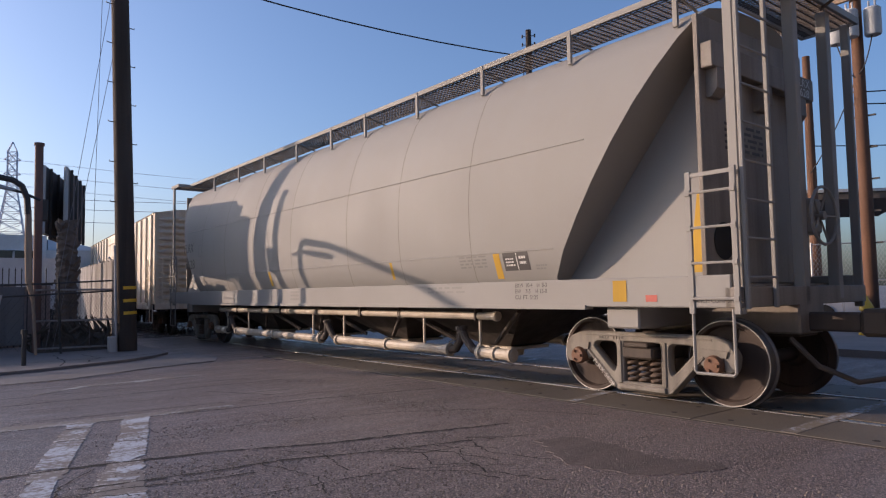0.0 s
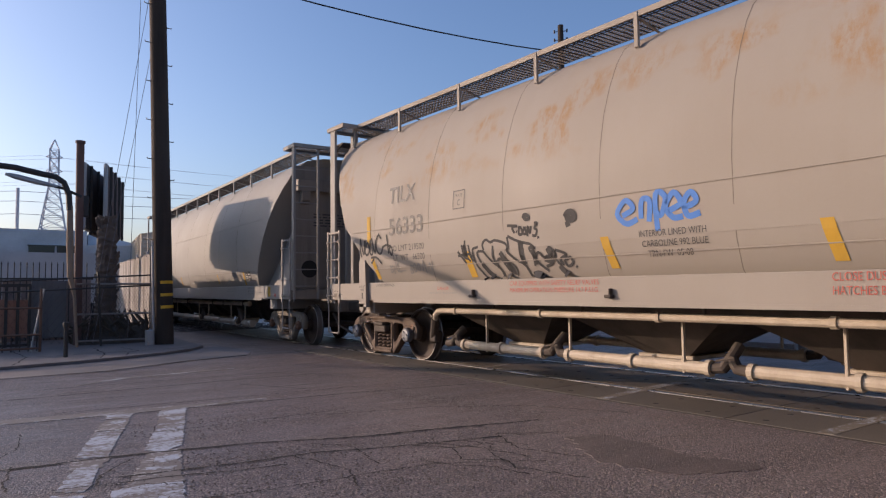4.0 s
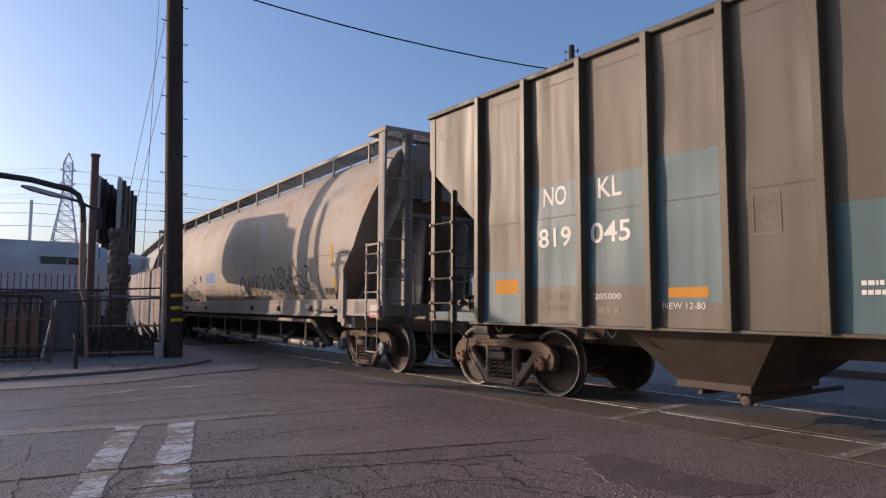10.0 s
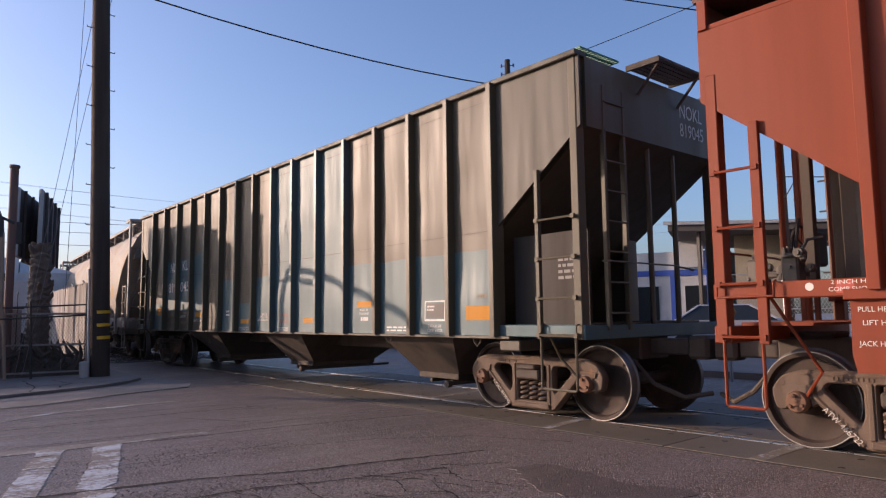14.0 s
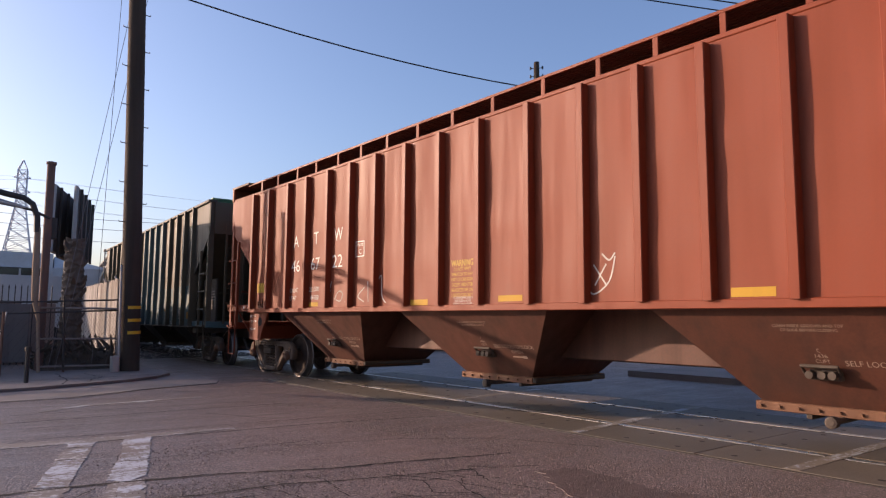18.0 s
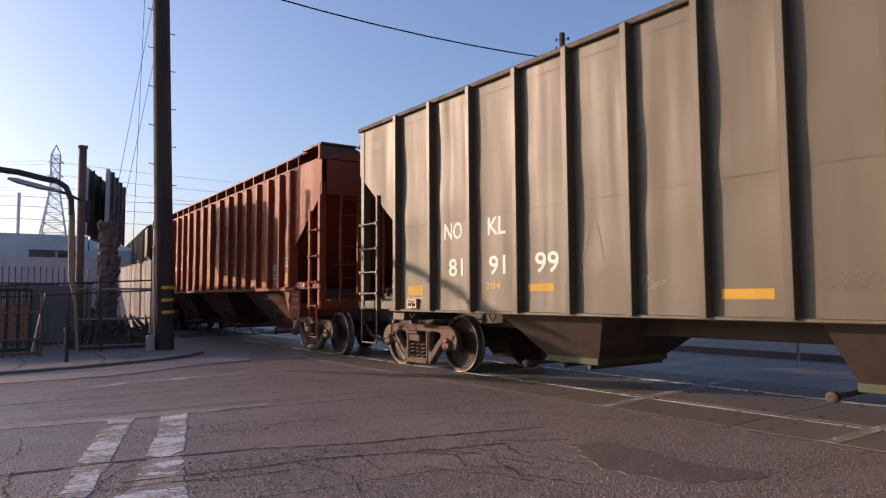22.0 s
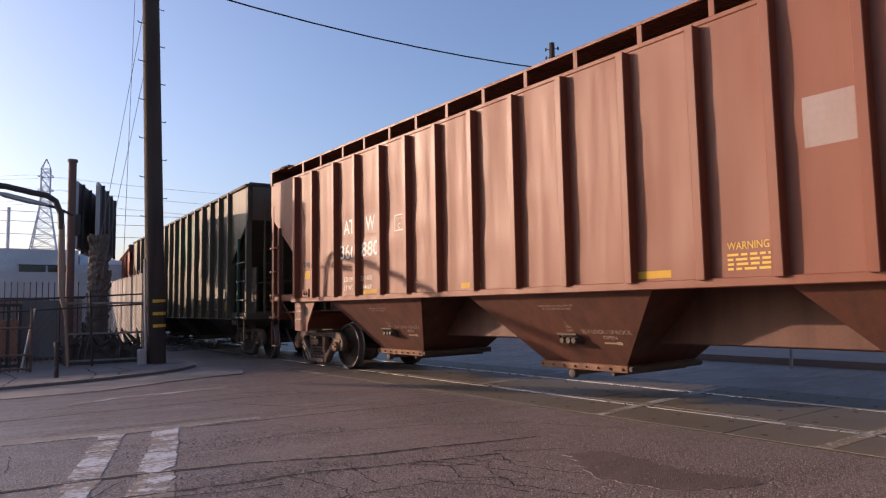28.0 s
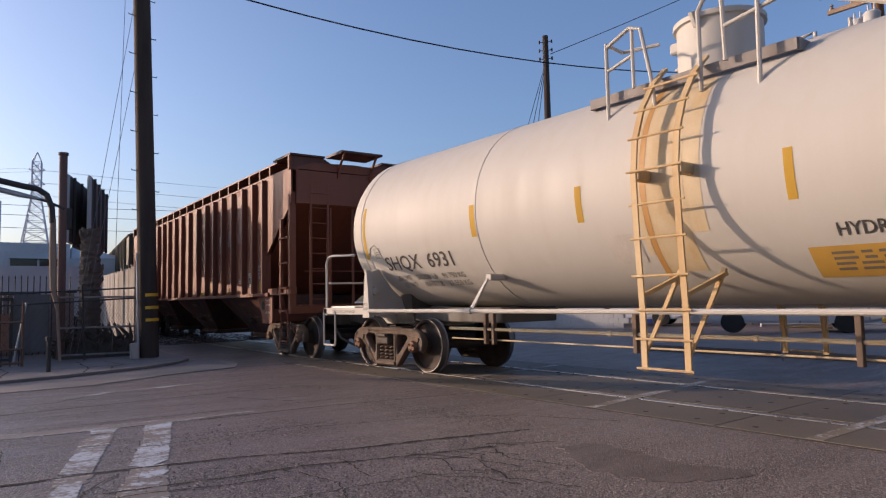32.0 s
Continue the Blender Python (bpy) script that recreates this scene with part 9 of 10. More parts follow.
for pts, w in ((((-5.85, 0.1), (-5.76, 1.09), (-5.67, 1.56), (-5.53, 2.11), (-5.17, 2.93), (-5.02, 3.59), (-4.85, 4.18), (-4.73, 4.64)), 0.032), (((-5.1, 1.0), (-5.03, 1.39), (-4.94, 1.89), (-4.9, 2.37), (-4.68, 2.96), (-4.6, 3.23), (-4.41, 3.92)), 0.024), (((-4.96, 0.9), (-4.92, 1.25), (-4.74, 1.81), (-4.69, 2.09)), 0.016),
               (((-9.55, 0.4), (-9.56, 1.78), (-9.59, 2.48), (-9.57, 3.24), (-9.49, 4.59)), 0.030), (((-7.57, 2.44), (-7.45, 3.9), (-7.24, 4.92), (-7.0, 5.95)), 0.022), (((-11.95, 0.3), (-12.0, 2.23), (-12.75, 3.62), (-13.1, 4.88)), 0.05), (((-4.52, 3.91), (-4.17, 4.46)), 0.014), (((-6.5, 1.6), (-6.47, 2.52), (-6.47, 3.4)), 0.014), (((-9.09, 3.29), (-8.13, 3.79)), 0.02), (((-8.2, 1.0), (-8.05, 2.4), (-7.9, 4.2), (-7.7, 5.9)), 0.016), (((-10.3, 1.0), (-10.2, 2.6), (-10.0, 4.4)), 0.02)):
    strip(bm, jagged(pts, rng, 0.06, 0.010), w, z1=-0.002 if pts[0][0] < -11 else -0.007, rng=rng)
tagged(part("paving_seam", bm, M_CRACK), "long open seams between strips of old asphalt", "seam", kind="stuff")


def loose_stones():
    """Stones broken out of the worn surface, in drifts along the seams."""
    rng = random.Random(77)
    vs, fs = [], []
    drifts = [((-7.4, 4.45), (-4.9, 4.75), 0.16, 900), ((-5.2, 1.4), (-4.5, 4.5), 0.22, 900), ((-6.6, 1.5), (-6.4, 3.6), 0.25, 500), ((-9.6, 4.3), (-8.8, 4.9), 0.15, 200), ((-4.3, 1.0), (-3.4, 3.8), 0.5, 1500), ((-3.4, 2.9), (-1.5, 4.3), 0.35, 700)]
    for (x0, y0), (x1, y1), spread, count in drifts:
        for k in range(count):
            q = rng.random()
            x, y = x0 + (x1 - x0) * q + rng.gauss(0, spread), y0 + (y1 - y0) * q + rng.gauss(0, spread)
            r, h = rng.uniform(0.005, 0.013), rng.uniform(0.004, 0.010)
            a0, b = rng.uniform(0, 6.28), len(vs)
            for j in range(5):
                a = a0 + j * 1.2566
                vs.append((x + r * rng.uniform(0.7, 1.3) * math.cos(a), y + r * rng.uniform(0.7, 1.3) * math.sin(a), -0.013))
            vs.append((x + rng.uniform(-0.3, 0.3) * r, y + rng.uniform(-0.3, 0.3) * r, -0.010 + h))
            fs += [(b + j, b + (j + 1) % 5, b + 5) for j in range(5)]
    me = bpy.data.meshes.new("loose_stones")
    me.from_pydata(vs, [], fs)
    me.materials.append(M_STONE)
    tagged(new("loose_stones", me), "small stones broken out of the asphalt", "gravel", kind="stuff")


loose_stones()
bm = bmesh.new()
rng = random.Random(31)
outline = [(-4.01, 4.27), (-3.91, 4.64), (-3.45, 4.61), (-2.98, 4.50), (-2.76, 4.66), (-2.59, 4.72), (-2.52, 4.6), (-2.62, 4.3), (-2.75, 4.04), (-3.06, 3.93), (-3.36, 3.87), (-3.64, 4.05)]
prism(bm, jagged(outline + outline[:1], rng, 0.07, 0.03)[:-1], -0.02, -0.008, "z")
tagged(part("asphalt_patch", bm, M_PATCH), "darker oily repair patch in the asphalt", "road patch", kind="structure")
bm = bmesh.new()
for pts in (((-13.5, 1.0), (-15.0, 1.3), (-16.8, 1.2)), ((-13.9, 2.4), (-14.6, 2.6), (-16.5, 2.7)), ((-14.9, 0.2), (-15.0, 2.5), (-15.2, 4.4)), ((-14.2, 2.9), (-14.7, 3.0), (-15.1, 3.3), (-16.3, 3.2))):
    strip(bm, jagged(pts, rng, 0.15, 0.03), 0.03, 0.03, 0.049, rng)
strip(bm, jagged([(-13.27, 0.2), (-13.57, 1.9), (-13.82, 2.57), (-14.27, 3.6), (-14.82, 4.3)], rng, 0.12, 0.015), 0.05, -0.02, -0.001, rng)
tagged(part("pavement_crack", bm, M_CRACK), "joints and cracks in the sidewalk", "crack", kind="stuff")
# sleepers and ballast stones past the paved crossing
bed = thing("sleepers", "dark timber sleepers in the ballast", "railway sleepers", kind="structure")
bm = bmesh.new()
box(bm, -0.11, 0.11, -1.3, 1.3, -0.10, -0.015, 0.01)
TIE = as_mesh("sleeper", bm, M_POLE)
for k in range(46):
    x = -22.4 - 0.52 * k
    link("sleeper", TIE, bed, pose(x, track_y(x), 0))
rng = random.Random(4)
bm = bmesh.new()
for k in range(2600):
    x = -22.1 - 12 * rng.random() ** 1.4
    y = track_y(x) + rng.uniform(-2.0, 2.0)
    r = rng.uniform(0.02, 0.05)
    vs = [bm.verts.new((x + r * rng.uniform(0.6, 1.2) * a, y + r * rng.uniform(0.6, 1.2) * b, -0.02 + r * c)) for a, b, c in ((-1, -1, 0), (1, -1, 0), (1, 1, 0), (-1, 1, 0), (0, 0, 0.9))]
    for q in ((0, 1, 4), (1, 2, 4), (2, 3, 4), (3, 0, 4)):
        bm.faces.new([vs[i] for i in q])
tagged(part("ballast_stones", bm, M_BALLAST), "loose dark ballast stones between the rails", "ballast", kind="stuff")


# ---- corner by the street: pole, lamp, billboard, fences ----
def utility_pole():
    p = thing("utility_pole", "dark creosoted utility pole with climbing steps and yellow bands", "utility pole", pose(-16.62, 4.19, 0.05, 1.75, 0, 0))
    bm = bmesh.new()
    tube(bm, [(0, 0, z) for z in (-0.1, 3, 6, 9, 12, 15)], [0.215, 0.205, 0.195, 0.185, 0.175, 0.165], 20)
    part("shaft", bm, M_POLE, p, smooth=True)
    for k in range(18):
        s = 1 if k % 2 else -1
        z = 3.4 + 0.46 * k
        bm = bmesh.new()
        d = Vector((-0.62 * 0.4, 0.9, 0)).normalized() * s
        tube(bm, [d * 0.17 + Vector((0, 0, z)), d * 0.33 + Vector((0, 0, z)), d * 0.33 + Vector((0, 0, z + 0.03))], 0.011, 5)
        part("climbing_step", bm, M_DARK, p)
    for z in (1.43, 1.14, 0.86):
        bm = bmesh.new()
        n = 12
        a0 = math.atan2(-4.27, 16.62) - 0.25
        g = [[bm.verts.new((0.222 * math.cos(a0 + 1.9 * i / n), 0.222 * math.sin(a0 + 1.9 * i / n), z + h)) for h in (-0.035, 0.035)] for i in range(n + 1)]
        for a, b in zip(g, g[1:]):
            bm.faces.new((a[0], b[0], b[1], a[1]))
        part("reflective_band", bm, M_YELLOW, p)
    bm = bmesh.new()
    tube(bm, [(0.12, -0.26, 0), (0.10, -0.24, 2.4)], 0.03, 8)
    box(bm, 0.0, 0.2, -0.42, -0.25, -0.05, 0.35, 0.02)
    part("ground_conduit", bm, M_GALV, p)


utility_pole()


def street_lamp():
    p = thing("street_lamp", "weathered street lamp post with two curved arms", "street lamp")
    bm = bmesh.new()
    tube(bm, [(-17.03, 2.44, 0.05), (-17.03, 2.37, 1.2), (-17.03, 2.28, 1.65), (-17.04, 2.26, 2.4), (-17.04, 2.25, 3.2)], [0.032, 0.036, 0.072, 0.075, 0.06], 10)
    part("post", bm, M_WOODPOST, p)
    bm = bmesh.new()
    tube(bm, [(-17.04, 2.24, 3.1), (-17.04, 2.22, 3.45), (-17.05, 2.12, 3.72), (-17.08, 1.95, 3.84), (-17.10, 1.69, 3.88), (-17.14, 1.2, 3.98), (-17.18, 0.64, 4.02), (-17.25, -0.9, 4.05), (-17.3, -2.2, 3.95)], 0.066, 10)
    part("arm", bm, M_DARK, p, "dark curved tube arm")
    bm = bmesh.new()
    tube(bm, [(-17.01, 2.47, 3.42), (-17.06, 2.13, 3.58), (-17.12, 1.6, 3.70)], 0.03, 8)
    part("lower_arm", bm, M_DARK, p)
    bm = bmesh.new()
    tube(bm, [(-17.08, 2.0, 3.62), (-17.12, 1.6, 3.70), (-17.15, 1.2, 3.79), (-17.16, 1.02, 3.83)], [0.035, 0.06, 0.06, 0.03], 10)
    part("lamp_head", bm, M_GALV, p, "slim grey lamp head")
    q = thing("steel_post", "tall plain rusty steel post with junction box", "post")
    bm = bmesh.new()
    tube(bm, [(-17.75, 2.55, 0.0), (-17.75, 2.53, 4.80)], 0.088, 14)
    tube(bm, [(-17.75, 2.53, 4.78), (-17.75, 2.53, 4.84)], 0.11, 14)
    part("shaft", bm, paint("rusty_post", (0.15, 0.085, 0.070), 0.8, (0.07, 0.04, 0.035), 0.9), q)
    bm = bmesh.new()
    box(bm, -17.95, -17.75, 2.55, 2.74, 3.05, 3.55, 0.015)
    part("junction_box", bm, M_DARK, q)


street_lamp()


def billboard():
    p = thing("billboard", "two-sided dark billboard seen from its backs", "billboard")
    for n0, n1, z0, z1 in (((-19.61, 2.90), (-23.0, 4.14), 2.93, 4.63), ((-19.53, 3.39), (-22.9, 4.44), 2.94, 4.63)):
        d = Vector((n1[0] - n0[0], n1[1] - n0[1], 0))
        t = Vector((-d.y, d.x, 0)).normalized() * 0.05
        a, b = Vector((*n0, 0)), Vector((*n1, 0))
        bm = bmesh.new()
        hull8(bm, [a + t + Vector((0, 0, z0)), a - t + Vector((0, 0, z0)), a - t + Vector((0, 0, z1)), a + t + Vector((0, 0, z1))], [b + t + Vector((0, 0, z0)), b - t + Vector((0, 0, z0)), b - t + Vector((0, 0, z1)), b + t + Vector((0, 0, z1))])
        board = part("panel", bm, M_SIGN_BACK if n0[1] < 3 else M_SIGN_OLD, p)
        bm = bmesh.new()
        for zz in (z0, z1):
            tube(bm, [a + Vector((0, 0, zz)), b + Vector((0, 0, zz))], 0.045, 6)
        tube(bm, [a + Vector((0.03, 0, z0)), a + Vector((0.03, 0, z1))], 0.055, 6)
        part("trim", bm, M_GALV, board, "pale metal edge trim")
        for k in range(4):
            bm = bmesh.new()
            q = a.lerp(b, (k + 0.5) / 4) - t * 1.6
            box(bm, q.x - 0.03, q.x + 0.03, q.y - 0.03, q.y + 0.03, z0 - 0.1, z1 + 0.02)
            part("stringer", bm, M_DARK, board)
    bm = bmesh.new()
    tube(bm, [(-19.8, 3.1, 2.82), (-22.8, 4.12, 2.82)], 0.05, 6)
    tube(bm, [(-20.0, 3.1, 2.85), (-19.95, 3.5, 2.85)], 0.05, 6)
    tube(bm, [(-21.4, 3.65, 2.82), (-21.4, 3.65, 0.0)], 0.14, 10)
    part("support", bm, M_DARK, p)
    t = thing("palm_trunk", "rough ringed palm trunk behind the gate", "palm trunk")
    bm = bmesh.new()
    rng = random.Random(2)
    rings = []
    for k in range(44):
        z = -0.05 + k * 0.075
        r = 0.235 - 0.045 * k / 43 + (0.028 if k % 2 else 0)
        rings.append([bm.verts.new((-18.75 + (r + rng.uniform(-0.02, 0.03)) * math.cos(a), 3.31 + (r + rng.uniform(-0.02, 0.03)) * math.sin(a), z + 0.04 * math.sin(3 * a + k))) for a in (2 * math.pi * i / 16 for i in range(16))])
    for a, b in zip(rings, rings[1:]):
        for i in range(16):
            bm.faces.new((a[i], a[(i + 1) % 16], b[(i + 1) % 16], b[i]))
    bm.faces.new(rings[-1])
    part("trunk", bm, M_BARK, t)
    for k in range(26):
        bm = bmesh.new()
        a, z = rng.uniform(0, 6.28), rng.uniform(0.5, 3.1)
        o = Vector((-18.75 + 0.21 * math.cos(a), 3.31 + 0.21 * math.sin(a), z))
        d = Vector((math.cos(a), math.sin(a), 0))
        w = Vector((-d.y, d.x, 0)) * 0.06
        hull8(bm, [o - w, o + w, o + w + Vector((0, 0, 0.1)), o - w + Vector((0, 0, 0.1))], [o + d * 0.10 - w * 0.5 + Vector((0, 0, 0.14)), o + d * 0.10 + w * 0.5 + Vector((0, 0, 0.14)), o + d * 0.09 + w * 0.5 + Vector((0, 0, 0.2)), o + d * 0.09 - w * 0.5 + Vector((0, 0, 0.2))])
        part("leaf_stub", bm, M_BARK, t)


billboard()


def shadow_trunk():
    """An unseen trunk, added so that its shadow lies beside that of the utility pole."""
    t = thing("palm_trunk", "unseen bare trunk added to cast a shadow on the train", "palm trunk", pose(-25.0, -1.8, 0))
    bm = bmesh.new()
    tube(bm, [(0, 0, 0.15 * k) for k in range(41)], [0.27 + (0.02 if k % 2 else 0.0) for k in range(41)], 14)
    part("trunk", bm, M_BARK, t)


shadow_trunk()


def picket_fence():
    f = thing("iron_fence", "dark iron picket fence with spiked tops", "fence")
    y0, y1 = -6.0, 3.2
    bm = bmesh.new()
    for z in (0.25, 1.60):
        box(bm, -19.93, -19.88, y0, y1, z, z + 0.045)
    part("rail", bm, M_DARK, f)
    bm = bmesh.new()
    box(bm, -0.011, 0.011, -0.011, 0.011, 0.06, 1.98)
    hull8(bm, [(-0.018, -0.018, 1.98), (0.018, -0.018, 1.98), (0.018, 0.018, 1.98), (-0.018, 0.018, 1.98)], [(-0.002, -0.002, 2.06), (0.002, -0.002, 2.06), (0.002, 0.002, 2.06), (-0.002, 0.002, 2.06)])
    me = as_mesh("picket", bm, M_DARK)
    for k in range(68):
        link("picket", me, f, pose(-19.9, y0 + 0.135 * k, 0))
    s = thing("privacy_screen", "dark slatted screen behind the iron fence", "screen fence")
    for k in range(23):
        bm = bmesh.new()
        y = -6.0 + 0.4 * k
        box(bm, -20.15, -20.11, y, y + 0.385, 0.05, 1.60 + 0.03 * math.sin(k * 1.7))
        part("slat_panel", bm, M_SCREEN, s)
    f = thing("pipe_fence", "dark pipe rails of a chain-link fence on the corner", "fence")
    for z in (1.29, 1.53):
        bm = bmesh.new()
        tube(bm, [(-17.0, -2.5, z - 0.15), (-17.0, 1.25, z), (-16.98, 4.05, z + 0.13)], 0.019, 6)
        part("rail", bm, M_DARK, f)
    bm = bmesh.new()
    for k in range(30):
        y = -2.4 + 0.155 * k
        for lean in (-0.9, 0.9):
            tube(bm, [(-16.99, y, 0.15), (-16.99, y + lean, 1.40)], 0.0022, 3)
    tagged(part("wire_mesh", bm, M_DARK, f), kind="stuff")
    for y in (-0.9, 2.92):
        bm = bmesh.new()
        tube(bm, [(-17.0, y, 0.0), (-17.0, y - 0.08, 1.72)], 0.026, 8)
        part("post", bm, M_DARK, f)
    q = thing("grey_panel", "dark grey sheet panel leaning behind the fence", "panel")
    bm = bmesh.new()
    box(bm, -18.06, -18.03, 1.63, 2.34, 0.22, 1.54, 0.006)
    part("sheet", bm, M_DULL_SHEET, q)
    w = thing("board_fence", "red-brown wooden board fence", "board fence")
    for k in range(8):
        bm = bmesh.new()
        y = -0.2 + 0.225 * k
        box(bm, -18.02, -17.98, y, y + 0.215, 0.25, 1.10 + 0.012 * (k % 3), 0.004)
        part("board", bm, M_WOOD, w)
    bm = bmesh.new()
    for k in range(9):
        box(bm, -17.99, -17.95, -0.2 + 0.225 * k - 0.03, -0.2 + 0.225 * k + 0.03, 0.0, 1.45)
    box(bm, -18.0, -17.94, -0.2, 1.62, 1.40, 1.47)
    box(bm, -18.0, -17.94, -0.2, 1.62, 0.06, 0.12)
    part("frame", bm, M_DARK, w)
    g = thing("chain_link_gate", "weathered grey chain-link gate with pipe frame", "gate")
    bm = bmesh.new()
    a, b = Vector((-17.12, 2.42, 0)), Vector((-16.86, 3.96, 0))
    for z in (0.17, 0.77, 1.45):
        tube(bm, [a + Vector((0, 0, z)), b + Vector((0, 0, z))], 0.024, 8)
    for q in (b,):
        tube(bm, [q + Vector((0, 0, 0.05)), q + Vector((0, 0, 1.75))], 0.03, 8)
    part("pipe_frame", bm, M_PIPE_DULL, g)
    bm = bmesh.new()
    n = 26
    for k in range(-12, n):
        for s in (1, -1):
            p0, p1 = (k / n, 0.17), (k / n + 0.85 * 0.77 * 0.7, 1.45)
            u0, u1 = max(0, p0[0]), min(1, p1[0])
            if u1 <= u0:
                continue
            zz = [0.17 + 1.28 * (u - p0[0]) / (p1[0] - p0[0]) for u in (u0, u1)]
            us = (u0, u1) if s > 0 else (1 - u0, 1 - u1)
            tube(bm, [a.lerp(b, us[0]) + Vector((0.02, 0, zz[0])), a.lerp(b, us[1]) + Vector((0.02, 0, zz[1]))], 0.0025, 3)
    tagged(part("wire_mesh", bm, M_DARK, g), kind="stuff")
    r = thing("low_railing", "rusty low railing along the sidewalk", "railing")
    bm = bmesh.new()
    for z in (0.12, 0.40, 0.95):
        tube(bm, [(-16.38, -3.0, z), (-16.30, 1.66, z)], 0.022, 6)
    for q in (-1.4, 0.1, 1.66):
        tube(bm, [(-16.34, q, 0.0), (-16.34, q, 1.35)], 0.028, 6)
    part("rail", bm, paint("rusty_rail", (0.16, 0.08, 0.05), 0.8), r)
    for k in range(16):
        bm = bmesh.new()
        y = 1.6 - 0.15 * k
        tube(bm, [(-16.33, y, 0.06), (-16.33, y, 0.40)], 0.013, 5)
        part("picket", bm, M_DARK, r)
    s = thing("sign_post", "short dark steel post on the sidewalk edge", "post")
    bm = bmesh.new()
    tube(bm, [(-14.54, 1.9, 0.0), (-14.54, 1.9, 0.66)], 0.04, 8)
    part("post", bm, M_DARK, s)
    bm = bmesh.new()
    tube(bm, [(-14.54, 1.9, 0.62), (-14.54, 1.9, 0.70)], 0.06, 8)
    part("cap", bm, M_DARK, s)
    s = thing("leaning_pipe", "thin pale pipe leaning on the fence", "pipe")
    bm = bmesh.new()
    tube(bm, [(-16.4, 1.50, 0.05), (-16.42, 1.72, 1.35)], 0.022, 6)
    part("pipe", bm, M_GALV, s)


picket_fence()


def corner_clutter():
    w = thing("yard_wall", "pale weathered wall of boards along the railway yard", "wall")
    for k in range(16):
        bm = bmesh.new()
        x = -21.0 - 1.1 * k
        y = 4.75 + 0.055 * k * k * 0.35
        box(bm, x - 1.08, x, y, y + 0.06, 0.0, 2.0 + 0.05 * (k % 3), 0.01)
        part("panel", bm, paint("yard_panel", (0.40, 0.33, 0.27), 0.8, (0.15, 0.11, 0.08), 0.9) if k == 0 else bpy.data.materials["yard_panel"], w)
    b = thing("barbed_wire", "sagging barbed wire strands over the yard fence", "barbed wire")
    for k in range(4):
        bm = bmesh.new()
        tube(bm, cable((-17.2, 4.4, 1.6 + 0.14 * k), (-24.0, 4.9, 1.9 + 0.16 * k), 0.12), 0.008, 4)
        part("strand", bm, M_DARK, b)
    for x, y in ((-17.9, 4.45), (-19.6, 4.6), (-21.3, 4.7)):
        bm = bmesh.new()
        tube(bm, [(x, y, 0.0), (x, y, 2.1), (x - 0.2, y - 0.1, 2.35)], 0.03, 6)
        part("bracket_post", bm, M_GALV, b)
    f = thing("yard_screen", "weathered white upright board fence along the railway yard", "board fence")
    for k in range(26):
        bm = bmesh.new()
        x, y = -18.80 - 0.235 * k, 4.36 + 0.017 * k
        box(bm, x - 0.225, x, y, y + 0.03, 0.02, 2.24 + 0.03 * math.sin(k * 2.3), 0.004)
        part("board", bm, M_BOARD_PALE, f)
    s = thing("scrap_pile", "dark heap of weeds and rubbish by the fence", "rubbish heap")
    bm = bmesh.new()
    hull8(bm, [(-18.9, 2.45, -0.02), (-17.45, 2.45, -0.02), (-17.45, 4.15, -0.02), (-18.9, 4.15, -0.02)], [(-18.6, 2.75, 0.34), (-17.9, 2.7, 0.30), (-17.9, 3.9, 0.42), (-18.6, 3.95, 0.50)])
    part("mound", bm, M_WEED, s)
    rng = random.Random(8)
    for k in range(90):
        bm = bmesh.new()
        x, y, h = -17.6 - rng.random() * 1.0, 2.5 + rng.random() * 1.6, rng.uniform(0.2, 0.85)
        tube(bm, [(x, y, 0.05), (x + rng.uniform(-0.2, 0.2), y + rng.uniform(-0.2, 0.2), h * 0.6), (x + rng.uniform(-0.4, 0.4), y + rng.uniform(-0.4, 0.4), h)], [0.07, 0.05, 0.012], 5)
        part("stalk", bm, M_WEED, s)


corner_clutter()


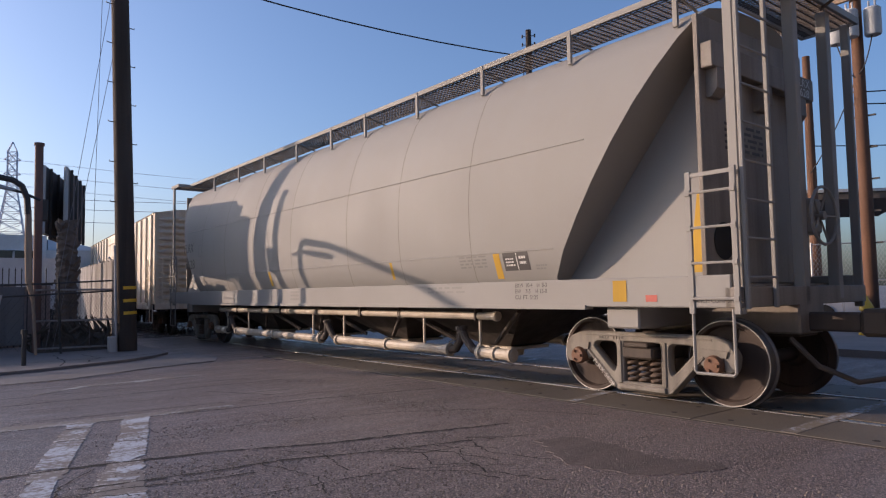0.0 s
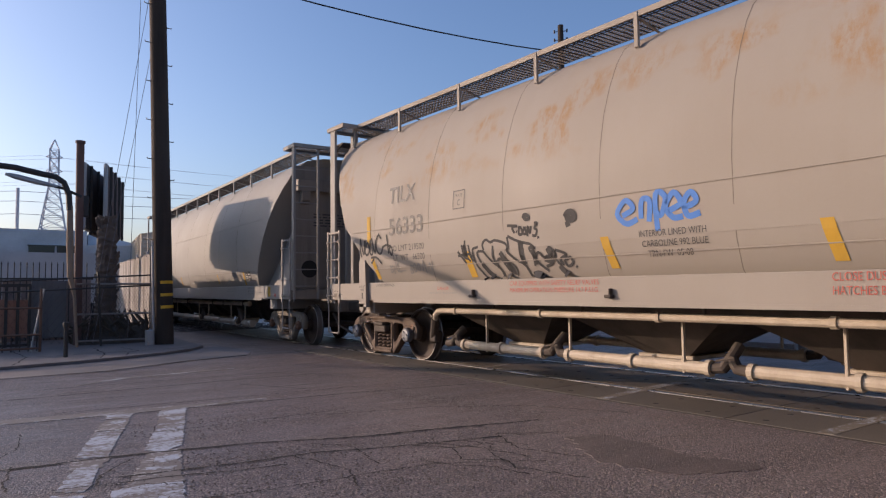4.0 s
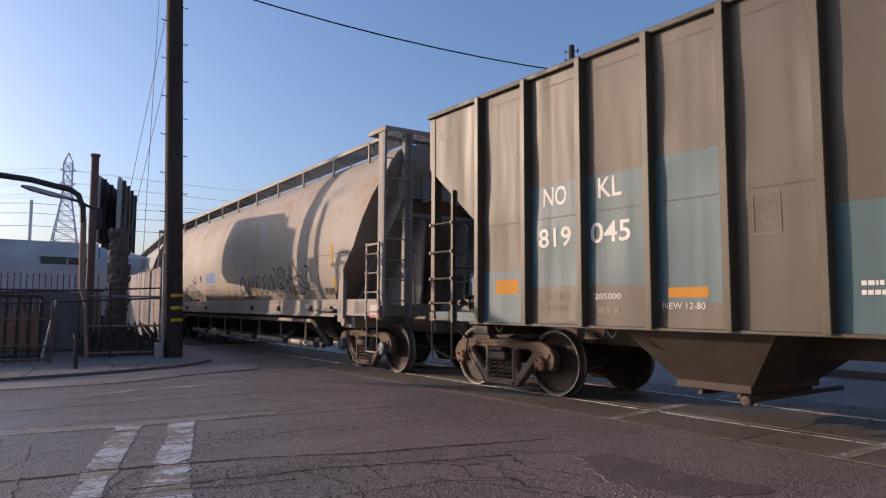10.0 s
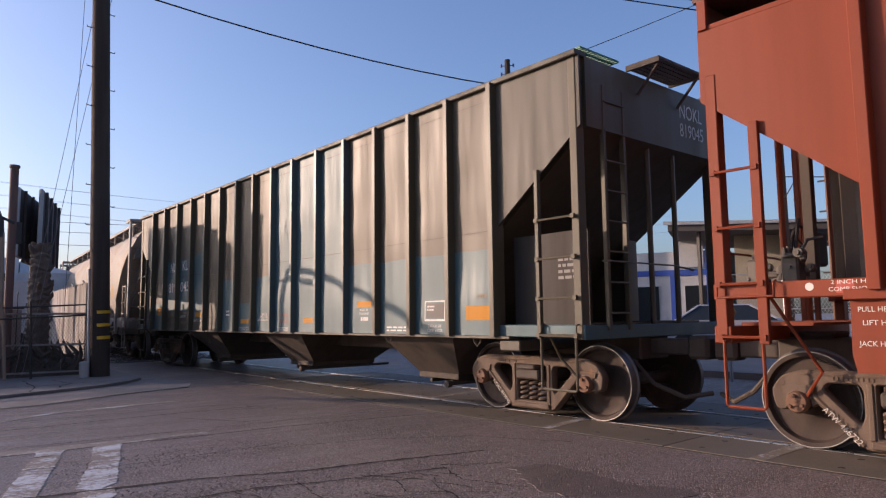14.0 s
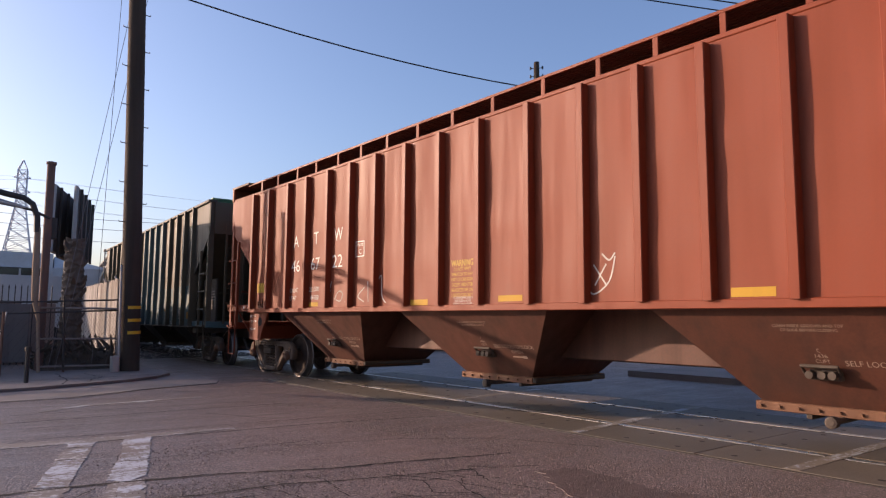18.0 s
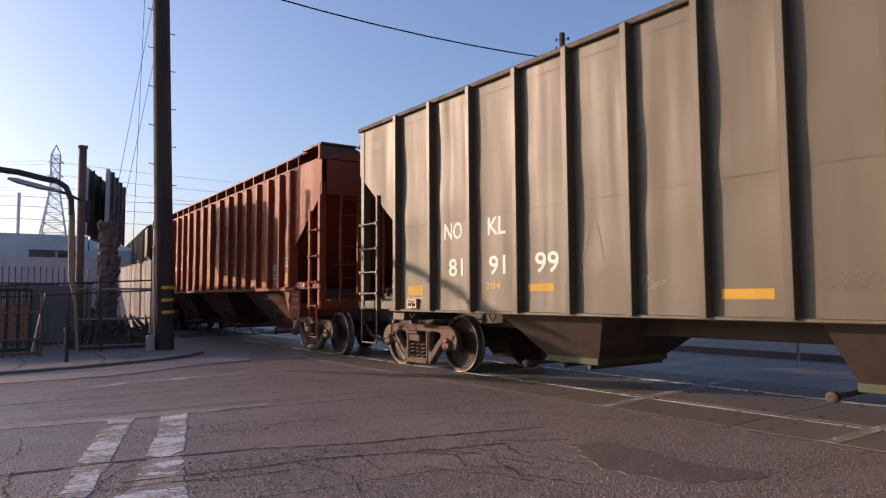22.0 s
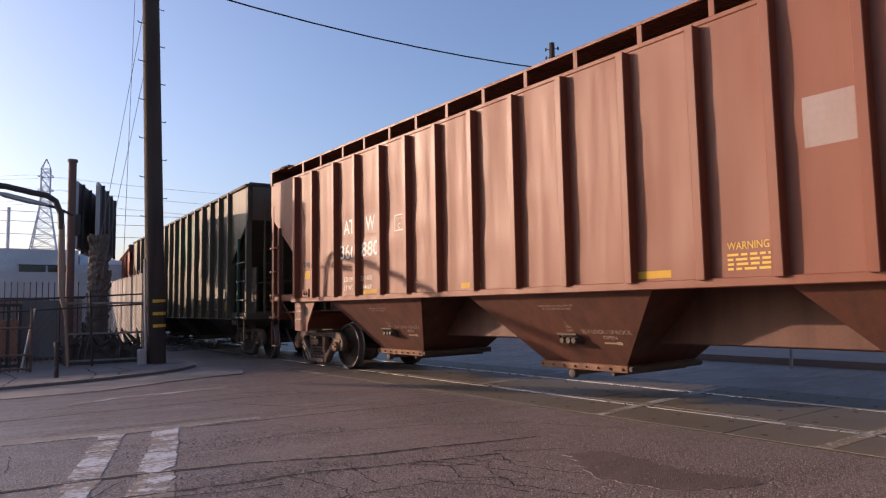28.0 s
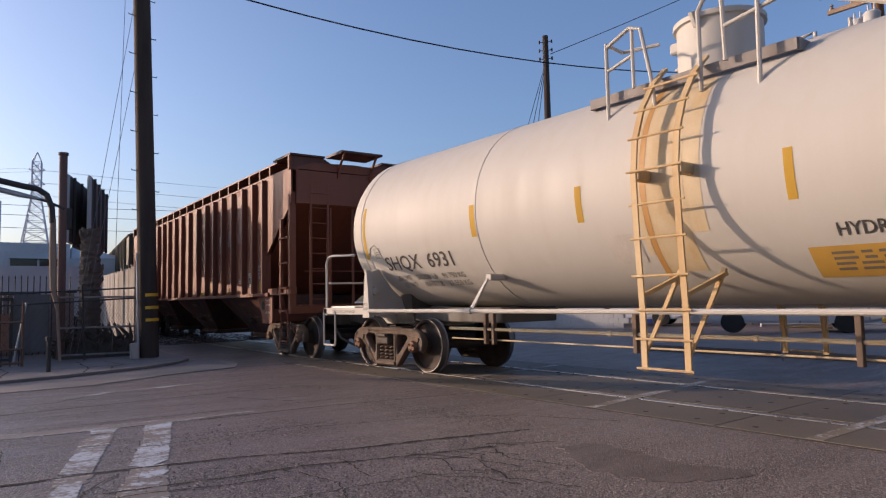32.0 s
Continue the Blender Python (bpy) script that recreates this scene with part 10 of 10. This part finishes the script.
def left_building():
    b = thing("warehouse", "low white warehouse with a strip of dark windows", "warehouse")
    bm = bmesh.new()
    prism(bm, [(-40.0, -30), (-39.6, 6.0), (-39.0, 8.6), (-55, 10), (-55, -30)], 0.0, 3.75, "z")
    part("wall", bm, M_WALL_W, b)
    bm = bmesh.new()
    prism(bm, [(-40.15, -30), (-39.7, 6.05), (-54, 7.5), (-54, -30)], 3.75, 4.50, "z")
    part("parapet", bm, M_WALL_W, b)
    bm = bmesh.new()
    hull8(bm, [(-39.65, 6.1, 3.75), (-38.9, 8.7, 3.75), (-50, 10, 3.75), (-50, 7, 3.75)], [(-41.0, 6.3, 4.45), (-41.0, 6.6, 4.45), (-49, 8, 4.45), (-49, 7.3, 4.45)])
    part("roof", bm, M_WALL_W, b)
    for y0, y1 in ((3.4, 4.55), (4.65, 5.8), (-2.0, 0.5), (-7, -4)):
        bm = bmesh.new()
        x = -39.9 + (y0 + 6) * 0.011
        box(bm, x - 0.10, x + 0.22, y0, y1, 3.10, 3.66)
        w = part("window", bm, M_GLASS, b)
        bm = bmesh.new()
        box(bm, x, x + 0.26, y0 - 0.05, y1 + 0.05, 3.04, 3.10)
        box(bm, x, x + 0.26, y0 - 0.05, y1 + 0.05, 3.66, 3.70)
        part("frame", bm, M_DARK, w)
    v = thing("box_truck", "parked white truck behind the fence", "truck")
    bm = bmesh.new()
    prism(bm, [(-0.6, 0.75), (-0.6, 2.05), (1.5, 2.75), (5.5, 2.75), (5.5, 0.75)], -30.6, -28.6, "x")
    part("body", bm, M_WALL_W, v)
    for y in (0.3, 4.4):
        bm = bmesh.new()
        lathe(bm, [(0.25, -28.62), (0.45, -28.62), (0.45, -28.35), (0.25, -28.35)], 18, "x", (0, y, 0.45))
        part("wheel", bm, M_TYRE, v)


left_building()


def lattice_tower(name, x, y, h, w0, w1, turn):
    p = thing(name, "distant grey lattice transmission tower", "transmission tower", pose(x, y, 0, 0, 0, turn))
    wid = lambda z: w0 + (w1 - w0) * min(1, z / (h * 0.72)) if z < h * 0.95 else w1 * max(0.05, (h - z) / (h * 0.05))
    bm = bmesh.new()
    levels = [h * k / 16 for k in range(17)]
    cs = ((-1, -1), (1, -1), (1, 1), (-1, 1))
    for za, zb in zip(levels, levels[1:]):
        a, b = wid(za) / 2, wid(zb) / 2
        for i, (sx, sy) in enumerate(cs):
            tx, ty = cs[(i + 1) % 4]
            tube(bm, [(sx * a, sy * a, za), (sx * b, sy * b, zb)], 0.16, 4)
            tube(bm, [(sx * a, sy * a, za), (tx * b, ty * b, zb)], 0.09, 3)
            tube(bm, [(tx * a, ty * a, za), (sx * b, sy * b, zb)], 0.09, 3)
            tube(bm, [(sx * b, sy * b, zb), (tx * b, ty * b, zb)], 0.09, 3)
    part("lattice", bm, M_TOWER, p)
    for z in (0.70, 0.79, 0.88):
        bm = bmesh.new()
        for sx in (-1, 1):
            tube(bm, [(0, 0, h * z), (sx * w1 * 0.9, 0, h * z + 0.4)], 0.15, 4)
            tube(bm, [(0, 0, h * z + 1.8), (sx * w1 * 0.9, 0, h * z + 0.4)], 0.12, 4)
        part("cross_arm", bm, M_TOWER, p)


lattice_tower("transmission_tower", -214.2, 24.0, 44.0, 12.0, 2.2, 80)
lattice_tower("transmission_tower", -68.0, 240.5, 41.0, 10.0, 2.4, 15)


def wires(name, label, runs, material, r):
    w = thing(name, label, "overhead wire")
    for a, b, sag in runs:
        bm = bmesh.new()
        tube(bm, cable(a, b, sag, 20), r, 5)
        part("wire", bm, material, w)


wires("transmission_lines", "thin grey transmission lines far away", [((-214, 24 + s * 3.6, 44 * z), (-150, 260, 44 * z + 4), 6) for z in (0.73, 0.81, 0.89) for s in (-1, 1)] + [((-214, 24 + s * 3.6, 44 * z), (-240, -160, 44 * z), 6) for z in (0.73, 0.81, 0.89) for s in (-1, 1)] + [((-80, 5.8, z), (-60, 60, z + 1), 0.8) for z in (9.3, 10.6, 11.6)] + [((-80, 5.8, z), (-90, -40, z), 0.8) for z in (9.3, 10.6, 11.6)], M_WIRE_FAR, 0.028)
c = thing("street_cable", "black cable sagging over the tracks", "overhead wire")
bm = bmesh.new()
tube(bm, [(-13.06 + 2.42 * u, 5.11 + 11.86 * u, 7.46 + 0.07 * u - 1.44 * u * (1 - u)) for u in (-0.8 + 0.1 * k for k in range(24))], 0.017, 6)
part("wire", bm, M_WIRE, c)
wires("guy_wires", "thin guy wires beside the utility pole", [((-17.3, 4.60, 13.2), (-17.3, 2.66, 0.1), 0), ((-17.3, 4.95, 13.0), (-17.3, 2.80, 0.1), 0), ((-17.3, 3.80, 13.0), (-17.3, 3.54, 0.1), 0)], M_WIRE_GUY, 0.006)
p = thing("far_pole", "distant plain wooden pole", "utility pole")
bm = bmesh.new()
tube(bm, [(-79.8, 5.8, 0), (-79.8, 5.8, 11.9)], 0.16, 8)
part("shaft", bm, M_TOWER, p)


def shadow_arm():
    """An unseen mast with a long arm, added to cast the wedge shadow across the road."""
    m = thing("shadow_mast", "unseen mast with thickening arm added to cast a road shadow", "mast", pose(-21.84, -3.99, 0))
    bm = bmesh.new()
    tube(bm, [(0, 0, -0.2), (0, 0, 3.2)], [0.06, 0.05], 12)
    part("shaft", bm, M_GALV, m)
    bm = bmesh.new()
    tube(bm, [(0, 0, 3.2), (1.45, 0.95, 3.2), (2.9, 1.9, 3.2), (5.3, 3.1, 3.2)], [0.05, 0.14, 0.26, 0.36], 14)
    part("arm", bm, M_GALV, m)


shadow_arm()


# ---- beyond the tracks: street, forecourt, parked cars ----
def far_kerb():
    bm = bmesh.new()
    prism(bm, [(-9.6, 13.2), (8.0, 13.2), (20.0, 18.0), (20, 60), (-7.2, 60), (-8.4, 24)], -0.1, 0.12, "z")
    setting("pavement", bm, M_WALK, "grey concrete forecourt and sidewalk past the tracks", "sidewalk")


far_kerb()


def big_pole():
    p = thing("utility_pole", "tall brown utility pole with crossarms and transformers", "utility pole", pose(-6.35, 18.9, 0.1))
    bm = bmesh.new()
    tube(bm, [(0, 0, z) for z in (-0.2, 4, 8, 12.5)], [0.165, 0.15, 0.135, 0.12], 16)
    part("shaft", bm, M_POLE_RED, p, smooth=True)
    for z, l in ((8.95, 1.3), (9.25, 1.3), (8.45, 1.1)):
        bm = bmesh.new()
        box(bm, -l, l, -0.24, -0.14, z - 0.06, z + 0.06, 0.01)
        arm = part("cross_arm", bm, M_WOODPOST, p)
        for k in range(5):
            bm = bmesh.new()
            x = -l + 0.1 + k * (2 * l - 0.2) / 4
            lathe(bm, [(0.02, z + 0.06), (0.05, z + 0.10), (0.03, z + 0.13), (0.055, z + 0.16), (0.03, z + 0.2)], 10, "z", (x, -0.19, 0))
            part("insulator", bm, M_GALV, arm)
    for x, y in ((-0.42, -0.15), (0.0, -0.42), (0.42, -0.15)):
        bm = bmesh.new()
        lathe(bm, [(0.17, 7.35), (0.19, 7.38), (0.19, 7.98), (0.20, 8.0), (0.16, 8.05), (0.03, 8.07)], 20, "z", (x, y, 0))
        for a in (-0.07, 0.07):
            tube(bm, [(x + a, y, 8.04), (x + a, y, 8.24)], 0.025, 6)
        part("transformer", bm, M_WALL_W, p, "pale grey can transformer", smooth=True)
    bm = bmesh.new()
    for a, b, s in (((-0.42, -0.2, 7.4), (0.1, -0.1, 6.4), 0.35), ((0.42, -0.2, 7.4), (-0.1, -0.1, 6.5), 0.35), ((0, 0, 6.6), (-1.4, 0.3, 4.2), 0.2)):
        tube(bm, cable(a, b, s, 10), 0.015, 5)
    part("drop_wire", bm, M_WIRE, p)
    bm = bmesh.new()
    for z in (2.2, 3.0, 3.8, 4.6, 5.4):
        box(bm, -0.32, 0.32, -0.03, 0.03, z - 0.02, z + 0.02)
    part("pole_step", bm, M_DARK, p)
    q = thing("utility_pole", "orange-brown utility pole with a street light bracket", "utility pole", pose(-9.7, 24.1, 0.1))
    bm = bmesh.new()
    tube(bm, [(0, 0, -0.2), (0, 0, 5), (0, 0, 9.0)], [0.17, 0.15, 0.12], 14)
    part("shaft", bm, M_POLE_RED, q)
    r = thing("utility_pole", "dark far pole with insulators above the rooftops", "utility pole", pose(-21.3, 22.7, 0))
    bm = bmesh.new()
    tube(bm, [(0, 0, -0.2), (0, 0, 8), (0, 0, 13.4)], [0.19, 0.16, 0.13], 12)
    part("shaft", bm, M_POLE, r)
    for z in (12.3, 12.7, 13.1):
        for s in (-1, 1):
            bm = bmesh.new()
            tube(bm, [(0, 0, z), (0.22 * s, 0.18 * s, z + 0.02)], 0.018, 5)
            tube(bm, [(0.22 * s, 0.18 * s, z - 0.05), (0.22 * s, 0.18 * s, z + 0.09)], 0.04, 8)
            part("insulator", bm, M_DARK, r)
    for k, d in enumerate((-1.6, -1.2, -0.8)):
        bm = bmesh.new()
        tube(bm, [(0, 0, 12.2), (d * 0.73, d * 0.68, 7.0)], 0.018, 4)
        part("guy_wire", bm, M_WIRE, r)
    wires("pole_cables", "black cables between the poles", [((-21.1, 22.8, 12.5), (-12.0, 29.6, 16.2), 0.1), ((-16.62, 3.9, 11.3), (-7.2, 18.65, 9.2), 0.25), ((-16.62, 3.9, 11.6), (-6.7, 18.65, 9.2), 0.25), ((-16.62, 3.9, 11.9), (-5.8, 18.65, 9.5), 0.25), ((-6.7, 18.9, 6.2), (8, 24, 6.5), 0.5), ((-6.7, 18.9, 5.9), (8, 26, 6.1), 0.5), ((-9.7, 24.1, 6.0), (10, 40, 7), 0.6)], M_WIRE, 0.018)


big_pole()


def forecourt():
    b = thing("canopy_building", "low tan shop with wide flat canopy roof", "shop building")
    bm = bmesh.new()
    hull8(bm, [(-13.6, 23.2, 4.42), (-7.3, 25.9, 4.10), (-11.0, 34, 4.3), (-17.5, 31, 4.5)], [(-13.6, 23.2, 4.74), (-7.3, 25.9, 4.36), (-11.0, 34, 4.6), (-17.5, 31, 4.8)])
    part("roof", bm, M_ROOF, b)
    bm = bmesh.new()
    hull8(bm, [(-13.7, 23.05, 4.66), (-7.15, 25.85, 4.33), (-7.15, 25.95, 4.33), (-13.7, 23.15, 4.66)], [(-13.7, 23.05, 4.80), (-7.15, 25.85, 4.42), (-7.15, 25.95, 4.42), (-13.7, 23.15, 4.80)])
    part("fascia", bm, M_GALV, b)
    bm = bmesh.new()
    prism(bm, [(-12.5, 26.2), (-11.0, 26.85), (-12.6, 31), (-14.2, 30.3)], 0.1, 4.4, "z")
    part("wall", bm, M_WALL_T, b)
    for x, y in ((-12.8, 24.0), (-9.6, 25.2), (-7.9, 26.0)):
        bm = bmesh.new()
        box(bm, x - 0.06, x + 0.06, y - 0.06, y + 0.06, 0.1, 4.4)
        part("column", bm, M_DARK, b)
    w = thing("white_building", "white commercial building with blue trim", "shop building")
    bm = bmesh.new()
    prism(bm, [(-30, 20.5), (-13.6, 27.9), (-16.5, 36), (-34, 30)], 0.0, 4.0, "z")
    part("wall", bm, M_WALL_W, w)
    d = Vector((16.4, 7.4, 0)).normalized()
    nrm = Vector((d.y, -d.x, 0))
    o = Vector((-30, 20.5, 0))

    def on_wall(name, s0, s1, z0, z1, material, depth=0.05, parent=w):
        bm = bmesh.new()
        a, c = o + d * s0, o + d * s1
        hull8(bm, [a + Vector((0, 0, z0)), c + Vector((0, 0, z0)), c + Vector((0, 0, z1)), a + Vector((0, 0, z1))], [a + nrm * depth + Vector((0, 0, z0)), c + nrm * depth + Vector((0, 0, z0)), c + nrm * depth + Vector((0, 0, z1)), a + nrm * depth + Vector((0, 0, z1))])
        return part(name, bm, material, parent)

    on_wall("blue_band", 0, 18, 2.95, 3.2, M_BLUE)
    for s in (3.0, 6.2, 9.4, 12.6, 15.6):
        on_wall("blue_pier", s, s + 0.25, 0.0, 2.95, M_BLUE)
        win = on_wall("window", s + 0.6, s + 2.5, 0.9, 2.5, M_GLASS)
        on_wall("mullion", s + 1.52, s + 1.58, 0.9, 2.5, M_WALL_W, 0.08, win)
        on_wall("sill", s + 0.55, s + 2.55, 0.82, 0.9, M_BLUE, 0.09, win)
    on_wall("blue_corner", 17.1, 17.6, 0.0, 4.3, M_BLUE, 0.3)
    on_wall("arched_sign", 15.9, 17.0, 3.3, 4.9, M_WALL_W, 0.12)
    f = thing("chain_link_fence", "tall chain-link fence along the far street", "fence")
    a, b2 = Vector((-11.6, 22.4, 0.1)), Vector((3.0, 28.6, 0.1))
    for k in range(8):
        bm = bmesh.new()
        q = a.lerp(b2, k / 7)
        tube(bm, [q, q + Vector((0, 0, 2.55))], 0.035, 8)
        part("post", bm, M_GALV, f)
    for z in (0.1, 1.3, 2.5):
        bm = bmesh.new()
        tube(bm, [a + Vector((0, 0, z)), b2 + Vector((0, 0, z))], 0.022, 6)
        part("rail", bm, M_GALV, f)
    bm = bmesh.new()
    for k in range(150):
        u = k / 150
        for du in (0.09, -0.09):
            if 0 <= u + du <= 1:
                tube(bm, [a.lerp(b2, u) + Vector((0, 0, 0.1)), a.lerp(b2, u + du) + Vector((0, 0, 2.5))], 0.005, 3)
    tagged(part("wire_mesh", bm, M_GALV, f), kind="stuff")
    g = thing("brick_building", "long low red-brown brick building far away", "building")
    bm = bmesh.new()
    prism(bm, [(-14, 62), (40, 74), (38, 84), (-16, 72)], 0.0, 4.4, "z")
    part("wall", bm, M_BRICKW, g)
    bm = bmesh.new()
    prism(bm, [(-14.2, 61.8), (40.2, 73.8), (38, 84.2), (-16.2, 72.2)], 4.4, 4.75, "z")
    part("parapet", bm, M_WALL_W, g)
    for k in range(9):
        bm = bmesh.new()
        x, y = -11 + 5 * k, 62.5 + 5 * k * 0.222
        box(bm, x, x + 2.2, y - 0.1, y + 0.6, 1.4, 3.2)
        part("window", bm, M_GLASS, g)
    w2 = thing("block_wall", "low grey concrete block wall across the street", "wall")
    bm = bmesh.new()
    for row in range(3):
        for k in range(46):
            q = 0.40 * k + 0.2 * (row % 2)
            o, d, w = Vector((-34 + q * 0.958, 16.0 + q * 0.287, 0)), Vector((0.958, 0.287, 0)) * 0.39, Vector((-0.287, 0.958, 0)) * 0.2
            quad = [(p.x, p.y) for p in (o, o + d, o + d + w, o + w)]
            prism(bm, quad, -0.01 + 0.2 * row, 0.185 + 0.2 * row, "z")
    tagged(part("block", bm, M_WALL_W, w2), kind="stuff")
    s = thing("warning_sign", "back of a rusty diamond warning sign on a post", "road sign")
    bm = bmesh.new()
    tube(bm, [(-6.16, 12.6, -0.02), (-6.16, 12.6, 2.3)], 0.03, 8)
    part("post", bm, M_GALV, s)
    bm = bmesh.new()
    prism(bm, [(-6.34, 1.30), (-6.16, 0.98), (-5.98, 1.30), (-6.16, 1.62)], 12.54, 12.56)
    part("plate", bm, M_ORANGE_STAIN, s)
    h = thing("fire_hydrant", "cream fire hydrant on the far sidewalk", "fire hydrant", pose(-5.9, 17.2, 0.12))
    bm = bmesh.new()
    lathe(bm, [(0.18, 0), (0.18, 0.05), (0.12, 0.07), (0.11, 0.55), (0.15, 0.57), (0.15, 0.62), (0.12, 0.70), (0.06, 0.80), (0.04, 0.86), (0.02, 0.9)], 16, "z")
    part("barrel", bm, M_YELLOW, h, "cream-yellow barrel", smooth=True)
    for dx, dy in ((0.2, 0), (-0.2, 0), (0, -0.22)):
        bm = bmesh.new()
        tube(bm, [(0, 0, 0.45), (dx, dy, 0.45)], 0.07, 10)
        part("outlet", bm, M_YELLOW, h)


forecourt()


def parked_car(name, label, m, colour, tall=0.0, length=4.7):
    """A car: body from a side outline, glass house, wheels, lamps, mirrors."""
    c = thing(name, label, "car", m)
    k = length / 4.7
    t = tall
    sec = [(-2.35, 0.45), (-2.33, 0.85 + t * 0.3), (-1.9, 0.95 + t * 0.35), (-1.55, 1.0 + t * 0.4), (1.0, 0.98 + t * 0.35), (2.1, 0.82 + t * 0.35), (2.33, 0.62 + t * 0.2), (2.35, 0.38), (1.9, 0.28), (-1.9, 0.28)]
    bm = bmesh.new()
    fs = prism(bm, [(x * k, z) for x, z in sec], -0.86, 0.86)
    bmesh.ops.bevel(bm, geom=[e for e in bm.edges if abs(e.verts[0].co.y - e.verts[1].co.y) < 0.01], offset=0.07, segments=2, affect="EDGES")
    part("body", bm, colour, c, smooth=True)
    top = 1.45 + t
    low = [(-1.75 - t * 0.7, 0.94 + t * 0.38), (1.15, 0.95 + t * 0.35)]
    roof = [(-1.05 - t * 1.0, top), (0.35, top)]
    bm = bmesh.new()
    y0, y1 = 0.80, 0.60
    hull8(bm, [(low[0][0] * k, -y0, low[0][1]), (low[1][0] * k, -y0, low[1][1]), (low[1][0] * k, y0, low[1][1]), (low[0][0] * k, y0, low[0][1])], [(roof[0][0] * k, -y1, top - 0.04), (roof[1][0] * k, -y1, top - 0.04), (roof[1][0] * k, y1, top - 0.04), (roof[0][0] * k, y1, top - 0.04)])
    part("glass_house", bm, M_GLASS, c, "dark car glass")
    bm = bmesh.new()
    box(bm, roof[0][0] * k, roof[1][0] * k, -y1, y1, top - 0.05, top, 0.02)
    for y in (-1, 1):
        for x0, x1 in ((low[0][0], roof[0][0]), (-0.35, -0.35), (low[1][0], roof[1][0])):
            tube(bm, [(x0 * k, y * (y0 + 0.005), 0.96 + t * 0.36), (x1 * k, y * (y1 + 0.01), top - 0.03)], 0.035, 6)
    part("roof", bm, colour, c)
    for x in (-1.45, 1.42):
        for y in (-1, 1):
            bm = bmesh.new()
            lathe(bm, [(0.19, y * 0.70), (0.31 + t * 0.08, y * 0.70), (0.33 + t * 0.08, y * 0.76), (0.31 + t * 0.08, y * 0.88), (0.21, y * 0.885)], 22, "y", (x * k, 0, 0.33 + t * 0.08))
            w = part("wheel", bm, M_TYRE, c)
            bm = bmesh.new()
            lathe(bm, [(0.20, y * 0.80), (0.205, y * 0.885), (0.05, y * 0.87)], 18, "y", (x * k, 0, 0.33 + t * 0.08))
            part("rim", bm, M_GALV, w)
    for y in (-0.62, 0.62):
        bm = bmesh.new()
        box(bm, 2.22 * k, 2.36 * k, y - 0.2, y + 0.2, 0.60 + t * 0.2, 0.76 + t * 0.22, 0.03)
        part("headlight", bm, M_WALL_W, c)
        bm = bmesh.new()
        box(bm, -2.37 * k, -2.30 * k, y - 0.16, y + 0.16, 0.70 + t * 0.25, 0.88 + t * 0.3, 0.02)
        part("tail_light", bm, M_STEN_RED, c)
        bm = bmesh.new()
        box(bm, 0.7 * k, 0.85 * k, y * 1.45 - 0.05, y * 1.45 + 0.05, 0.98 + t * 0.35, 1.1 + t * 0.35, 0.02)
        part("mirror", bm, colour, c)
    if t:
        bm = bmesh.new()
        for j in range(7):
            y = -0.36 + 0.12 * j
            box(bm, 2.33 * k, 2.38 * k, y - 0.035, y + 0.035, 0.62, 0.86, 0.008)
        part("grille", bm, M_GALV, c)
    bm = bmesh.new()
    box(bm, 2.34 * k, 2.40 * k, -0.26, 0.26, 0.42, 0.55, 0.005)
    part("plate", bm, M_WALL_W, c)
    return c


M_CAR_S = paint("silver_car_paint", (0.58, 0.60, 0.63), 0.3, (0.4, 0.4, 0.42), 0.15, metal=0.4)
M_CAR_D = paint("dark_blue_car_paint", (0.03, 0.04, 0.06), 0.25, (0.02, 0.02, 0.03), 0.2)
M_CAR_W = paint("white_car_paint", (0.72, 0.72, 0.72), 0.3, (0.5, 0.5, 0.5), 0.15)
parked_car("sedan", "silver sedan parked past the tracks", pose(-9.5, 19.9, 0.10, 0, 0, 26), M_CAR_S)
parked_car("off_road_car", "dark off-road car with slatted grille", pose(-3.6, 19.0, 0.12, 0, 0, 215), M_CAR_D, 0.35, 4.4)
parked_car("pickup", "white parked car by the white building", pose(-17.8, 23.4, 0.0, 0, 0, 24), M_CAR_W, 0.35, 5.0)
parked_car("sedan", "white sedan parked by the block wall", pose(-23.5, 17.6, 0.0, 0, 0, 17), M_CAR_W)


# unseen plain walls behind and beside the camera, added to block low sky light
for name, x0, x1, y0, y1, h in (("wall_east", 12, 14, -30, 2.5, 7), ("wall_east_far", 12, 14, 13.5, 70, 7), ("wall_south", 0, 14, -32, -30, 9)):
    bm = bmesh.new()
    box(bm, x0, x1, y0, y1, -0.1, h)
    setting(name, bm, M_WALL_T, "unseen plain tan wall added to block low sky light", "building wall")


# ---- what moves ----
def travelled(t):
    return 2.6123 * t + 0.016068 * t * t + 0.00010682 * t ** 3


def car_pose(u, t, arm):
    x = u - travelled(t)
    a, b = x - arm, x + arm
    return pose(x, (track_y(a) + track_y(b)) / 2, 0, 0, 0, math.degrees(math.atan2(track_y(b) - track_y(a), 2 * arm)))


def motions():
    for car, u, arm in CARS:
        walk(car, [(t, car_pose(u, t, arm)) for t in (0.5 * k for k in range(65))])
    step = 2 / 15
    for w in WHEELS:
        x, z = w.matrix_basis.translation.x, WHEEL_R
        walk(w, [(k * step, pose(x, 0, z, 0, -math.degrees(travelled(k * step) / WHEEL_R) % 360, 0)) for k in range(241)])


motions()
